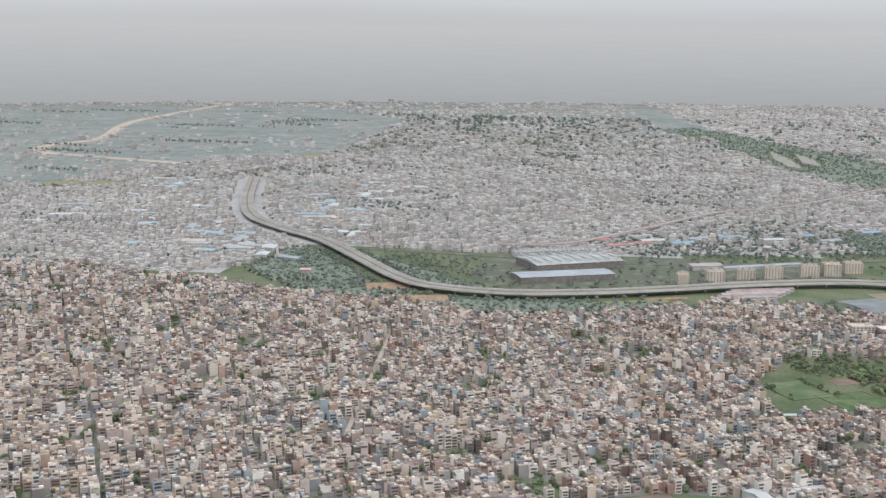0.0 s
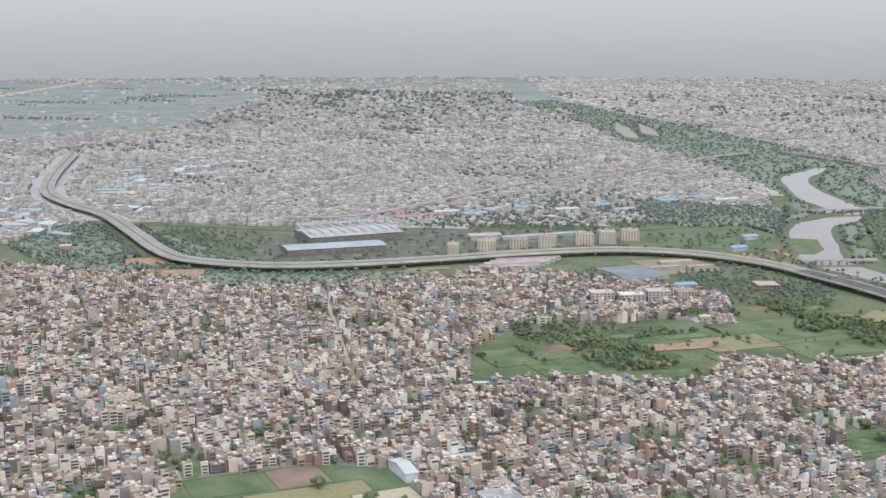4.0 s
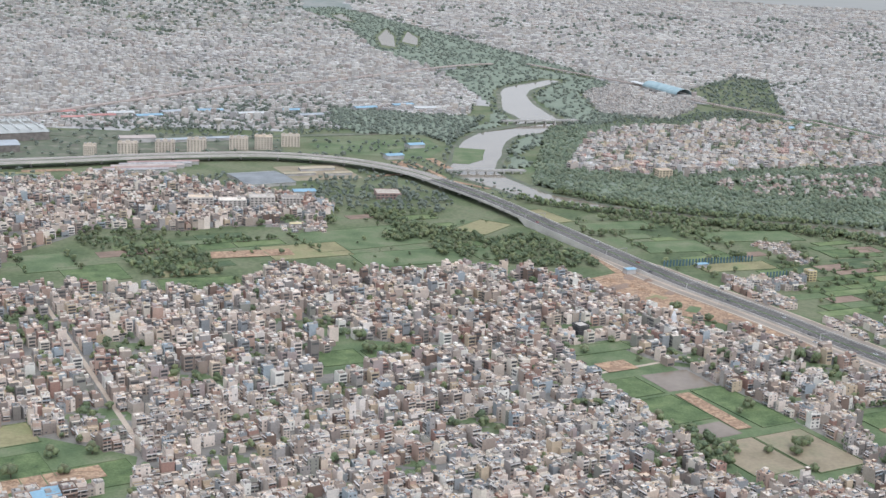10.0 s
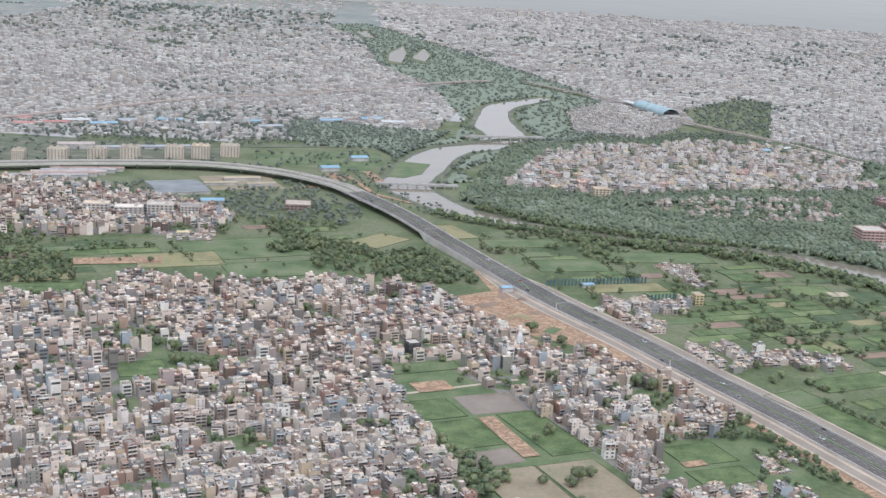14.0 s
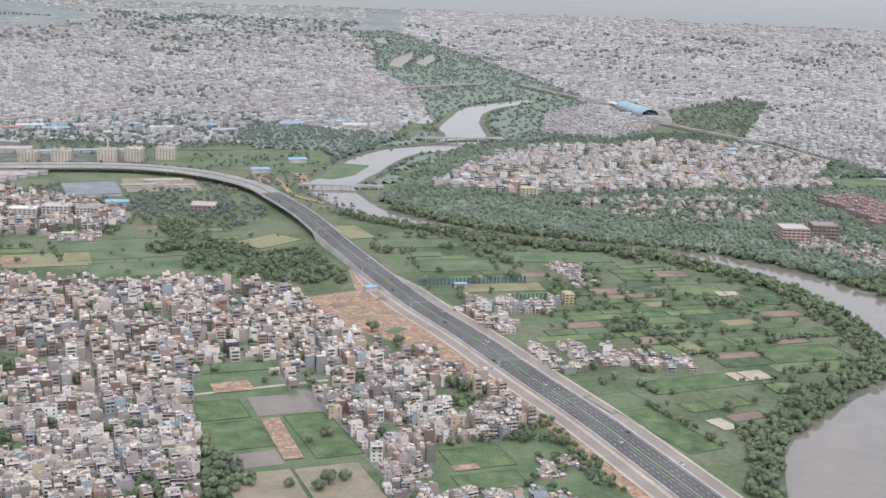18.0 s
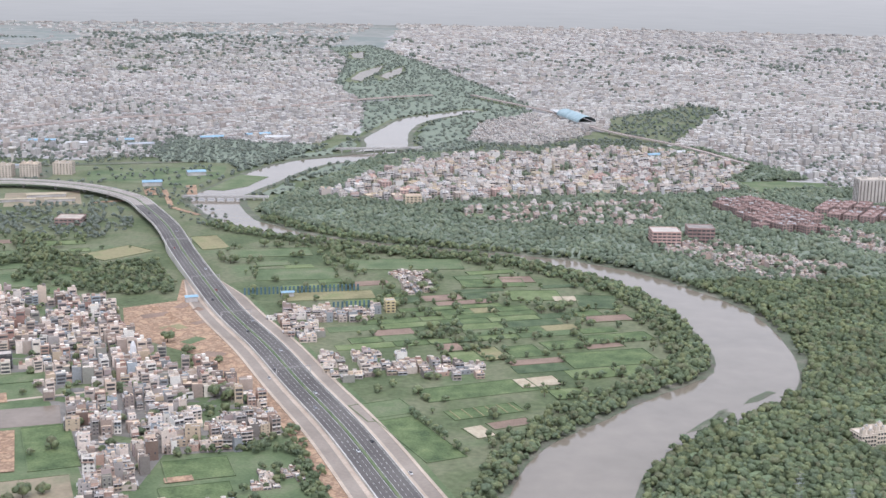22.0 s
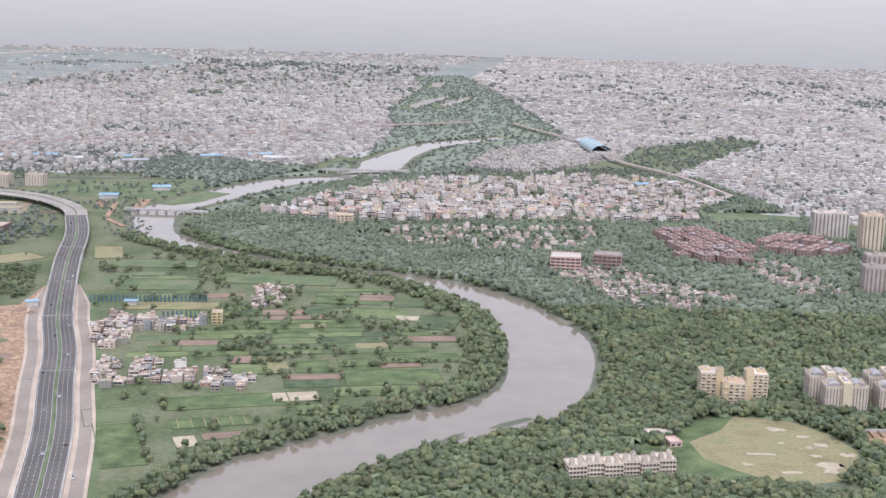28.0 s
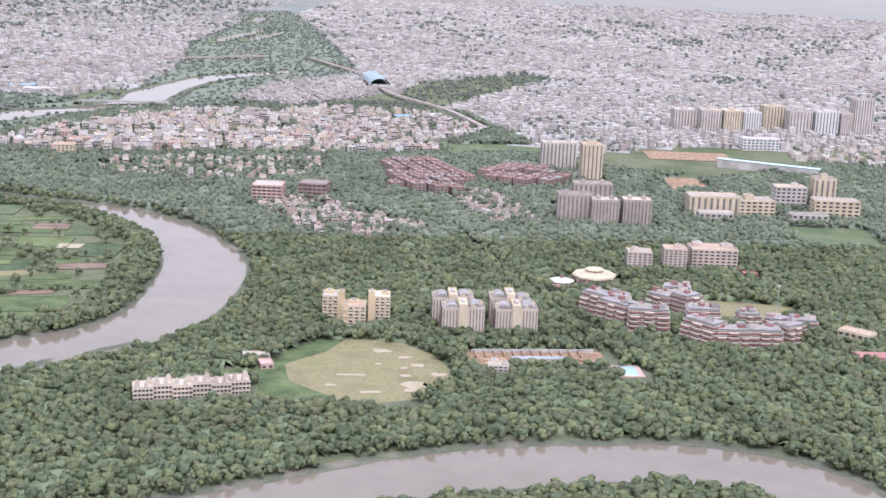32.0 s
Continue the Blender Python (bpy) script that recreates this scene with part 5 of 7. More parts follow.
def pylon(x, y, h):
    """A lattice mast for power lines: four leaning legs, rungs and three cross-arms."""
    ob = new("power_pylon", None)
    ob.matrix_world = at(x, y, 0, 20)
    tagged(ob, "grey steel lattice power pylon rising from trees", "pylon", "pylons")
    for sx in (-1, 1):
        for sy in (-1, 1):
            Shape().quad([(sx * 1.6 - 0.05, sy * 1.6, 0), (sx * 1.6 + 0.05, sy * 1.6, 0), (sx * 0.3 + 0.04, sy * 0.3, h), (sx * 0.3 - 0.04, sy * 0.3, h)]).make("leg", [M_STEEL], ob)
    for k in range(6):
        z, q = h * (k + 0.5) / 6, 1.6 - 1.3 * (k + 0.5) / 6
        Shape().box(-q, -q, z, q, -q + 0.06, z + 0.06).box(-q, q - 0.06, z, q, q, z + 0.06).make("rung", [M_STEEL], ob)
    for k in range(3):
        z = h * (0.72 + 0.12 * k)
        Shape().box(-2.4 + 0.4 * k, -0.06, z, 2.4 - 0.4 * k, 0.06, z + 0.1).make("cross_arm", [M_STEEL], ob)


pylon(295.0, 561.1, 14)
pylon(275.4, 566.4, 17)


# ---------------------------------------------------------------- sheds, depot, station, bridges
def shed(name, label, cx, cy, w, d, turn, h, roof, wall=None, rise=0.12, ribs=0, category="shed", group=""):
    """A long shed with a shallow gabled sheet roof."""
    keep_clear(rect(cx, cy, w + 2, d + 2, turn))
    ob = new(name, None)
    ob.matrix_world = at(cx, cy, 0, turn)
    tagged(ob, label, category, group)
    Shape().box(-w / 2, -d / 2, 0, w / 2, d / 2, h).make("wall", [wall or M_TRIM], ob)
    up, e = h + d * rise, 0.5
    s = Shape()
    s.quad([(-w / 2 - e, -d / 2 - e, h - 0.05), (w / 2 + e, -d / 2 - e, h - 0.05), (w / 2 + e, 0, up), (-w / 2 - e, 0, up)])
    s.quad([(-w / 2 - e, 0, up), (w / 2 + e, 0, up), (w / 2 + e, d / 2 + e, h - 0.05), (-w / 2 - e, d / 2 + e, h - 0.05)])
    s.quad([(-w / 2, -d / 2, h), (-w / 2, 0, up - 0.05), (-w / 2, d / 2, h), (-w / 2, 0, h)])
    s.quad([(w / 2, -d / 2, h), (w / 2, 0, up - 0.05), (w / 2, d / 2, h), (w / 2, 0, h)])
    r = s.make("roof", [roof], ob)
    for k in range(ribs):
        x = -w / 2 + (k + 0.5) * w / ribs
        Shape().box(x - 0.5, -d / 2, up - 0.3, x + 0.5, d / 2, up + 0.9).make("roof_vent", [M_PALEROOF], r)
    return ob


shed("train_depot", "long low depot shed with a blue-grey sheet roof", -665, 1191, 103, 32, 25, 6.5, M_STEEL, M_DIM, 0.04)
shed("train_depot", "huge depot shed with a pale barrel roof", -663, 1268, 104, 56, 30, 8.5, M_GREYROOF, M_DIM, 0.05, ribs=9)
shed("stabling_shed", "long pale shed with a row of roof vents", -690, 1335, 88, 16, 27, 6, M_GREYROOF, M_TRIM, 0.05, ribs=16)
shed("platform_shed", "long pale grey platform roof", -455, 1305, 99, 11, 28, 3, M_STEEL, None, 0.05)
shed("goods_shed", "brown-roofed goods shed beside the tracks", -518, 1284, 36, 18, 22, 5, M_BROWN, None, 0.08)
shed("blue_shed", "small workshop with a bright blue sheet roof", -322, 1053, 19, 12, 18, 4.5, M_BLUE, None, 0.1)
shed("blue_shed", "blue sheet-roofed site hut beside the expressway", -70, 836, 7.5, 5.5, 28, 3.6, M_BLUE, M_TRIM, 0.1)
shed("blue_shed", "blue sheet-roofed hut at the village", -14, 862, 8, 5, 20, 3, M_BLUE, None, 0.1)
shed("blue_shed", "house with a blue sheet roof at the fields", -362, 430, 14, 10, 30, 6, M_BLUE, M_TRIM, 0.1)
shed("white_shed", "white-roofed long shed beside the fields", -513, 553, 7, 25, 30, 5, M_PALEROOF, M_WHITE, 0.08)
shed("white_shed", "low white-roofed shed at the edge of town", -484, 577, 19, 6, 30, 3.5, M_PALEROOF, M_WHITE, 0.08)
shed("market_roof", "long narrow white roof beside trees", -480, 724, 36, 4, 12, 3, M_PALEROOF, None, 0.08)
shed("grey_yard_roof", "wide flat dark grey roof of a yard", -366, 1107, 46, 54, 28, 3, M_DARKROOF, M_CONC, 0.02)
for i_ in range(5):
    shed("works_shed", "row of low red-roofed works sheds", -480 + i_ * 5 - 6, 1122 + i_ * 11 - 2, 66, 8, 20, 3.2, (M_TERRACE, M_TERRA, M_BROWN)[i_ % 3], None, 0.12, group="works sheds")
for i_, (x, y, m_) in enumerate(((-615, 1405, M_REDROOF), (-590, 1425, M_REDROOF), (-575, 1450, M_PALEROOF), (-640, 1440, M_REDROOF), (-540, 1440, M_BLUE), (-520, 1480, M_STEEL), (-480, 1500, M_BLUE), (-430, 1490, M_PALEROOF),
                              (-390, 1530, M_BLUE), (-360, 1500, M_STEEL), (-300, 1580, M_BLUE), (-255, 1620, M_BLUE), (-225, 1600, M_PALEROOF), (-252, 1250, M_BLUE), (-232, 1320, M_BLUE), (225, 1560, M_BLUE), (255, 1590, M_PALEROOF))):
    shed("warehouse", "coloured sheet-roofed warehouse among trees", x, y, 30 if i_ < 13 else 18, 13, 20 + i_ * 3 % 17, 4, m_, None, 0.1, group="warehouses")
r_ = np.random.default_rng(77)
for i_ in range(84):
    x, y = r_.uniform(-1390, -930), r_.uniform(1230, 1960)
    if near_line(road_line, np.array([x]), np.array([y]))[0][0] < 45:
        continue
    shed("factory_shed", "sheet-roofed factory shed in a far works district", x, y, r_.uniform(18, 46), r_.uniform(10, 19), r_.choice([8, 12, -20, 95]), 4,
         [M_AQUA, M_PALEROOF, M_GREYROOF, M_BUFF, M_STEEL, M_PALEROOF, M_AQUA][i_ % 7], None, 0.07, group="factory sheds")
shed("yellow_shed", "small yard roof of yellow sheets among huts", -316, 936, 9, 6, 15, 2.6, M_YELLOW, None, 0.1)
keep_clear([(-342, 923), (-322, 949), (-295, 950), (-290, 922), (-326, 912)])
building("frame_building", "unfinished red and white frame building among trees", "building", -250, 1060, 10, 21, 20, 5.5, 2, M_TERRA, cols=6, side_cols=5, pane=0.7)
# dirt lot by the bend of the expressway
keep_clear(rect(-320, 1160, 70, 70, 25))
sheet("works_yard", rect(-320, 1158, 66, 70, 25), 0.14, M_MUD, "brown works yard with stored material", "ground")
for x, y, w_, d_ in ((-322, 1170, 34, 9), (-300, 1150, 26, 7), (-335, 1140, 30, 6)):
    shed("yard_shed", "low tan shed in a works yard", x, y, w_, d_, 25, 2.6, M_TAN, None, 0.06, group="yard sheds")


def station():
    ob = new("metro_station", None)
    a, b = Vector((106, 1908, 0)), Vector((142, 1811, 0))
    c, turn = (a + b) / 2, math.degrees(math.atan2(b.y - a.y, b.x - a.x))
    ob.matrix_world = at(c.x, c.y, 0, turn)
    tagged(ob, "raised railway station under a blue barrel roof", "station")
    keep_clear(rect(c.x, c.y, 110, 30, turn))
    Shape().box(-52, -11, 5, 52, 11, 8).make("platform", [M_CONC], ob)
    s, n, L, r = Shape(), 10, 50, 12.5
    for k in range(n):
        p0, p1 = math.pi * k / n, math.pi * (k + 1) / n
        s.quad([(-L, r * math.cos(p0), 8 + 8 * math.sin(p0)), (L, r * math.cos(p0), 8 + 8 * math.sin(p0)), (L, r * math.cos(p1), 8 + 8 * math.sin(p1)), (-L, r * math.cos(p1), 8 + 8 * math.sin(p1))])
    s.make("barrel_roof", [M_AQUA], ob)
    for i in range(10):
        Shape().box(-48 + i * 10.5, -2, 0, -46 + i * 10.5, 2, 5).make("pier", [M_CONC], ob)
    Shape().box(-105, -6, 7.5, -54, 6, 8.6).make("open_platform_roof", [M_PALEROOF], ob)


station()


def viaduct(name, label, pts, z, half, gap, material):
    line = spline(pts, 24)
    ob = tagged(new(name, None), label, "viaduct", kind="structure")
    ribbon("deck", line, half, -half, z - 1.2, z, material, ob)
    for s in (1, -1):
        ribbon("side_wall", line, s * half + (0.3 if s > 0 else 0), s * half - (0 if s > 0 else 0.3), z - 1.2, z + 0.5, M_BROWN, ob)
    for p in line[::gap]:
        Shape().box(p[0] - 1, p[1] - 1, 0, p[0] + 1, p[1] + 1, z - 1.2).make("pier", [M_CONC], ob)
    return line


rail_e = viaduct("railway_viaduct", "grey concrete metro viaduct", [(-60, 2180, 0), (20, 2060, 0), (82, 1970, 0), (124, 1859, 0), (172, 1755, 0), (259, 1639, 0), (330, 1500, 0)], 4.5, 2.6, 2, M_BROWN)
rail_w = viaduct("railway_viaduct", "grey concrete metro viaduct across the far city", [(-760, 1370, 0), (-676, 1392, 0), (-578, 1550, 0), (-484, 1715, 0), (-376, 1810, 0), (-199, 2071, 0), (-120, 2150, 0)], 5.5, 3.2, 2, M_BROWN)
for ln in (rail_e, rail_w):
    for p, q_ in zip(ln[:-1:2], ln[2::2]):
        keep_clear(rect((p[0] + q_[0]) / 2, (p[1] + q_[1]) / 2, math.hypot(*(q_ - p)[:2]), 16, math.degrees(math.atan2(q_[1] - p[1], q_[0] - p[0]))))
shed("red_pavilion", "small pavilion with a red sheet roof behind the flats", 462, 884, 9, 7, 14, 3, M_REDROOF, None, 0.15)
shed("red_hall", "long low hall with a red sheet roof in trees", 628, 800, 18, 9, 14, 4, M_REDROOF, M_PINK, 0.12)
keep_clear(rect(470, 870, 20, 10, 14))
shed("metro_roof", "very long pale blue station roof on the skyline of trees", 607, 1366, 92, 9, -16, 8, M_POOL, M_CONC, 0.06)
rail_track = spline([(-900, 1330, 0), (-560, 1300, 0), (-400, 1345, 0), (-250, 1410, 0), (-160, 1450, 0), (-90, 1527, 0), (20, 1620, 0), (90, 1760, 0)], 30)
tagged(ribbon("railway", rail_track, 7, -7, 0.0, 0.6, M_BANK), "brown ballast railway tracks", "railway", kind="structure")


def bridge(label, x, y, length, turn, z, width=5.0, spans=6):
    ob = new("bridge", None)
    ob.matrix_world = at(x, y, 0, turn)
    tagged(ob, label, "bridge")
    keep_clear(rect(x, y, length, width + 6, turn))
    Shape().box(-length / 2, -width / 2, z - 0.9, length / 2, width / 2, z, bottom=True).make("deck", [M_CONC], ob)
    for s in (-1, 1):
        Shape().box(-length / 2, s * width / 2 - 0.15, z, length / 2, s * width / 2 + 0.15, z + 0.8).make("railing", [M_TRIM], ob)
    for i in range(spans):
        u = -length / 2 + (i + 0.5) * length / spans
        Shape().box(u - 0.7, -width / 2 + 0.4, 0, u + 0.7, width / 2 - 0.4, z - 0.9).make("pier", [M_CONC], ob)


bridge("concrete railway bridge on piers over the river", -84, 1527, 100, 20, 4.5, 6, 8)
bridge("low concrete barrage bridge over the river", -160, 1190, 78, 11, 3.2, 5, 9)


def water_tower(x, y, h):
    ob = new("water_tower", None)
    ob.matrix_world = at(x, y)
    tagged(ob, "pale concrete water tower flaring to a wide bowl", "water tower")
    keep_clear(rect(x, y, 12, 12, 0))
    Shape().tube(0, 0, 0, h * 0.62, 1.6, 1.3, 10).make("shaft", [M_PALE], ob)
    Shape().tube(0, 0, h * 0.62, h * 0.92, 1.4, 5.0, 12).tube(0, 0, h * 0.92, h, 5.0, 4.6, 12).make("bowl", [M_PALE], ob)


water_tower(-446, 1356, 16)


def tank_tower(x, y):
    ob = new("water_tank_tower", None)
    ob.matrix_world = at(x, y, 0, 15)
    tagged(ob, "brownish old concrete water tank on thick columns", "water tower")
    keep_clear(rect(x, y, 14, 14, 15))
    for u in (-4, 0, 4):
        for w in (-4, 0, 4):
            Shape().box(u - 0.5, w - 0.5, 0, u + 0.5, w + 0.5, 10).make("column", [M_BROWN], ob)
    Shape().box(-5.2, -5.2, 10, 5.2, 5.2, 12.5).make("tank", [M_BROWN], ob)
    Shape().box(-5.6, -5.6, 12.5, 5.6, 5.6, 13).make("cover", [M_PINK], ob)


tank_tower(-921, 1122)


# temple spire in the town
def spire(x, y, h, m_):
    ob = new("temple_spire", None)
    ob.matrix_world = at(x, y)
    tagged(ob, "slender white temple spire among houses", "temple")
    keep_clear(rect(x, y, 6, 6, 0))
    Shape().box(-2.6, -2.6, 0, 2.6, 2.6, h * 0.35).make("base", [m_], ob)
    Shape().tube(0, 0, h * 0.35, h * 0.7, 2.0, 1.5, 10).tube(0, 0, h * 0.7, h * 0.93, 1.5, 0.5, 10).make("spire", [m_], ob)
    Shape().tube(0, 0, h * 0.93, h, 0.25, 0.08, 6).make("finial", [M_YELLOW], ob)


spire(-60, 712, 11, M_WHITE)
spire(-985, 1240, 16, M_PALE)


# teal noise barriers along the village
for x, y, w_, tn in ((-7, 872, 77, 21), (33, 840, 25, 24)):
    ob = new("noise_barrier", None)
    ob.matrix_world = at(x, y, 0, tn)
    tagged(ob, "row of dark teal upright barrier panels", "barrier")
    keep_clear(rect(x, y - 4, w_, 10, tn))
    k_ = int(w_ / 2.6)
    for i_ in range(k_):
        u = -w_ / 2 + (i_ + 0.5) * w_ / k_
        Shape().box(u - 0.6, -0.2, 0, u + 0.6, 0.2, 4.8).make("panel", [M_TEAL], ob)


# gantries and vehicles on the expressway
def on_road(y_, off):
    i = int(np.argmin(abs(road_line[:, 1] - y_) + (road_line[:, 0] < -260) * 1e4))
    n_ = normals(road_line)[i]
    return road_line[i, 0] + n_[0] * off, road_line[i, 1] + n_[1] * off, road_line[i, 2], math.degrees(math.atan2(n_[1], n_[0]))


for y_ in (980, 880, 800, 702):
    x, y, z, tn = on_road(y_, 0)
    ob = new("sign_gantry", None)
    ob.matrix_world = at(x, y, z, tn)
    tagged(ob, "grey steel gantry across the expressway", "gantry")
    for u in (-9.2, 9.2):
        Shape().box(u - 0.15, -0.15, 0, u + 0.15, 0.15, 4.4).make("post", [M_TRIM], ob)
    Shape().box(-9.3, -0.12, 4.15, 9.3, 0.12, 4.45, bottom=True).make("beam", [M_TERRACE], ob)


def car():
    ob = new("car", None)
    tagged(ob, "small car driving on the expressway", "car", "cars")
    Shape().box(-0.6, -1.45, 0.2, 0.6, 1.45, 0.65, bottom=True).make("body", [M_CAR], ob)
    Shape().box(-0.5, -0.8, 0.65, 0.5, 0.7, 1.05).make("cabin", [M_GLASS], ob)
    for u in (-0.55, 0.55):
        for w in (-0.9, 0.9):
            Shape().box(u - 0.09, w - 0.24, 0, u + 0.09, w + 0.24, 0.45).make("wheel", [M_TANK], ob)
    return ob


first = car()
for i_, (y_, off) in enumerate(((1020, 4), (960, -5), (905, 6), (860, 2.3), (842, -4.6), (790, 7), (772, -2.2), (735, 4.7), (705, -7), (668, 2.2), (655, -4.6), (610, 7), (598, -2.2), (1085, -4.6), (575, 12.5), (700, -13))):
    x, y, z, tn = on_road(y_, off)
    m_ = at(x, y, (z if abs(off) < 9 else 0.3) + 0.02, tn)
    if i_ == 0:
        first.matrix_world = m_
    else:
        copy_thing(first, m_)


# ---------------------------------------------------------------- houses
FLOOR = 2.15


def house_shape(rng, storeys, w=6.4, d=7.8):
    """A narrow house: main body, a set-back top floor, roof rooms and tanks, and the openings of its two street sides."""
    s = Shape()
    back = storeys > 1 and rng.random() < 0.55
    h = storeys * FLOOR + 0.7
    if back:
        cut = rng.uniform(0.3, 0.6) * d
        s.shell(-w / 2, -d / 2, 0, w / 2, -d / 2 + cut, h - FLOOR, m=0, roof=1)
        s.shell(-w / 2 + 0.02, -d / 2 + cut, 0, w / 2 - 0.02, d / 2, h, m=0, roof=1)
        my, room_y = d / 2 - 1.6, -d / 2 + cut
    else:
        s.shell(-w / 2, -d / 2, 0, w / 2, d / 2, h, m=0, roof=1)
        my, room_y = rng.choice([-1, 1]) * (d / 2 - 1.8), -d / 2
    top = h - 0.7
    mx = rng.choice([-1, 1]) * (w / 2 - 1.45)
    s.box(mx - 1.2, my - 1.4, top, mx + 1.2, my + 1.4, top + 1.95, 0, top=1)
    for _ in range(rng.integers(1, 4)):
        tx, ty, q = rng.uniform(-w / 2 + 0.7, w / 2 - 0.7), rng.uniform(room_y + 0.7, d / 2 - 0.7), rng.uniform(0.3, 0.5)
        s.box(tx - q, ty - q, top, tx + q, ty + q, top + 2 * q, 4)
    for _ in range(3):
        tx, ty, q = rng.uniform(-w / 2 + 1.0, w / 2 - 1.0), rng.uniform(room_y + 0.9, d / 2 - 0.9), rng.uniform(0.4, 0.8)
        s.box(tx - q, ty - 0.08, top, tx + q, ty + 0.08, top + rng.uniform(0.7, 1.3), rng.choice([0, 1, 3]))
    if rng.random() < 0.4:
        x0 = rng.uniform(-w / 2 + 0.3, 0)
        s.box(x0, room_y + 0.4, top, x0 + 2.2, room_y + 1.8, top + 1.4, 3)
    y = -d / 2
    for k in range(storeys - (1 if back else 0)):
        z = k * FLOOR
        if rng.random() < 0.6:
            # flat dark pane that paints the shade of a balcony recess
            s.quad([(-w / 2 + 0.5, y - 0.04, z + 0.5), (w / 2 - 0.5, y - 0.04, z + 0.5), (w / 2 - 0.5, y - 0.04, z + 1.85), (-w / 2 + 0.5, y - 0.04, z + 1.85)], 2)
            s.box(-w / 2, y - 0.9, z + 1.95, w / 2, y, z + 2.1, 3, bottom=True)
            s.box(-w / 2, y - 0.9, z + 0.0, w / 2, y - 0.78, z + 0.75, 0)
            s.box(-0.2, y - 0.88, z + 0.7, 0.15, y - 0.6, z + 1.95, 0)
        else:
            for x in (-w / 4, w / 4):
                ww = rng.choice([0.5, 0.75])
                s.quad([(x - ww, y - 0.04, z + 0.75), (x + ww, y - 0.04, z + 0.75), (x + ww, y - 0.04, z + 1.8), (x - ww, y - 0.04, z + 1.8)], 2)
                s.box(x - ww - 0.1, y - 0.35, z + 1.8, x + ww + 0.1, y, z + 1.9, 3)
        if rng.random() < 0.5:
            x = w / 2 + 0.04
            for yy in (-d / 4, d / 4):
                s.quad([(x, yy - 0.45, z + 0.8), (x, yy + 0.45, z + 0.8), (x, yy + 0.45, z + 1.75), (x, yy - 0.45, z + 1.75)], 2)
    return s.arrays()


HOUSE_MATS = [M_WALL, M_ROOF, M_GLASS, M_TRIM, M_TANK]
rng = np.random.default_rng(3)
HOUSES = [house_shape(rng, st, w_, d_) for st, w_, d_ in ((1, 6.4, 7.8), (2, 6.0, 7.4), (2, 6.8, 8), (3, 6.2, 7.6), (3, 5.6, 8), (3, 6.8, 7.2), (3, 6.0, 8), (4, 6, 7.6), (4, 6.6, 8), (4, 5.4, 7.8), (5, 5.8, 7.6), (2, 5.6, 8))]
HOUSES += [house_shape(rng, st, 6.3, 7.8) for st in (2, 3, 1, 4)]


def plots(poly, turn, pitch_x, pitch_y, lane, seed, fill=0.9):
    """House plots in rows of two back to back, with a lane between the rows."""
    rng = np.random.default_rng(seed)
    p = np.array(poly, float)
    c, s = math.cos(radians(turn)), math.sin(radians(turn))
    rot = np.array([[c, -s], [s, c]])
    q = p @ rot
    lo, hi = q.min(0), q.max(0)
    rows, y, k = [], lo[1], 0
    while y < hi[1]:
        rows.append(y)
        y += pitch_y + (lane if k % 2 else 0.4)
        k += 1
    xs = np.arange(lo[0], hi[0], pitch_x)
    gx, gy = np.meshgrid(xs, rows)
    cross = (np.floor(gx / (pitch_x * 9)) * 3.0)                   # a cross lane after every few plots
    gx = gx + np.mod(cross, pitch_x) + rng.normal(0, 0.45, gx.shape)
    gy = gy + rng.normal(0, 0.6, gx.shape)
    warp = 6 * np.sin(gx / 70.0) + 5 * np.sin(gy / 55.0 + gx / 120.0)
    pts = np.stack([gx + 0.6 * warp, gy + warp], -1).reshape(-1, 2) @ rot.T
    keep = inside(poly, pts[:, 0], pts[:, 1]) & (rng.random(len(pts)) < fill)
    return pts[keep]


def blotch(x, y, size, seed):
    """Smooth noise over the plan, about -1 to 1."""
    r = np.random.default_rng(seed)
    out = np.zeros(np.shape(x))
    for _ in range(7):
        a, ph, f = r.uniform(0, 6.28), r.uniform(0, 6.28), r.uniform(0.6, 1.7) / size * 6.28
        out += np.sin((x * math.cos(a) + y * math.sin(a)) * f + ph)
    return out / 3.5


for p in (FIELDS_W, HOLE_A, HOLE_B, BARE, rect(-457, 507, 22, 28, 28), rect(-513, 553, 14, 28, 30)):
    keep_clear(p)
town = plots(TOWN, 28, 4.9, 6.0, 2.3, 5, 0.87)
tx, ty = town.T
eye_line = 0.268 * (tx + 577) - 148                      # the flight line over the plan
seen = (ty - eye_line > 428) & (tx > -0.53 * (ty + 148) - 590)
seen &= is_free(tx, ty, 22)
strip = inside([(6, 579), (36, 589), (41, 604), (54, 621), (70, 600), (92, 540), (60, 520), (10, 520)], tx, ty)
gaps = strip | (blotch(tx, ty, 75, 2) > 0.8) | (blotch(tx, ty, 22, 6) > 0.9)
town_pts = town[seen & ~gaps]
tx, ty = town_pts.T
rng = np.random.default_rng(11)
N = len(tx)
tall = 0.5 + 0.5 * blotch(tx, ty, 160, 9)
pick = np.clip(rng.normal(4.0 + 2.0 * tall, 3.0, N).round(), 0, 11).astype(int)
swap = rng.random(N) < 0.25
pick[swap] = rng.integers(12, 16, swap.sum())
depth = ty - 0.28 * tx
order = np.argsort(depth + np.where((tx > -640) & (tx < 40), 0, 1e4))
near_ids = order[:150]
near_pts, near_pick = town_pts[near_ids], pick[near_ids]
rest = np.ones(N, bool)
rest[near_ids] = False
tx, ty, pick = tx[rest], ty[rest], pick[rest]
N = len(tx)
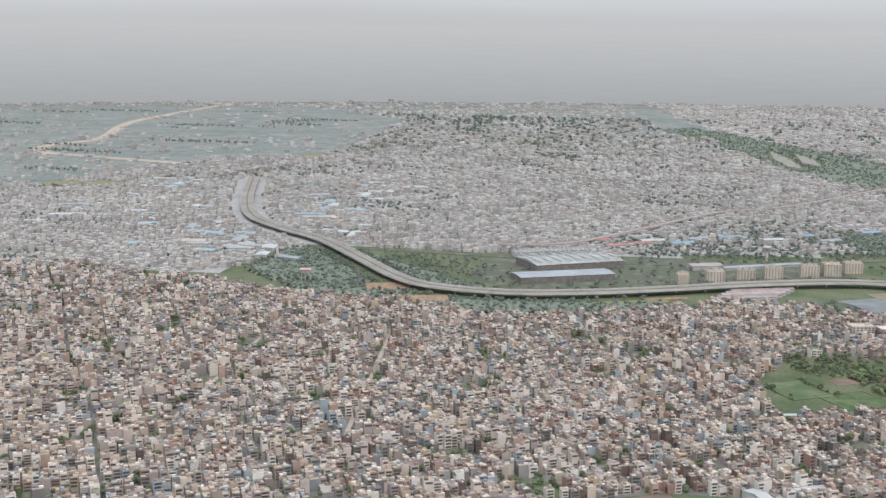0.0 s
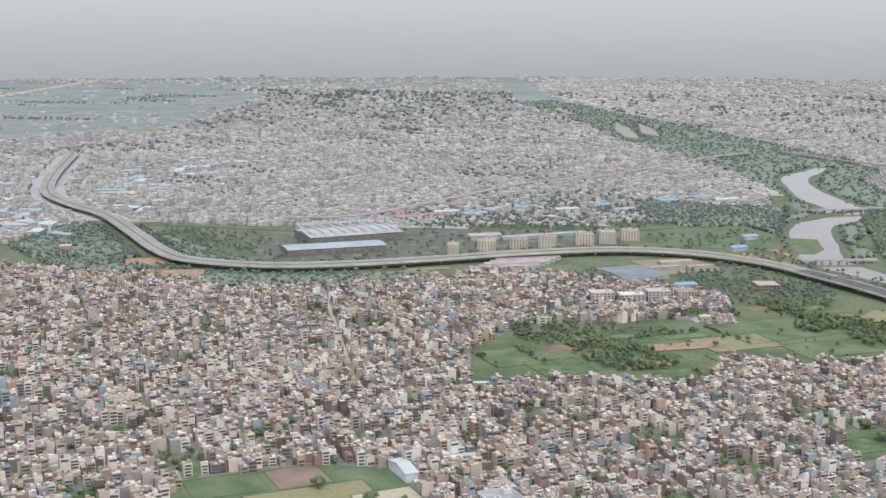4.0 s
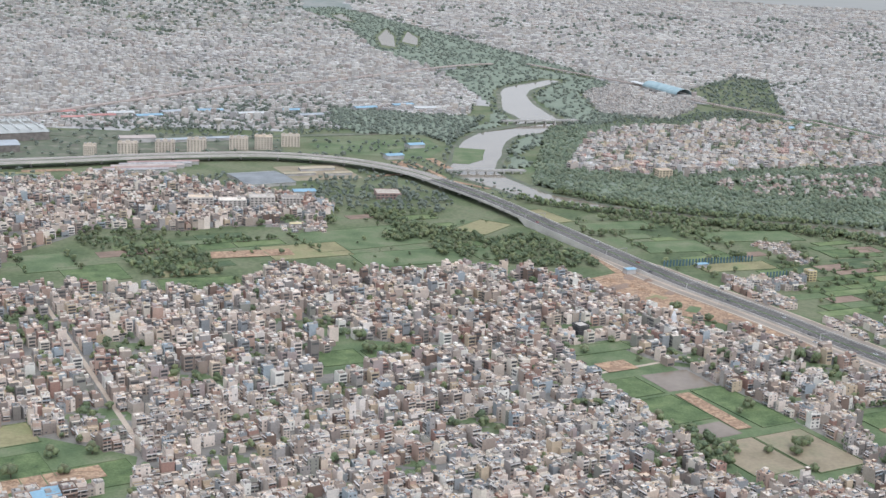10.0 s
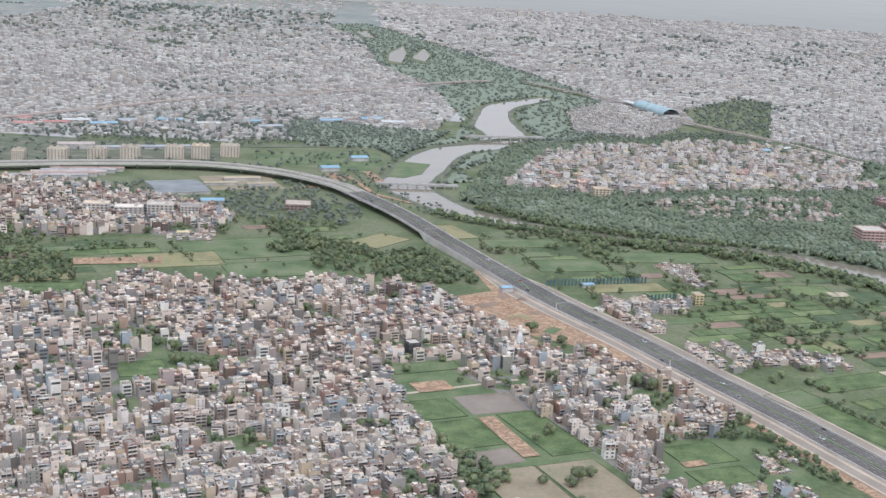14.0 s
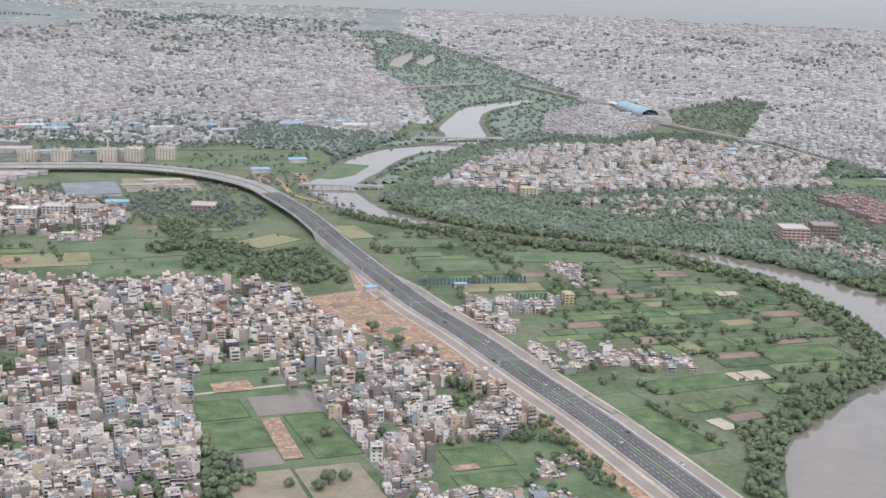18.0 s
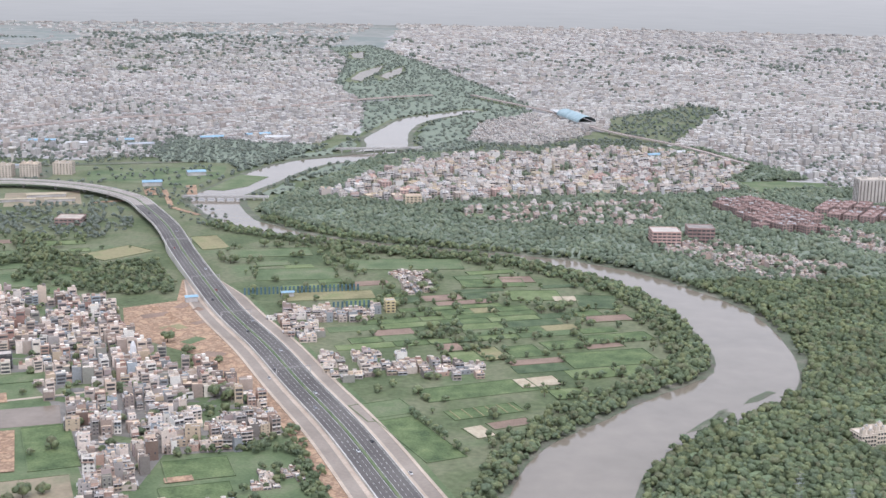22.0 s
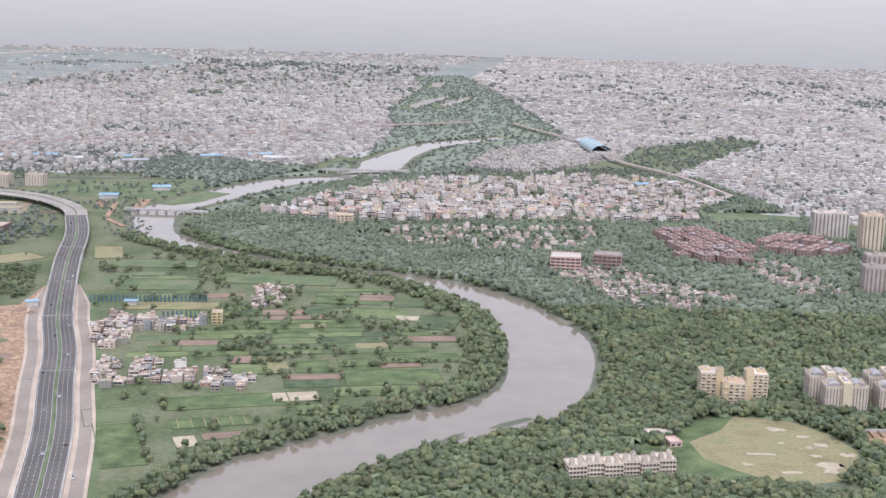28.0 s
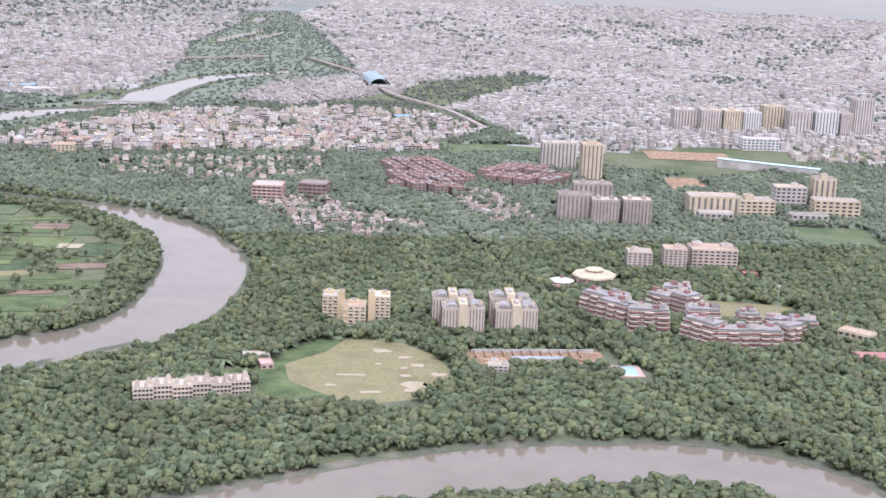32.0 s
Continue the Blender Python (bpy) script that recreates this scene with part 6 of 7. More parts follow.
def plain_house(rng, storeys, w=6.2, d=7.8):
    s, h = Shape(), storeys * FLOOR + 0.7
    s.shell(-w / 2, -d / 2, 0, w / 2, d / 2, h, m=0, roof=1)
    mx, my = rng.choice([-1, 1]) * (w / 2 - 1.45), rng.choice([-1, 1]) * (d / 2 - 1.8)
    s.box(mx - 1.2, my - 1.4, h - 0.7, mx + 1.2, my + 1.4, h + 1.3, 0)
    for k in range(storeys):
        if rng.random() < 0.7:
            z, u = k * FLOOR, rng.uniform(0.3, 0.9)
            s.quad([(-w / 2 + u, -d / 2 - 0.04, z + 0.5), (w / 2 - u, -d / 2 - 0.04, z + 0.5), (w / 2 - u, -d / 2 - 0.04, z + 1.8), (-w / 2 + u, -d / 2 - 0.04, z + 1.8)], 2)
    return s.arrays()


PLAIN = [plain_house(rng, st) for st in (1, 2, 2, 3, 3, 3, 3, 4, 4, 4, 5, 2, 2, 3, 1, 4)]
away = ty - 0.268 * (tx + 577) + 148 > 640
N2 = int(away.sum())
tagged(scatter("far_town_houses", PLAIN, pick[away], tx[away], ty[away], np.zeros(N2), radians(28) + rng.normal(0, 0.07, N2) + (rng.random(N2) < 0.3) * -math.pi / 2, rng.uniform(0.55, 0.86, N2),
               rng.uniform(0.56, 0.82, N2), rng.uniform(0.72, 1.0, N2), HOUSE_MATS), "crowded flat-roofed plaster houses in the far part of town", "houses", kind="stuff")
tx, ty, pick = tx[~away], ty[~away], pick[~away]
N = len(tx)
town_ob = scatter("town_houses", HOUSES, pick, tx, ty, np.zeros(N), radians(28) + rng.normal(0, 0.11, N) + (rng.random(N) < 0.35) * -math.pi / 2 + (rng.random(N) < 0.2) * math.pi,
                  rng.uniform(0.5, 0.9, N), rng.uniform(0.53, 0.87, N), rng.uniform(0.6, 0.96, N), HOUSE_MATS)
tagged(town_ob, "closely packed flat-roofed plaster houses of two to five storeys", "houses", kind="stuff")

# the far city
box5 = Shape().box(-0.5, -0.5, 0, 0.5, 0.5, 1, 0).arrays()
FAR_W = [(-2600, 1150), (-1500, 1125), (-1262, 1145), (-1175, 1165), (-1064, 1140), (-1010, 1190), (-1005, 1320), (-920, 1345), (-760, 1330), (-560, 1360), (-380, 1400), (-230, 1450), (-170, 1560), (-150, 1800), (-120, 1990), (-320, 2350), (-420, 2900),
         (-560, 3300), (-700, 4600), (-3000, 4600)]
FAR_E = [(60, 1990), (60, 1650), (160, 1800), (300, 1600), (420, 1360), (520, 1480), (760, 1560), (1100, 1400), (2000, 1800), (2600, 4600), (-620, 4600), (-400, 3200), (-250, 2850), (0, 2180)]


FAR_FIELDS = [(-2700, 3700), (-1662, 4010), (-1258, 3455), (-1220, 2498), (-1441, 2198), (-1583, 1753), (-2300, 1900)]
EAST_WOOD = [(-345, 1590), (-235, 1560), (-150, 1555), (-193, 1342), (-225, 1400), (-296, 1390), (-335, 1460)]
YARD = [(-760, 1310), (-640, 1325), (-562, 1342), (-376, 1332), (-364, 1263), (-552, 1185), (-700, 1120), (-760, 1180)]
MIXED = [(-660, 1420), (-476, 1633), (-367, 1684), (-300, 1480), (-320, 1385), (-391, 1337), (-467, 1330), (-583, 1340)]
NORTH_WOOD = [(-1000, 1163), (-1000, 1311), (-923, 1329), (-808, 1206), (-763, 1151), (-700, 1105), (-560, 1125), (-560, 1062), (-650, 1020), (-720, 1002), (-815, 1050), (-867, 1062), (-922, 1080)]
RAIL_GREEN = [(169, 1939), (287, 2143), (335, 2127), (258, 1690), (215, 1640), (169, 1800)]
CORRIDOR = [(-200, 1980), (-330, 2350), (-430, 2900), (-570, 3300), (-480, 3420), (-380, 3200), (-240, 2850), (10, 2180), (70, 1990), (70, 1760), (40, 1640), (-20, 1500), (-60, 1440), (-120, 1300),
            (-110, 1240), (-150, 1180), (-200, 1180), (-205, 1260), (-190, 1420), (-150, 1520), (-140, 1640), (-160, 1780)]


def far_city(name, poly, seed, label):
    rng = np.random.default_rng(seed)
    p = np.array(poly, float)
    xs, ys = [], []
    y = p[:, 1].min()
    grain = lambda y: 6.6 + np.maximum(0, y - 1500) * 0.0040
    while y < p[:, 1].max():
        step = grain(y)
        x = np.arange(-700 - 0.54 * y, 700 + 0.20 * y, step)
        xs.append(x + rng.normal(0, step * 0.25, len(x)))
        ys.append(np.full(len(x), y) + rng.normal(0, step * 0.25, len(x)))
        y += step
    x, y = np.concatenate(xs), np.concatenate(ys)
    keep = inside(poly, x, y) & ~inside(CORRIDOR, x, y)
    x, y = x[keep], y[keep]
    step = grain(y)
    green = blotch(x, y, 330, seed + 1) + 0.5 * blotch(x, y, 90, seed + 2)
    keep = (rng.random(len(x)) < np.where(green > 0.65, 0.3, 0.86) * np.where(inside(MIXED, x, y), 0.45, 1.0) * (np.clip(1.25 - (y - 2100) / 1500, 0.3, 1) if x.mean() < -400 else 1))
    keep &= ~inside(YARD, x, y) & ~inside(EAST_WOOD, x, y) & ~inside(RAIL_GREEN, x, y) & ~(inside(FAR_FIELDS, x, y) & (rng.random(len(x)) > 0.08))
    keep &= is_free(x, y, 26, 12)
    woods = (~keep) & (rng.random(len(x)) < np.where(green > 0.65, 0.62, 0.34)) & is_free(x, y, 22, 4) & ~inside(FAR_FIELDS, x, y)
    trees = np.stack([x[woods], y[woods], step[woods]], 1)
    x, y, step = x[keep], y[keep], step[keep]
    n = len(x)
    turn = 0.4 * np.sin(x / 400) + 0.5 * np.sin(y / 500) + rng.normal(0, 0.08, n)
    h = np.clip(rng.gamma(4.5, 0.95, n), 2.0, 10) * (0.85 + 0.3 * (blotch(x, y, 300, seed + 5) > 0.3))
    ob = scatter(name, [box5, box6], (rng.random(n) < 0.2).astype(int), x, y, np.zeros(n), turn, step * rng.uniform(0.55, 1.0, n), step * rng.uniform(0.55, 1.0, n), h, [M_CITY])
    tagged(ob, label, "houses", kind="stuff")
    return trees, n


box6 = Shape().box(-0.5, -0.5, 0, 0.5, 0.5, 0.8, 0).box(-0.4, -0.4, 0.8, 0.1, 0.1, 1.1, 0).arrays()


def paved(name, poly, z, cell, label):
    """Ground laid in square cells over a region."""
    p = np.array(poly)
    gx, gy = np.meshgrid(np.arange(p[:, 0].min(), p[:, 0].max(), cell), np.arange(p[:, 1].min(), p[:, 1].max(), cell))
    gx, gy = gx.ravel(), gy.ravel()
    k = inside(poly, gx, gy) & ~inside(FAR_FIELDS, gx, gy) & ~((gy > 2500) & (gx < -500))
    gx, gy = gx[k], gy[k]
    c = np.array([(-0.5, -0.5), (0.5, -0.5), (0.5, 0.5), (-0.5, 0.5)]) * cell
    v = np.stack([gx[:, None] + c[:, 0], gy[:, None] + c[:, 1], np.full((len(gx), 4), z)], -1).reshape(-1, 3)
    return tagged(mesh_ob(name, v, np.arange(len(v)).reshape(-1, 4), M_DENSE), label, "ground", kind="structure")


paved("western_city_ground", FAR_W, 0.2, 40, "grey dusty ground of the far city, paled for haze")
paved("eastern_city_ground", FAR_E, 0.24, 40, "grey dusty ground of the city beyond the river, paled for haze")
sheet("railway_yard", YARD, 0.11, M_BANK, "dull brown railway yard with weeds between tracks", "railway yard")
sheet("rail_side_ground", RAIL_GREEN, 0.3, M_GROUND, "green waste ground beside the viaduct")
sheet("green_plots", [(-345, 1317), (-220, 1384), (-202, 1316), (-221, 1240), (-279, 1262), (-323, 1261)], 0.16, M_GRASS, "green plots between the railway and the river")
sheet("river_bed", CORRIDOR, 0.09, M_GROUND, "green river bed with scrub")
SETTLE_N = [(-2, 1830), (60, 1960), (100, 1940), (130, 1860), (150, 1760), (130, 1700), (86, 1616), (3, 1641)]
far_trees_w, n_w = far_city("western_city", FAR_W, 21, "endless pale low houses of the far city")
far_trees_e, n_e = far_city("eastern_city", FAR_E, 31, "dense pale low houses beyond the river")

# colonies on the far bank, among trees
ROWS_A = [(225, 1049), (261, 1098), (363, 1021), (332, 973), (289, 975)]
ROWS_B = [(354, 1136), (378, 1183), (439, 1060), (403, 1046)]
COLONY_B = [(43, 1165), (110, 1215), (225, 1262), (243, 1180), (184, 1125), (73, 1130)]
COLONY_C = [(265, 1306), (286, 1552), (330, 1480), (300, 1400), (310, 1340)]
HOMES_E = [(637, 1501), (731, 1525), (718, 1431), (632, 1426)]
CAMP = [(44, 573), (65, 587), (79, 564), (57, 546)]
EDGE_HOMES = [(-478, 428), (-450, 436), (-430, 420), (-384, 436), (-371, 434), (-350, 452), (-338, 440), (-338, 405), (-480, 400)]


def settlement(name, poly, turn, px, py, lane, seed, fill, picks, sx, label, white=False, open_ground=True, tint=None):
    p = plots(poly, turn, px, py, lane, seed, fill)
    p = p[is_free(*p.T, 19.5)] if open_ground else p
    r = np.random.default_rng(seed)
    n = len(p)
    ob = scatter(name, PLAIN if name == "bank_houses" else HOUSES, r.choice(picks, n), p[:, 0], p[:, 1], np.zeros(n), radians(turn) + r.normal(0, 0.06, n) + (r.random(n) < 0.3) * -math.pi / 2, sx * r.uniform(0.85, 1.15, n),
                 sx * r.uniform(0.85, 1.15, n), min(1, sx) * r.uniform(0.8, 1.12, n), [tint or (M_WALL_WHITE if white else M_WALL)] + HOUSE_MATS[1:])
    return tagged(ob, label, "houses", kind="stuff")


settlement("colony_flats", COLONY, 25, 8.0, 9.0, 3.6, 8, 0.54, [3, 4, 6, 7, 8, 9], 1.02, "white and cream four-storey flats among trees", True)
settlement("row_houses", ROWS_A, 22, 6.4, 8.0, 6.5, 9, 0.74, [0, 1, 2, 11], 0.8, "rows of small pink and white houses between trees", tint=M_WALL_PINK)
settlement("row_houses", ROWS_B, -40, 6.4, 8.0, 6.0, 10, 0.7, [0, 1, 2, 11], 0.8, "rows of small white houses between trees", tint=M_WALL_PINK)
settlement("low_flats", COLONY_B, 20, 8.0, 11, 8.0, 11, 0.5, [1, 2, 3, 4], 0.88, "pinkish three-storey flats half hidden by trees", tint=M_WALL_PINK)
settlement("low_flats", COLONY_C, 20, 9.5, 12, 6.0, 12, 0.7, [3, 4, 5, 6], 1.15, "pale three-storey flats beside the railway", True)
settlement("park_houses", HOMES_E, 10, 11, 11, 9.0, 13, 0.7, [2, 3, 11], 1.15, "white houses in a leafy estate", True)
settlement("village_houses", VILLAGE_A, 20, 5.8, 7.2, 2.6, 14, 0.72, [0, 0, 0, 1, 1, 2, 3], 0.8, "grey and white plaster village houses by the expressway")
settlement("village_houses", VILLAGE_B, 22, 5.8, 7.2, 2.6, 15, 0.66, [0, 0, 0, 0, 1, 1], 0.8, "low grey and pink village houses among fields")
settlement("hamlet_houses", VILLAGE_C, 30, 5.6, 7, 2.5, 16, 0.75, [0, 0, 0, 1], 0.7, "small low brick hamlet houses among fields")
settlement("edge_houses", EDGE_HOMES, 30, 6.2, 7.6, 2.6, 19, 0.8, [1, 2, 3, 4, 7], 0.88, "flat-roofed plaster houses beyond the fields", open_ground=False)
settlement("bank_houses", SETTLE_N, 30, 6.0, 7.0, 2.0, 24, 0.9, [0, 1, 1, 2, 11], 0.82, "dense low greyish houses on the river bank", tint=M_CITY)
settlement("hut_yard", [(-342, 923), (-322, 949), (-295, 950), (-290, 922), (-326, 912)], 20, 5.0, 6.0, 1.6, 25, 0.6, [0, 0, 1], 0.6, "low huts and stores round a small yard", open_ground=False)
settlement("road_side_houses", [(-575, 1058), (-500, 1112), (-430, 1100), (-400, 1078), (-440, 1080), (-500, 1054)], 24, 6.4, 8.0, 3.0, 26, 0.6, [1, 2, 3, 11], 0.85, "flat-roofed plaster houses below the expressway")
settlement("scrap_sheds", CAMP, 28, 4.0, 4.0, 1.0, 18, 0.9, [0], 0.5, "low patched huts of a scrap yard")


# ---------------------------------------------------------------- trees
def crown_shape(rng, lobes, segs, leaves, tall=1.0, trunk=True):
    """A crown about 1 across: a leading dome with smaller uneven domes round it, each knocked out of round, with loose leaf clumps over them."""
    s = Shape()
    mids = []
    first_a = rng.uniform(0, 6.28)
    for k in range(lobes):
        a = first_a + 6.28 * k / max(1, lobes - 1) + rng.uniform(-0.5, 0.5)
        q = 0.0 if k == 0 else rng.uniform(0.2, 0.33)
        r = 0.46 if lobes == 1 else rng.uniform(0.3, 0.36) if k == 0 else rng.uniform(0.19, 0.28)
        x, y, z = q * math.cos(a), q * math.sin(a), (rng.uniform(0.52, 0.66) if k == 0 else rng.uniform(0.34, 0.6)) * tall
        mids.append((x, y, z, r))
        n0 = len(s.v)
        rings = ((-0.6, 0.8), (0.05, 1.0), (0.62, 0.72))
        for lift, wide in rings:
            for i in range(segs):
                t = 6.283 * i / segs + lift
                j = rng.uniform(0.72, 1.24)
                s.v.append((x + r * wide * j * math.cos(t), y + r * wide * j * math.sin(t), z + r * lift * rng.uniform(0.8, 1.2)))
        s.v.append((x + r * rng.uniform(-0.2, 0.2), y + r * rng.uniform(-0.2, 0.2), z + r * rng.uniform(0.85, 1.05)))
        cap = len(s.v) - 1
        for ring in range(2):
            for i in range(segs):
                j = (i + 1) % segs
                s.q.append((n0 + ring * segs + i, n0 + ring * segs + j, n0 + (ring + 1) * segs + j, n0 + (ring + 1) * segs + i))
                s.m.append(0)
        for i in range(0, segs, 2):
            s.q.append((n0 + 2 * segs + i, n0 + 2 * segs + (i + 1) % segs, n0 + 2 * segs + (i + 2) % segs, cap))
            s.m.append(0)
    for k in range(leaves):
        x, y, z, r = mids[k % len(mids)]
        d = rng.normal(0, 1, 3)
        d[2] = abs(d[2])
        d /= np.linalg.norm(d)
        c = np.array([x, y, z]) + d * r * rng.uniform(0.95, 1.15)
        nrm = d + np.array([0, 0, 0.6]) + rng.normal(0, 0.3, 3)
        nrm /= np.linalg.norm(nrm)
        u = np.cross(nrm, rng.normal(0, 1, 3))
        u /= np.linalg.norm(u)
        w = np.cross(nrm, u)
        a = rng.uniform(0.05, 0.10)
        s.quad([c + a * (u * math.cos(t) + w * math.sin(t)) * rng.uniform(0.7, 1.2) for t in (0, 1.57, 3.14, 4.71)], 0)
    if trunk:
        s.box(-0.035, -0.035, 0, 0.035, 0.035, 0.45, 1)
    return s.arrays()


rng = np.random.default_rng(17)
TREES = [crown_shape(rng, 3, 6, 8, tall=1.1) for _ in range(3)] + [crown_shape(rng, 4, 6, 8) for _ in range(3)] + [crown_shape(rng, 3, 6, 6, tall=1.3) for _ in range(2)]
WOOD_TREES = [crown_shape(rng, 3, 4, 6, tall=1.1, trunk=False) for _ in range(4)] + [crown_shape(rng, 4, 4, 6, trunk=False) for _ in range(5)] + [crown_shape(rng, 5, 4, 6, tall=1.15, trunk=False) for _ in range(2)]
MID_TREES = [crown_shape(rng, 2, 4, 3, trunk=False) for _ in range(3)] + [crown_shape(rng, 3, 4, 2, trunk=False) for _ in range(3)]
FAR_TREES = [crown_shape(rng, 1, 4, 2, trunk=False) for _ in range(4)]


def grow(name, x, y, size, shapes, label, seed, leaf=M_LEAF):
    rng = np.random.default_rng(seed)
    n = len(x)
    ob = scatter(name, shapes, rng.integers(0, len(shapes), n), x, y, np.zeros(n), rng.uniform(0, 6.28, n), size * rng.uniform(0.85, 1.15, n), size * rng.uniform(0.85, 1.15, n),
                 size * rng.uniform(0.75, 1.05, n), [leaf, M_BARK])
    ob.data.polygons.foreach_set("use_smooth", np.ones(len(ob.data.polygons), bool))
    return tagged(ob, label, "trees", kind="stuff")


def jitter(poly, step, seed):
    rng = np.random.default_rng(seed)
    p = np.array(poly)
    gx, gy = np.meshgrid(np.arange(p[:, 0].min(), p[:, 0].max(), step), np.arange(p[:, 1].min(), p[:, 1].max(), step))
    x, y = gx.ravel() + rng.uniform(-0.45, 0.45, gx.size) * step, gy.ravel() + rng.uniform(-0.45, 0.45, gx.size) * step
    k = inside(poly, x, y)
    return x[k], y[k]




# ---------------------------------------------------------------- houses nearest the flight line, each a thing of its own
def house_thing(rng, storeys, w=6.4, d=7.8):
    ob = new("house", None)
    h = storeys * FLOOR
    Shape().shell(-w / 2, -d / 2, 0, w / 2, d / 2, h + 0.7, 0.18, 0.7, 0, 0).make("wall", [M_WALL_OB], ob)
    Shape().box(-w / 2 + 0.19, -d / 2 + 0.19, h - 0.05, w / 2 - 0.19, d / 2 - 0.19, h + 0.06).make("roof", [M_ROOF_OB], ob)
    mx, my = rng.choice([-1, 1]) * (w / 2 - 1.45), rng.choice([-1, 1]) * (d / 2 - 1.8)
    room = Shape().box(mx - 1.2, my - 1.5, h + 0.05, mx + 1.2, my + 1.5, h + 2.2).make("stair_room", [M_WALL_OB], ob)
    Shape().box(mx - 1.4, my - 1.7, h + 2.2, mx + 1.4, my + 1.7, h + 2.32, bottom=True).make("slab", [M_TRIM], room)
    tx_, ty_ = rng.uniform(-w / 2 + 0.9, w / 2 - 0.9), -np.sign(my) * (d / 2 - 1.1)
    Shape().tube(tx_, ty_, h + 0.05, h + 1.0, 0.5, 0.5, 8).tube(tx_, ty_, h + 1.0, h + 1.2, 0.5, 0.2, 8).make("water_tank", [M_TANK], ob)
    for k in range(storeys):
        z = k * FLOOR
        for side in (-1, 1):
            y = side * d / 2
            for x in (-w / 4, w / 4):
                if rng.random() < 0.8:
                    ww = rng.choice([0.5, 0.75])
                    Shape().box(x - ww, min(y, y + side * 0.06), z + 0.75, x + ww, max(y, y + side * 0.06), z + 1.75).make("window", [M_GLASS], ob)
        if k and rng.random() < 0.75:
            b = Shape().box(-w / 2, -d / 2 - 0.95, z - 0.1, w / 2, -d / 2, z + 0.06, bottom=True)
            b.box(-w / 2, -d / 2 - 0.95, z + 0.06, w / 2, -d / 2 - 0.83, z + 0.75)
            b.make("balcony", [M_TRIM if rng.random() < 0.5 else M_WALL_OB], ob)
    Shape().box(-0.5, -d / 2 - 0.06, 0, 0.5, -d / 2, 1.7).make("door", [M_BROWN], ob)
    return ob


rng = np.random.default_rng(23)
words = {1: "single-storey plaster house with a flat roof", 2: "two-storey plaster house with a roof room", 3: "three-storey plaster house with balconies", 4: "four-storey plaster house with balconies",
         5: "five-storey narrow plaster house with a water tank"}
kinds = []
for k, (st, w_, d_) in enumerate(((1, 6.4, 7.8), (2, 6.0, 8.0), (2, 7.0, 7.4), (3, 6.2, 7.6), (3, 5.6, 8.0), (3, 7.2, 8.2), (4, 6.0, 7.8), (4, 6.8, 7.0), (5, 5.8, 7.6), (2, 6.6, 8.2))):
    kinds.append(tagged(house_thing(rng, st, w_ * 0.74, d_ * 0.74), words[st], "house", "town houses"))
by_pick = {0: 0, 1: 1, 2: 2, 3: 3, 4: 4, 5: 5, 6: 3, 7: 6, 8: 7, 9: 6, 10: 8, 11: 9}
used = set()
for (x, y), pk in zip(near_pts, near_pick):
    k = by_pick.get(int(pk), int(pk) % 9)
    m_ = at(x, y, 0, 28 + rng.normal(0, 3) + 180 * rng.integers(0, 2))
    if k not in used:
        used.add(k)
        kinds[k].matrix_world = m_
    else:
        copy_thing(kinds[k], m_)
for k, ob in enumerate(kinds):
    if k not in used:
        ob.matrix_world = at(-330 + 9 * k, 372, 0, 28)


# ---------------------------------------------------------------- woods, hedges and single trees
def limit_view(x, y):
    return (x > -0.54 * (y + 148) - 620) & (x < 0.20 * y + 560)


def understorey(name, poly, cell, height, label, seed, bank=4.0, skip=(), leaf=M_SHRUB):
    """A low uneven roof of shrubs and lower branches over a wood, coming down to the ground at its edges; added to
    lighten the dark gaps between crowns.
    """
    p = np.array(poly)
    xs, ys = np.arange(p[:, 0].min(), p[:, 0].max() + cell, cell), np.arange(p[:, 1].min(), p[:, 1].max() + cell, cell)
    gx, gy = np.meshgrid(xs, ys)
    r = np.random.default_rng(seed)
    gx, gy = gx + r.uniform(-0.3, 0.3, gx.shape) * cell, gy + r.uniform(-0.3, 0.3, gx.shape) * cell
    ok = inside(poly, gx, gy) & is_free(gx, gy, 22, bank) & (gx < 560 + 0.155 * (gy - 160))
    for q in skip:
        ok &= ~inside(q, gx, gy)
    deep = ok.copy()
    for a, b in ((1, 0), (-1, 0), (0, 1), (0, -1)):
        deep &= np.roll(np.roll(ok, a, 0), b, 1)
    z = np.where(deep, height * r.uniform(0.62, 1.2, gx.shape), 0.12)
    face = ok[:-1, :-1] & ok[1:, :-1] & ok[:-1, 1:] & ok[1:, 1:]
    idx = np.arange(gx.size).reshape(gx.shape)
    q = np.stack([idx[:-1, :-1][face], idx[:-1, 1:][face], idx[1:, 1:][face], idx[1:, :-1][face]], 1)
    used_, inv = np.unique(q, return_inverse=True)
    ob = mesh_ob(name, np.stack([gx, gy, z], -1).reshape(-1, 3)[used_], inv.reshape(-1, 4), leaf)
    ob.data.polygons.foreach_set("use_smooth", np.ones(len(ob.data.polygons), bool))
    return tagged(ob, label, "shrubs", kind="stuff")


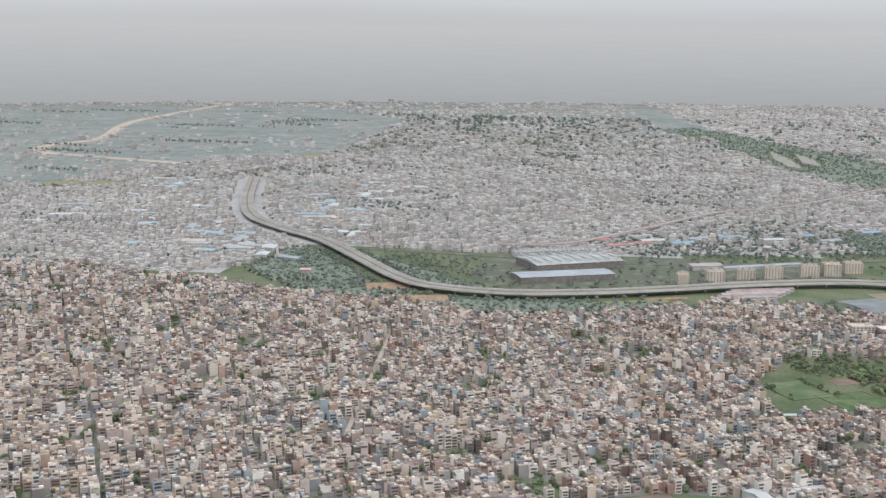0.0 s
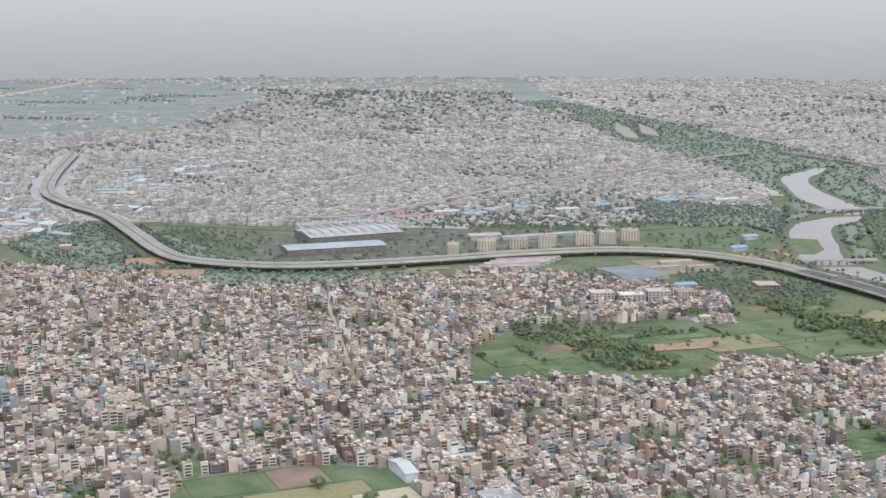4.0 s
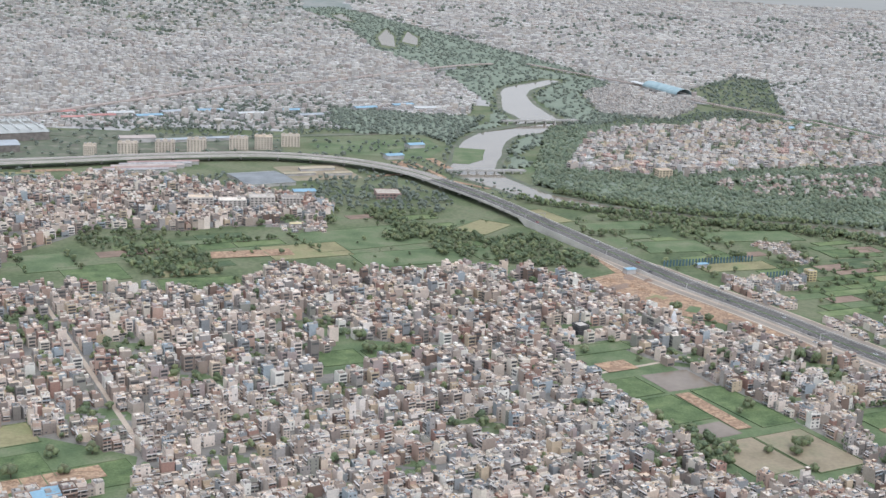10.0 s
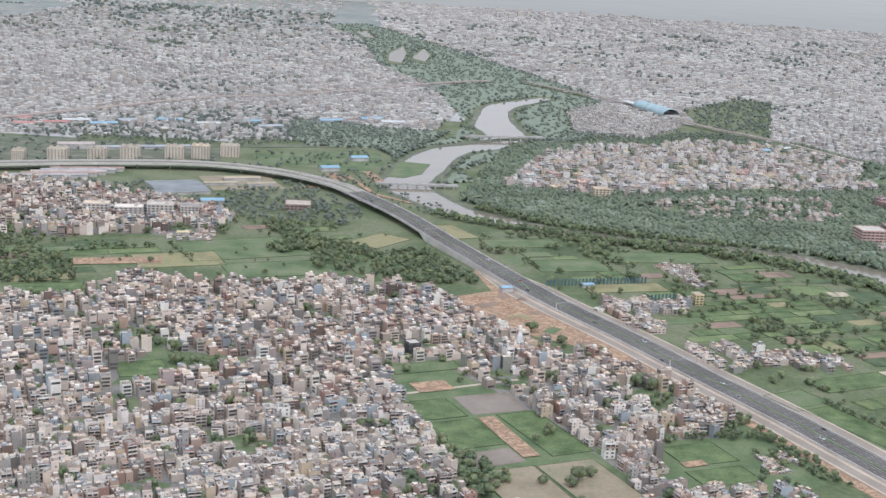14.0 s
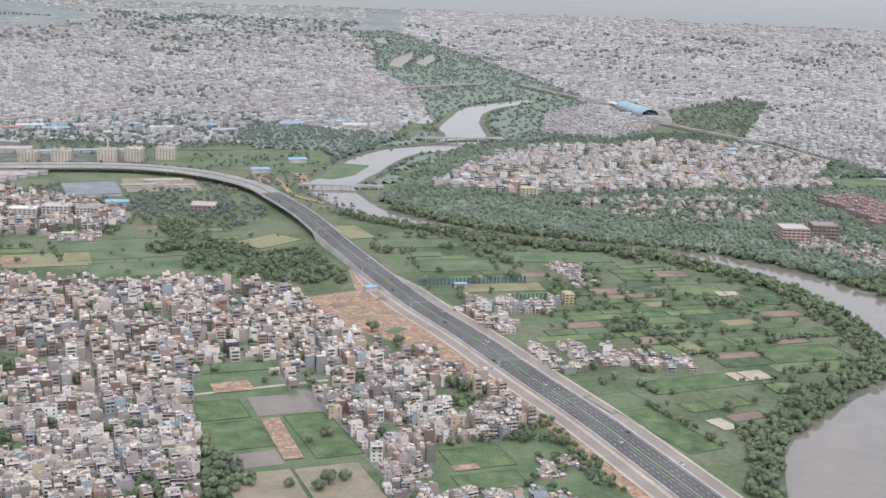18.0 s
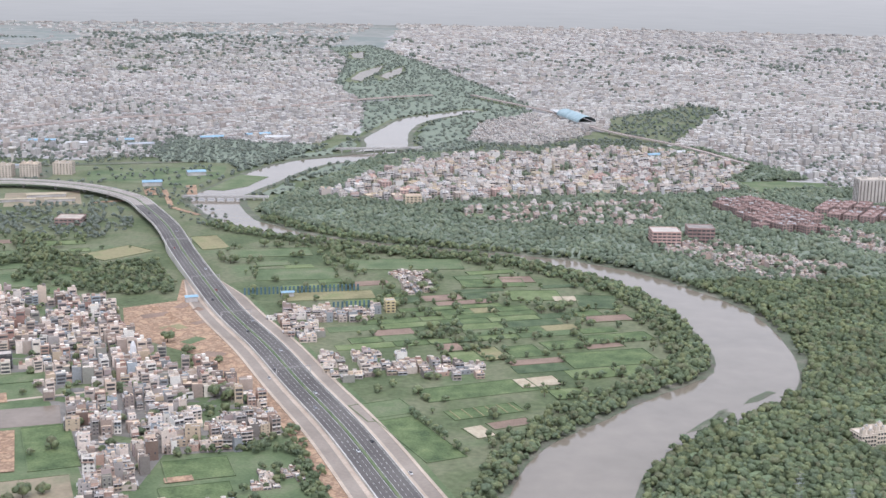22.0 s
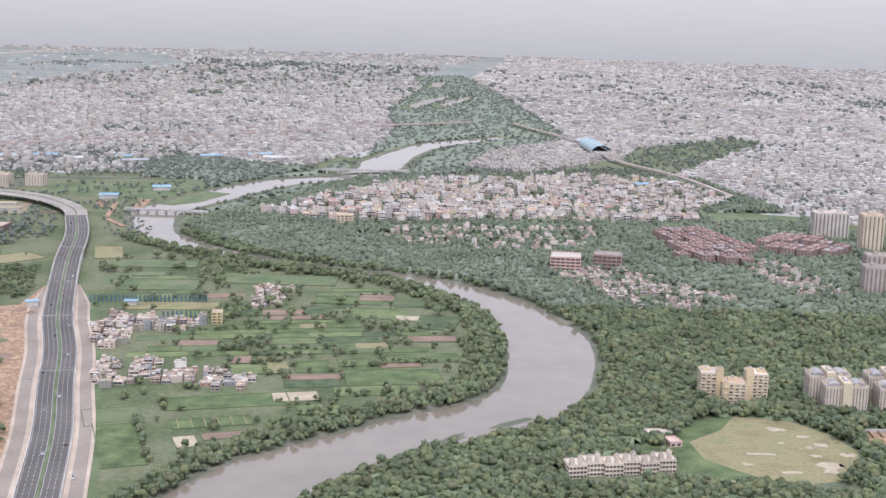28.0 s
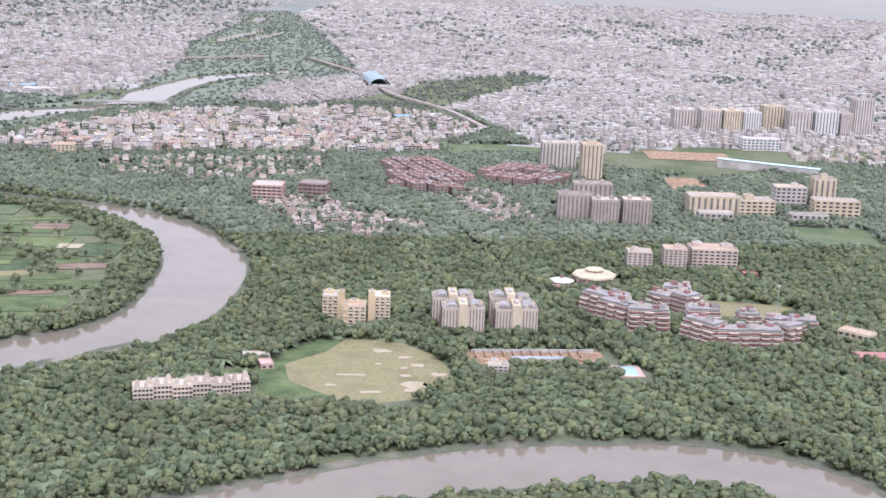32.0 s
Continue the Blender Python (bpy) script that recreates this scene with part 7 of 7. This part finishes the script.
def bank_strip(line, keep, seed, wide=15.0, step=4.2):
    """Spots in a belt along both sides of a river."""
    r = np.random.default_rng(seed)
    nn = normals(line)
    xs, ys = [], []
    for i in range(0, len(line)):
        if not keep(line[i]):
            continue
        for s in (1, -1):
            for off in np.arange(1.5, wide, step):
                for u in (0, 4.0):
                    q = line[i, :2] + s * nn[i] * (line[i, 2] / 2 + off + r.uniform(-1, 2.5)) + r.uniform(-2, 2, 2) + u * np.array([-nn[i, 1], nn[i, 0]])
                    xs.append(q[0])
                    ys.append(q[1])
    return np.array(xs), np.array(ys)


x, y = jitter(WOOD, 5.0, 41)
bx1, by1 = bank_strip(river_low_line, lambda p: p[0] > 300, 44)
bx2, by2 = bank_strip(river_line, lambda p: p[1] < 1100, 45)
near_town = inside(WOOD, bx2, by2)
bx, by = np.r_[bx1, bx2[~near_town]], np.r_[by1, by2[~near_town]]
bk = is_free(bx, by, 21, 1.0) & ~inside(WOOD, bx, by) & (np.random.default_rng(46).random(len(bx)) < 0.85)
bx, by = bx[bk], by[bk]
grow("bank_trees", bx, by, np.random.default_rng(47).uniform(4.0, 7.0, len(bx)), WOOD_TREES, "thick green trees overhanging the river bank", 48)
k = is_free(x, y, 20, 1.0) & (~inside(COLONY, x, y) | (np.random.default_rng(49).random(len(x)) < 0.42)) & (x < 555 + 0.155 * (y - 160)) & (x > -0.2 * y - 100)
for p, dens in ((ROWS_A, 0.34), (ROWS_B, 0.36), (COLONY_B, 0.6), (COLONY_C, 0.35), (HOMES_E, 0.4)):
    k &= ~inside(p, x, y) | (np.random.default_rng(3).random(len(x)) < dens)
k &= ~((y > 1100) & (blotch(x, y, 60, 77) > 1.3))
x, y = x[k], y[k]
sz = np.random.default_rng(1).uniform(5.2, 8.2, len(x)) * (1 + 0.12 * blotch(x, y, 60, 3))
close = y < 960 + 0.25 * (x - 300)
nx_, ny_ = jitter(WOOD, 4.3, 40)
nk = is_free(nx_, ny_, 20, 1.0) & (ny_ < 960 + 0.25 * (nx_ - 300)) & (nx_ < 555 + 0.155 * (ny_ - 160)) & ~inside(COLONY, nx_, ny_)
for p, dens in ((ROWS_A, 0.2), (ROWS_B, 0.2), (COLONY_B, 0.4)):
    nk &= ~inside(p, nx_, ny_) | (np.random.default_rng(4).random(len(nx_)) < dens)
nx_, ny_ = nx_[nk], ny_[nk]
SOUTH_BANK = [(380, 470), (405, 535), (440, 572), (490, 600), (545, 614), (585, 590), (610, 540), (640, 470), (560, 420), (450, 420)]
qx, qy = jitter(SOUTH_BANK, 4.2, 39)
qk = is_free(qx, qy, 20, 1.0)
nx_, ny_ = np.r_[nx_, qx[qk]], np.r_[ny_, qy[qk]]
nsz = np.random.default_rng(2).uniform(4.9, 8.0, len(nx_)) * (1 + 0.14 * blotch(nx_, ny_, 45, 3))
grow("riverside_wood", nx_, ny_, nsz, WOOD_TREES, "dense green wood along the river bank", 42)
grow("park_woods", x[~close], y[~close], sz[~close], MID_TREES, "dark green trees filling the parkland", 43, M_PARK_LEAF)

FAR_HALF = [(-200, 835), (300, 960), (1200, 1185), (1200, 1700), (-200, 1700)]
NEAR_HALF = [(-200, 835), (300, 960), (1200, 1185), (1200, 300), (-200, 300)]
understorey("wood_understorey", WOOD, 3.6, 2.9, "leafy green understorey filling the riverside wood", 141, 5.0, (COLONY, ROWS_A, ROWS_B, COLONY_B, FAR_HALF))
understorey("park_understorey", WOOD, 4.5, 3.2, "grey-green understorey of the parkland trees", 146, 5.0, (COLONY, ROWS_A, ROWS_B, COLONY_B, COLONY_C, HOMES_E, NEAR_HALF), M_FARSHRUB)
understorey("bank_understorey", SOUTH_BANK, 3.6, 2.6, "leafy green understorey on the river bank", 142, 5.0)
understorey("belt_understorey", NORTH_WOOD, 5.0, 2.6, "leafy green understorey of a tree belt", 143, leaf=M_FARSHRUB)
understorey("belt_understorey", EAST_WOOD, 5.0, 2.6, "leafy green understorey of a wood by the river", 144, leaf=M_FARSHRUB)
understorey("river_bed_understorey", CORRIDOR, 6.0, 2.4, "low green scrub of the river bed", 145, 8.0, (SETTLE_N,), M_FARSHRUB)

# belts of trees north of the town, round the depot and along the far river bed
parts_x, parts_y, parts_s = [], [], []
tree_spots = (
    (NORTH_WOOD, 6.0, 50, 0.85), (EAST_WOOD, 6.0, 51, 0.85), (RAIL_GREEN, 9, 52, 0.28), (MIXED, 7.0, 53, 0.5), (YARD, 9.0, 54, 0.18),
    ([(-345, 1317), (-220, 1384), (-202, 1316), (-221, 1230), (-279, 1270), (-323, 1261)], 8.0, 55, 0.3),
    ([(-34, 1440), (11, 1500), (206, 1622), (286, 1562), (300, 1600), (200, 1700), (140, 1700), (86, 1605), (0, 1630), (-60, 1540)], 6.5, 61, 0.75),
    ([(-105, 520), (-95, 545), (-82, 548), (-62, 520), (-75, 490), (-110, 490)], 4.4, 109, 0.8),
    ([(-700, 1120), (-560, 1165), (-555, 1140), (-640, 1100)], 8, 58, 0.7), ([(-990, 1330), (-760, 1290), (-740, 1180), (-800, 1190), (-880, 1310)], 8, 59, 0.55),
    ([(-560, 1150), (-430, 1210), (-300, 1230), (-300, 1260), (-440, 1235), (-560, 1185)], 7, 64, 0.4),
    ([(-560, 1062), (-484, 1112), (-393, 1125), (-345, 1087), (-303, 1035), (-316, 986), (-430, 1060)], 6.5, 56, 0.5),
    ([(-332, 1100), (-289, 1180), (-252, 1155), (-204, 1091), (-189, 1036), (-218, 963), (-255, 972), (-295, 992), (-316, 1060)], 5.5, 57, 0.5),
    ([(-268, 995), (-252, 1002), (-205, 930), (-220, 905)], 4.6, 101, 0.9), ([(-224, 941), (-195, 950), (-173, 928), (-167, 856), (-205, 858)], 5.0, 102, 0.6),
    ([(-169, 902), (-154, 924), (-129, 940), (-86, 908), (-90, 850), (-117, 842), (-162, 846)], 4.8, 103, 0.75), ([(-251, 934), (-232, 939), (-225, 904), (-243, 895)], 4.6, 104, 0.8),
    ([(-316, 986), (-291, 983), (-286, 947), (-308, 947)], 4.6, 105, 0.85), ([(-486, 914), (-443, 916), (-389, 894), (-403, 837), (-429, 830), (-456, 839)], 5.5, 107, 0.5),
    ([(-426, 823), (-404, 863), (-366, 831), (-347, 783), (-399, 769)], 5.0, 108, 0.62),
    ([(-300, 1205), (-205, 1250), (-188, 1190), (-140, 1125), (-112, 1062), (-145, 1062), (-205, 1150)], 6, 106, 0.3), ([(6, 579), (36, 596), (54, 624), (86, 560), (92, 540), (76, 545), (62, 590)], 4.2, 65, 0.75))
for poly, step, seed, cover in tree_spots:
    x, y = jitter(poly, step, seed)
    k = (is_free(x, y, 16, 2) if seed < 100 else near_line(road_line, x, y)[0] > 20) & (np.random.default_rng(seed).random(len(x)) < cover)
    parts_x.append(x[k])
    parts_y.append(y[k])
    parts_s.append(np.random.default_rng(seed).uniform(4.0, 6.8, k.sum()) * (0.8 if seed in (65, 106) else 1.0))
x, y, s_ = np.concatenate(parts_x), np.concatenate(parts_y), np.concatenate(parts_s)
back = y > 1000
grow("far_tree_belts", x[back], y[back], s_[back], MID_TREES, "belts of green trees round depots and railway", 67, M_HAZED_LEAF)
x, y, s_ = x[~back], y[~back], s_[~back]
grow("tree_belts", x, y, s_, WOOD_TREES, "belts of dark green trees round depots and fields", 60)
x, y = jitter(CORRIDOR, 7.5, 61)
k = is_free(x, y, 16, 6) & ~inside(SETTLE_N, x, y) & (np.random.default_rng(61).random(len(x)) < 0.5)
fx, fy = jitter(FAR_FIELDS, 13, 63)
fk = blotch(fx * 0.3, fy, 170, 64) + 0.5 * blotch(fx, fy, 420, 65) > 0.95
ft = np.concatenate([np.stack([fx[fk], fy[fk], np.full(fk.sum(), 8.0)], 1), np.stack([x[k], y[k], np.full(k.sum(), 8.0)], 1), far_trees_w, far_trees_e])
ft = ft[limit_view(ft[:, 0], ft[:, 1]) & (ft[:, 1] < 3700) & (np.random.default_rng(66).random(len(ft)) < 0.65)]
grow("far_trees", ft[:, 0], ft[:, 1], ft[:, 2] * 0.68, FAR_TREES, "dark green trees through the far city and river bed", 62, M_HAZED_LEAF)

# trees between the town houses
rng = np.random.default_rng(70)
x, y = jitter(TOWN, 9.0, 71)
k = (y - 0.268 * (x + 577) + 148 > 428) & (x > -0.53 * (y + 148) - 590)
x, y = x[k], y[k]
free = is_free(x, y, 20, 2)
lush = (blotch(x, y, 75, 2) > 0.8) | (blotch(x, y, 22, 6) > 0.9)
k = free & (rng.random(len(x)) < np.where(lush, 0.8, 0.34))
grow("town_trees", x[k], y[k], rng.uniform(3.6, 7.2, k.sum()), WOOD_TREES, "small green trees standing between houses", 72)
gx, gy = jitter(TOWN, 6.0, 78)
g_ = ((blotch(gx, gy, 75, 2) > 0.8) | (blotch(gx, gy, 22, 6) > 0.9)) & is_free(gx, gy, 22, 2) & (gy - 0.268 * (gx + 577) + 148 > 428)
gx, gy = gx[g_], gy[g_]
cn = np.array([(-3.4, -3.2), (3.3, -3.5), (3.5, 3.2), (-3.2, 3.4)])
gz = 0.08 + 0.00001 * np.arange(len(gx))
gv = np.concatenate([np.stack([gx[:, None] + cn[:, 0], gy[:, None] + cn[:, 1], np.repeat(gz[:, None], 4, 1)], -1).reshape(-1, 3)])
tagged(mesh_ob("yard_grass", gv, np.arange(len(gv)).reshape(-1, 4), M_GRASS), "rough green plots left open between houses", "grass", kind="structure")
# bushes and trees on the fields and in the river bend
BEND = [(-60, 1020), (60, 1008), (150, 985), (210, 930), (236, 860), (246, 800), (244, 745), (205, 690), (175, 640), (158, 580), (140, 600), (100, 640), (60, 700), (30, 745), (-10, 800), (-60, 880), (-110, 980)]
x, y = jitter(BEND, 5.5, 73)
d, i_ = near_line(river_line, x, y)
bank = d < river_line[i_, 2] / 2 + 24
thick = blotch(x, y, 45, 74) > 0.25
clear_ok = is_free(x, y, 21, 1.0)
no_vill = ~inside(VILLAGE_A, x, y) & ~inside(VILLAGE_B, x, y) & ~inside(VILLAGE_C, x, y)
middle = (np.hypot((x - 110) / 75, (y - 830) / 55) < 1)
rng = np.random.default_rng(75)
u = rng.random(len(x))
k = clear_ok & no_vill & ((bank & (u < 0.9)) | (~bank & middle & (thick | (u < 0.42)) & (u < 0.85)) | (~bank & ~middle & (u < np.where(thick, 0.16, 0.03))))
bend_x, bend_y = x[k], y[k]
size = rng.uniform(3.4, 6.6, k.sum())
grow("bend_trees", bend_x, bend_y, size, TREES, "trees and bushes along the river bend", 76)
x, y = jitter([(-330, 800), (-165, 835), (-110, 960), (-200, 1000), (-300, 1000), (-400, 900)], 8, 80)
k = (np.random.default_rng(81).random(len(x)) < np.where(blotch(x, y, 40, 84) > 0.8, 0.35, 0.04)) & (near_line(road_line, x, y)[0] > 20)
grow("field_bushes", x[k], y[k], np.random.default_rng(82).uniform(2.5, 5.0, k.sum()), TREES, "scattered bushes on rough green fields", 83)


hx, hy, hs = [], [], []
r_ = np.random.default_rng(88)
for poly in FIELD_POLYS:
    cx, cy = np.mean(poly, 0)
    if not (-520 < cx < 240 and 560 < cy < 1010) or cy < 700 and cx < 80:
        continue
    west_side = cx < -100
    for a, b in zip(poly, poly[1:] + poly[:1]):
        if r_.random() > (0.15 if west_side else 0.12):
            continue
        n_ = int(math.dist(a, b) / 3.4)
        for u in range(n_):
            if r_.random() < 0.75:
                hx.append(a[0] + (b[0] - a[0]) * (u + r_.random()) / n_ + r_.normal(0, 0.7))
                hy.append(a[1] + (b[1] - a[1]) * (u + r_.random()) / n_ + r_.normal(0, 0.7))
                hs.append(r_.uniform(2.4, 5.5))
hx, hy, hs = np.array(hx), np.array(hy), np.array(hs)
k = (near_line(road_line, hx, hy)[0] > 21) & ~inside(VILLAGE_A, hx, hy) & ~inside(VILLAGE_B, hx, hy)
grow("hedges", hx[k], hy[k], hs[k], TREES, "uneven hedges and bushes along field edges", 89)


# single trees, each with trunk, limbs and crown
def tree_thing(rng, size):
    ob = new("tree", None)
    v, q, m = crown_shape(rng, 5, 8, 24, trunk=False)
    crown = mesh_ob("crown", v * size, q, M_LEAF, parent=ob)
    crown.data.polygons.foreach_set("use_smooth", np.ones(len(crown.data.polygons), bool))
    t = Shape().tube(0, 0, 0, size * 0.3, size * 0.035, size * 0.025, 7)
    for a in range(4):
        an = a * 1.57 + rng.uniform(-0.4, 0.4)
        x1, y1, z1 = 0.2 * size * math.cos(an), 0.2 * size * math.sin(an), size * 0.55
        w = size * 0.012
        t.quad([(-w, 0, size * 0.27), (w, 0, size * 0.27), (x1 + w, y1, z1), (x1 - w, y1, z1)]).quad([(0, -w, size * 0.27), (0, w, size * 0.27), (x1, y1 + w, z1), (x1, y1 - w, z1)])
    t.make("trunk", [M_BARK], ob)
    return ob


rng = np.random.default_rng(90)
protos = [tagged(tree_thing(rng, s), "round leafy green tree standing in the open", "tree", "field trees") for s in (5.0, 6.0, 7.0, 4.2, 8.0)]
spots = []
for poly, n_, seed in (([(-640, 430), (-560, 560), (-330, 480), (-330, 430)], 24, 1), (BEND, 45, 2), (rect(392, 654, 110, 8, 8), 30, 3), (rect(385, 768, 60, 8, 10), 18, 4), (HOLE_B, 16, 5), (rect(478, 726, 66, 12, 17), 16, 7), (HOLE_A, 8, 6),
                       ([(-130, 960), (-60, 1010), (20, 1010), (60, 960), (-60, 900)], 30, 9), (rect(-15, 700, 20, 120, 30), 20, 10)):
    r_ = np.random.default_rng(seed + 500)
    p = np.array(poly)
    x, y = r_.uniform(p[:, 0].min(), p[:, 0].max(), 4000), r_.uniform(p[:, 1].min(), p[:, 1].max(), 4000)
    d0 = near_line(road_line, x, y)[0] > 20
    dr, ir = near_line(river_line, x, y)
    k = inside(poly, x, y) & d0 & (dr > river_line[ir, 2] / 2 + 3) & ~inside(rect(-74, 614, 32, 29, 26), x, y) & ~inside(rect(-70, 542, 27, 19, 30), x, y)
    if seed in (2, 9):
        k &= is_free(x, y, 21, 3) & ~inside(VILLAGE_A, x, y) & ~inside(VILLAGE_B, x, y)
    spots += list(zip(x[k][:n_], y[k][:n_]))
for i_, (x, y) in enumerate(spots):
    m_ = at(x, y, 0, float(rng.uniform(0, 360)))
    if i_ < len(protos):
        protos[i_].matrix_world = m_
    else:
        copy_thing(protos[int(rng.integers(0, len(protos)))], m_)
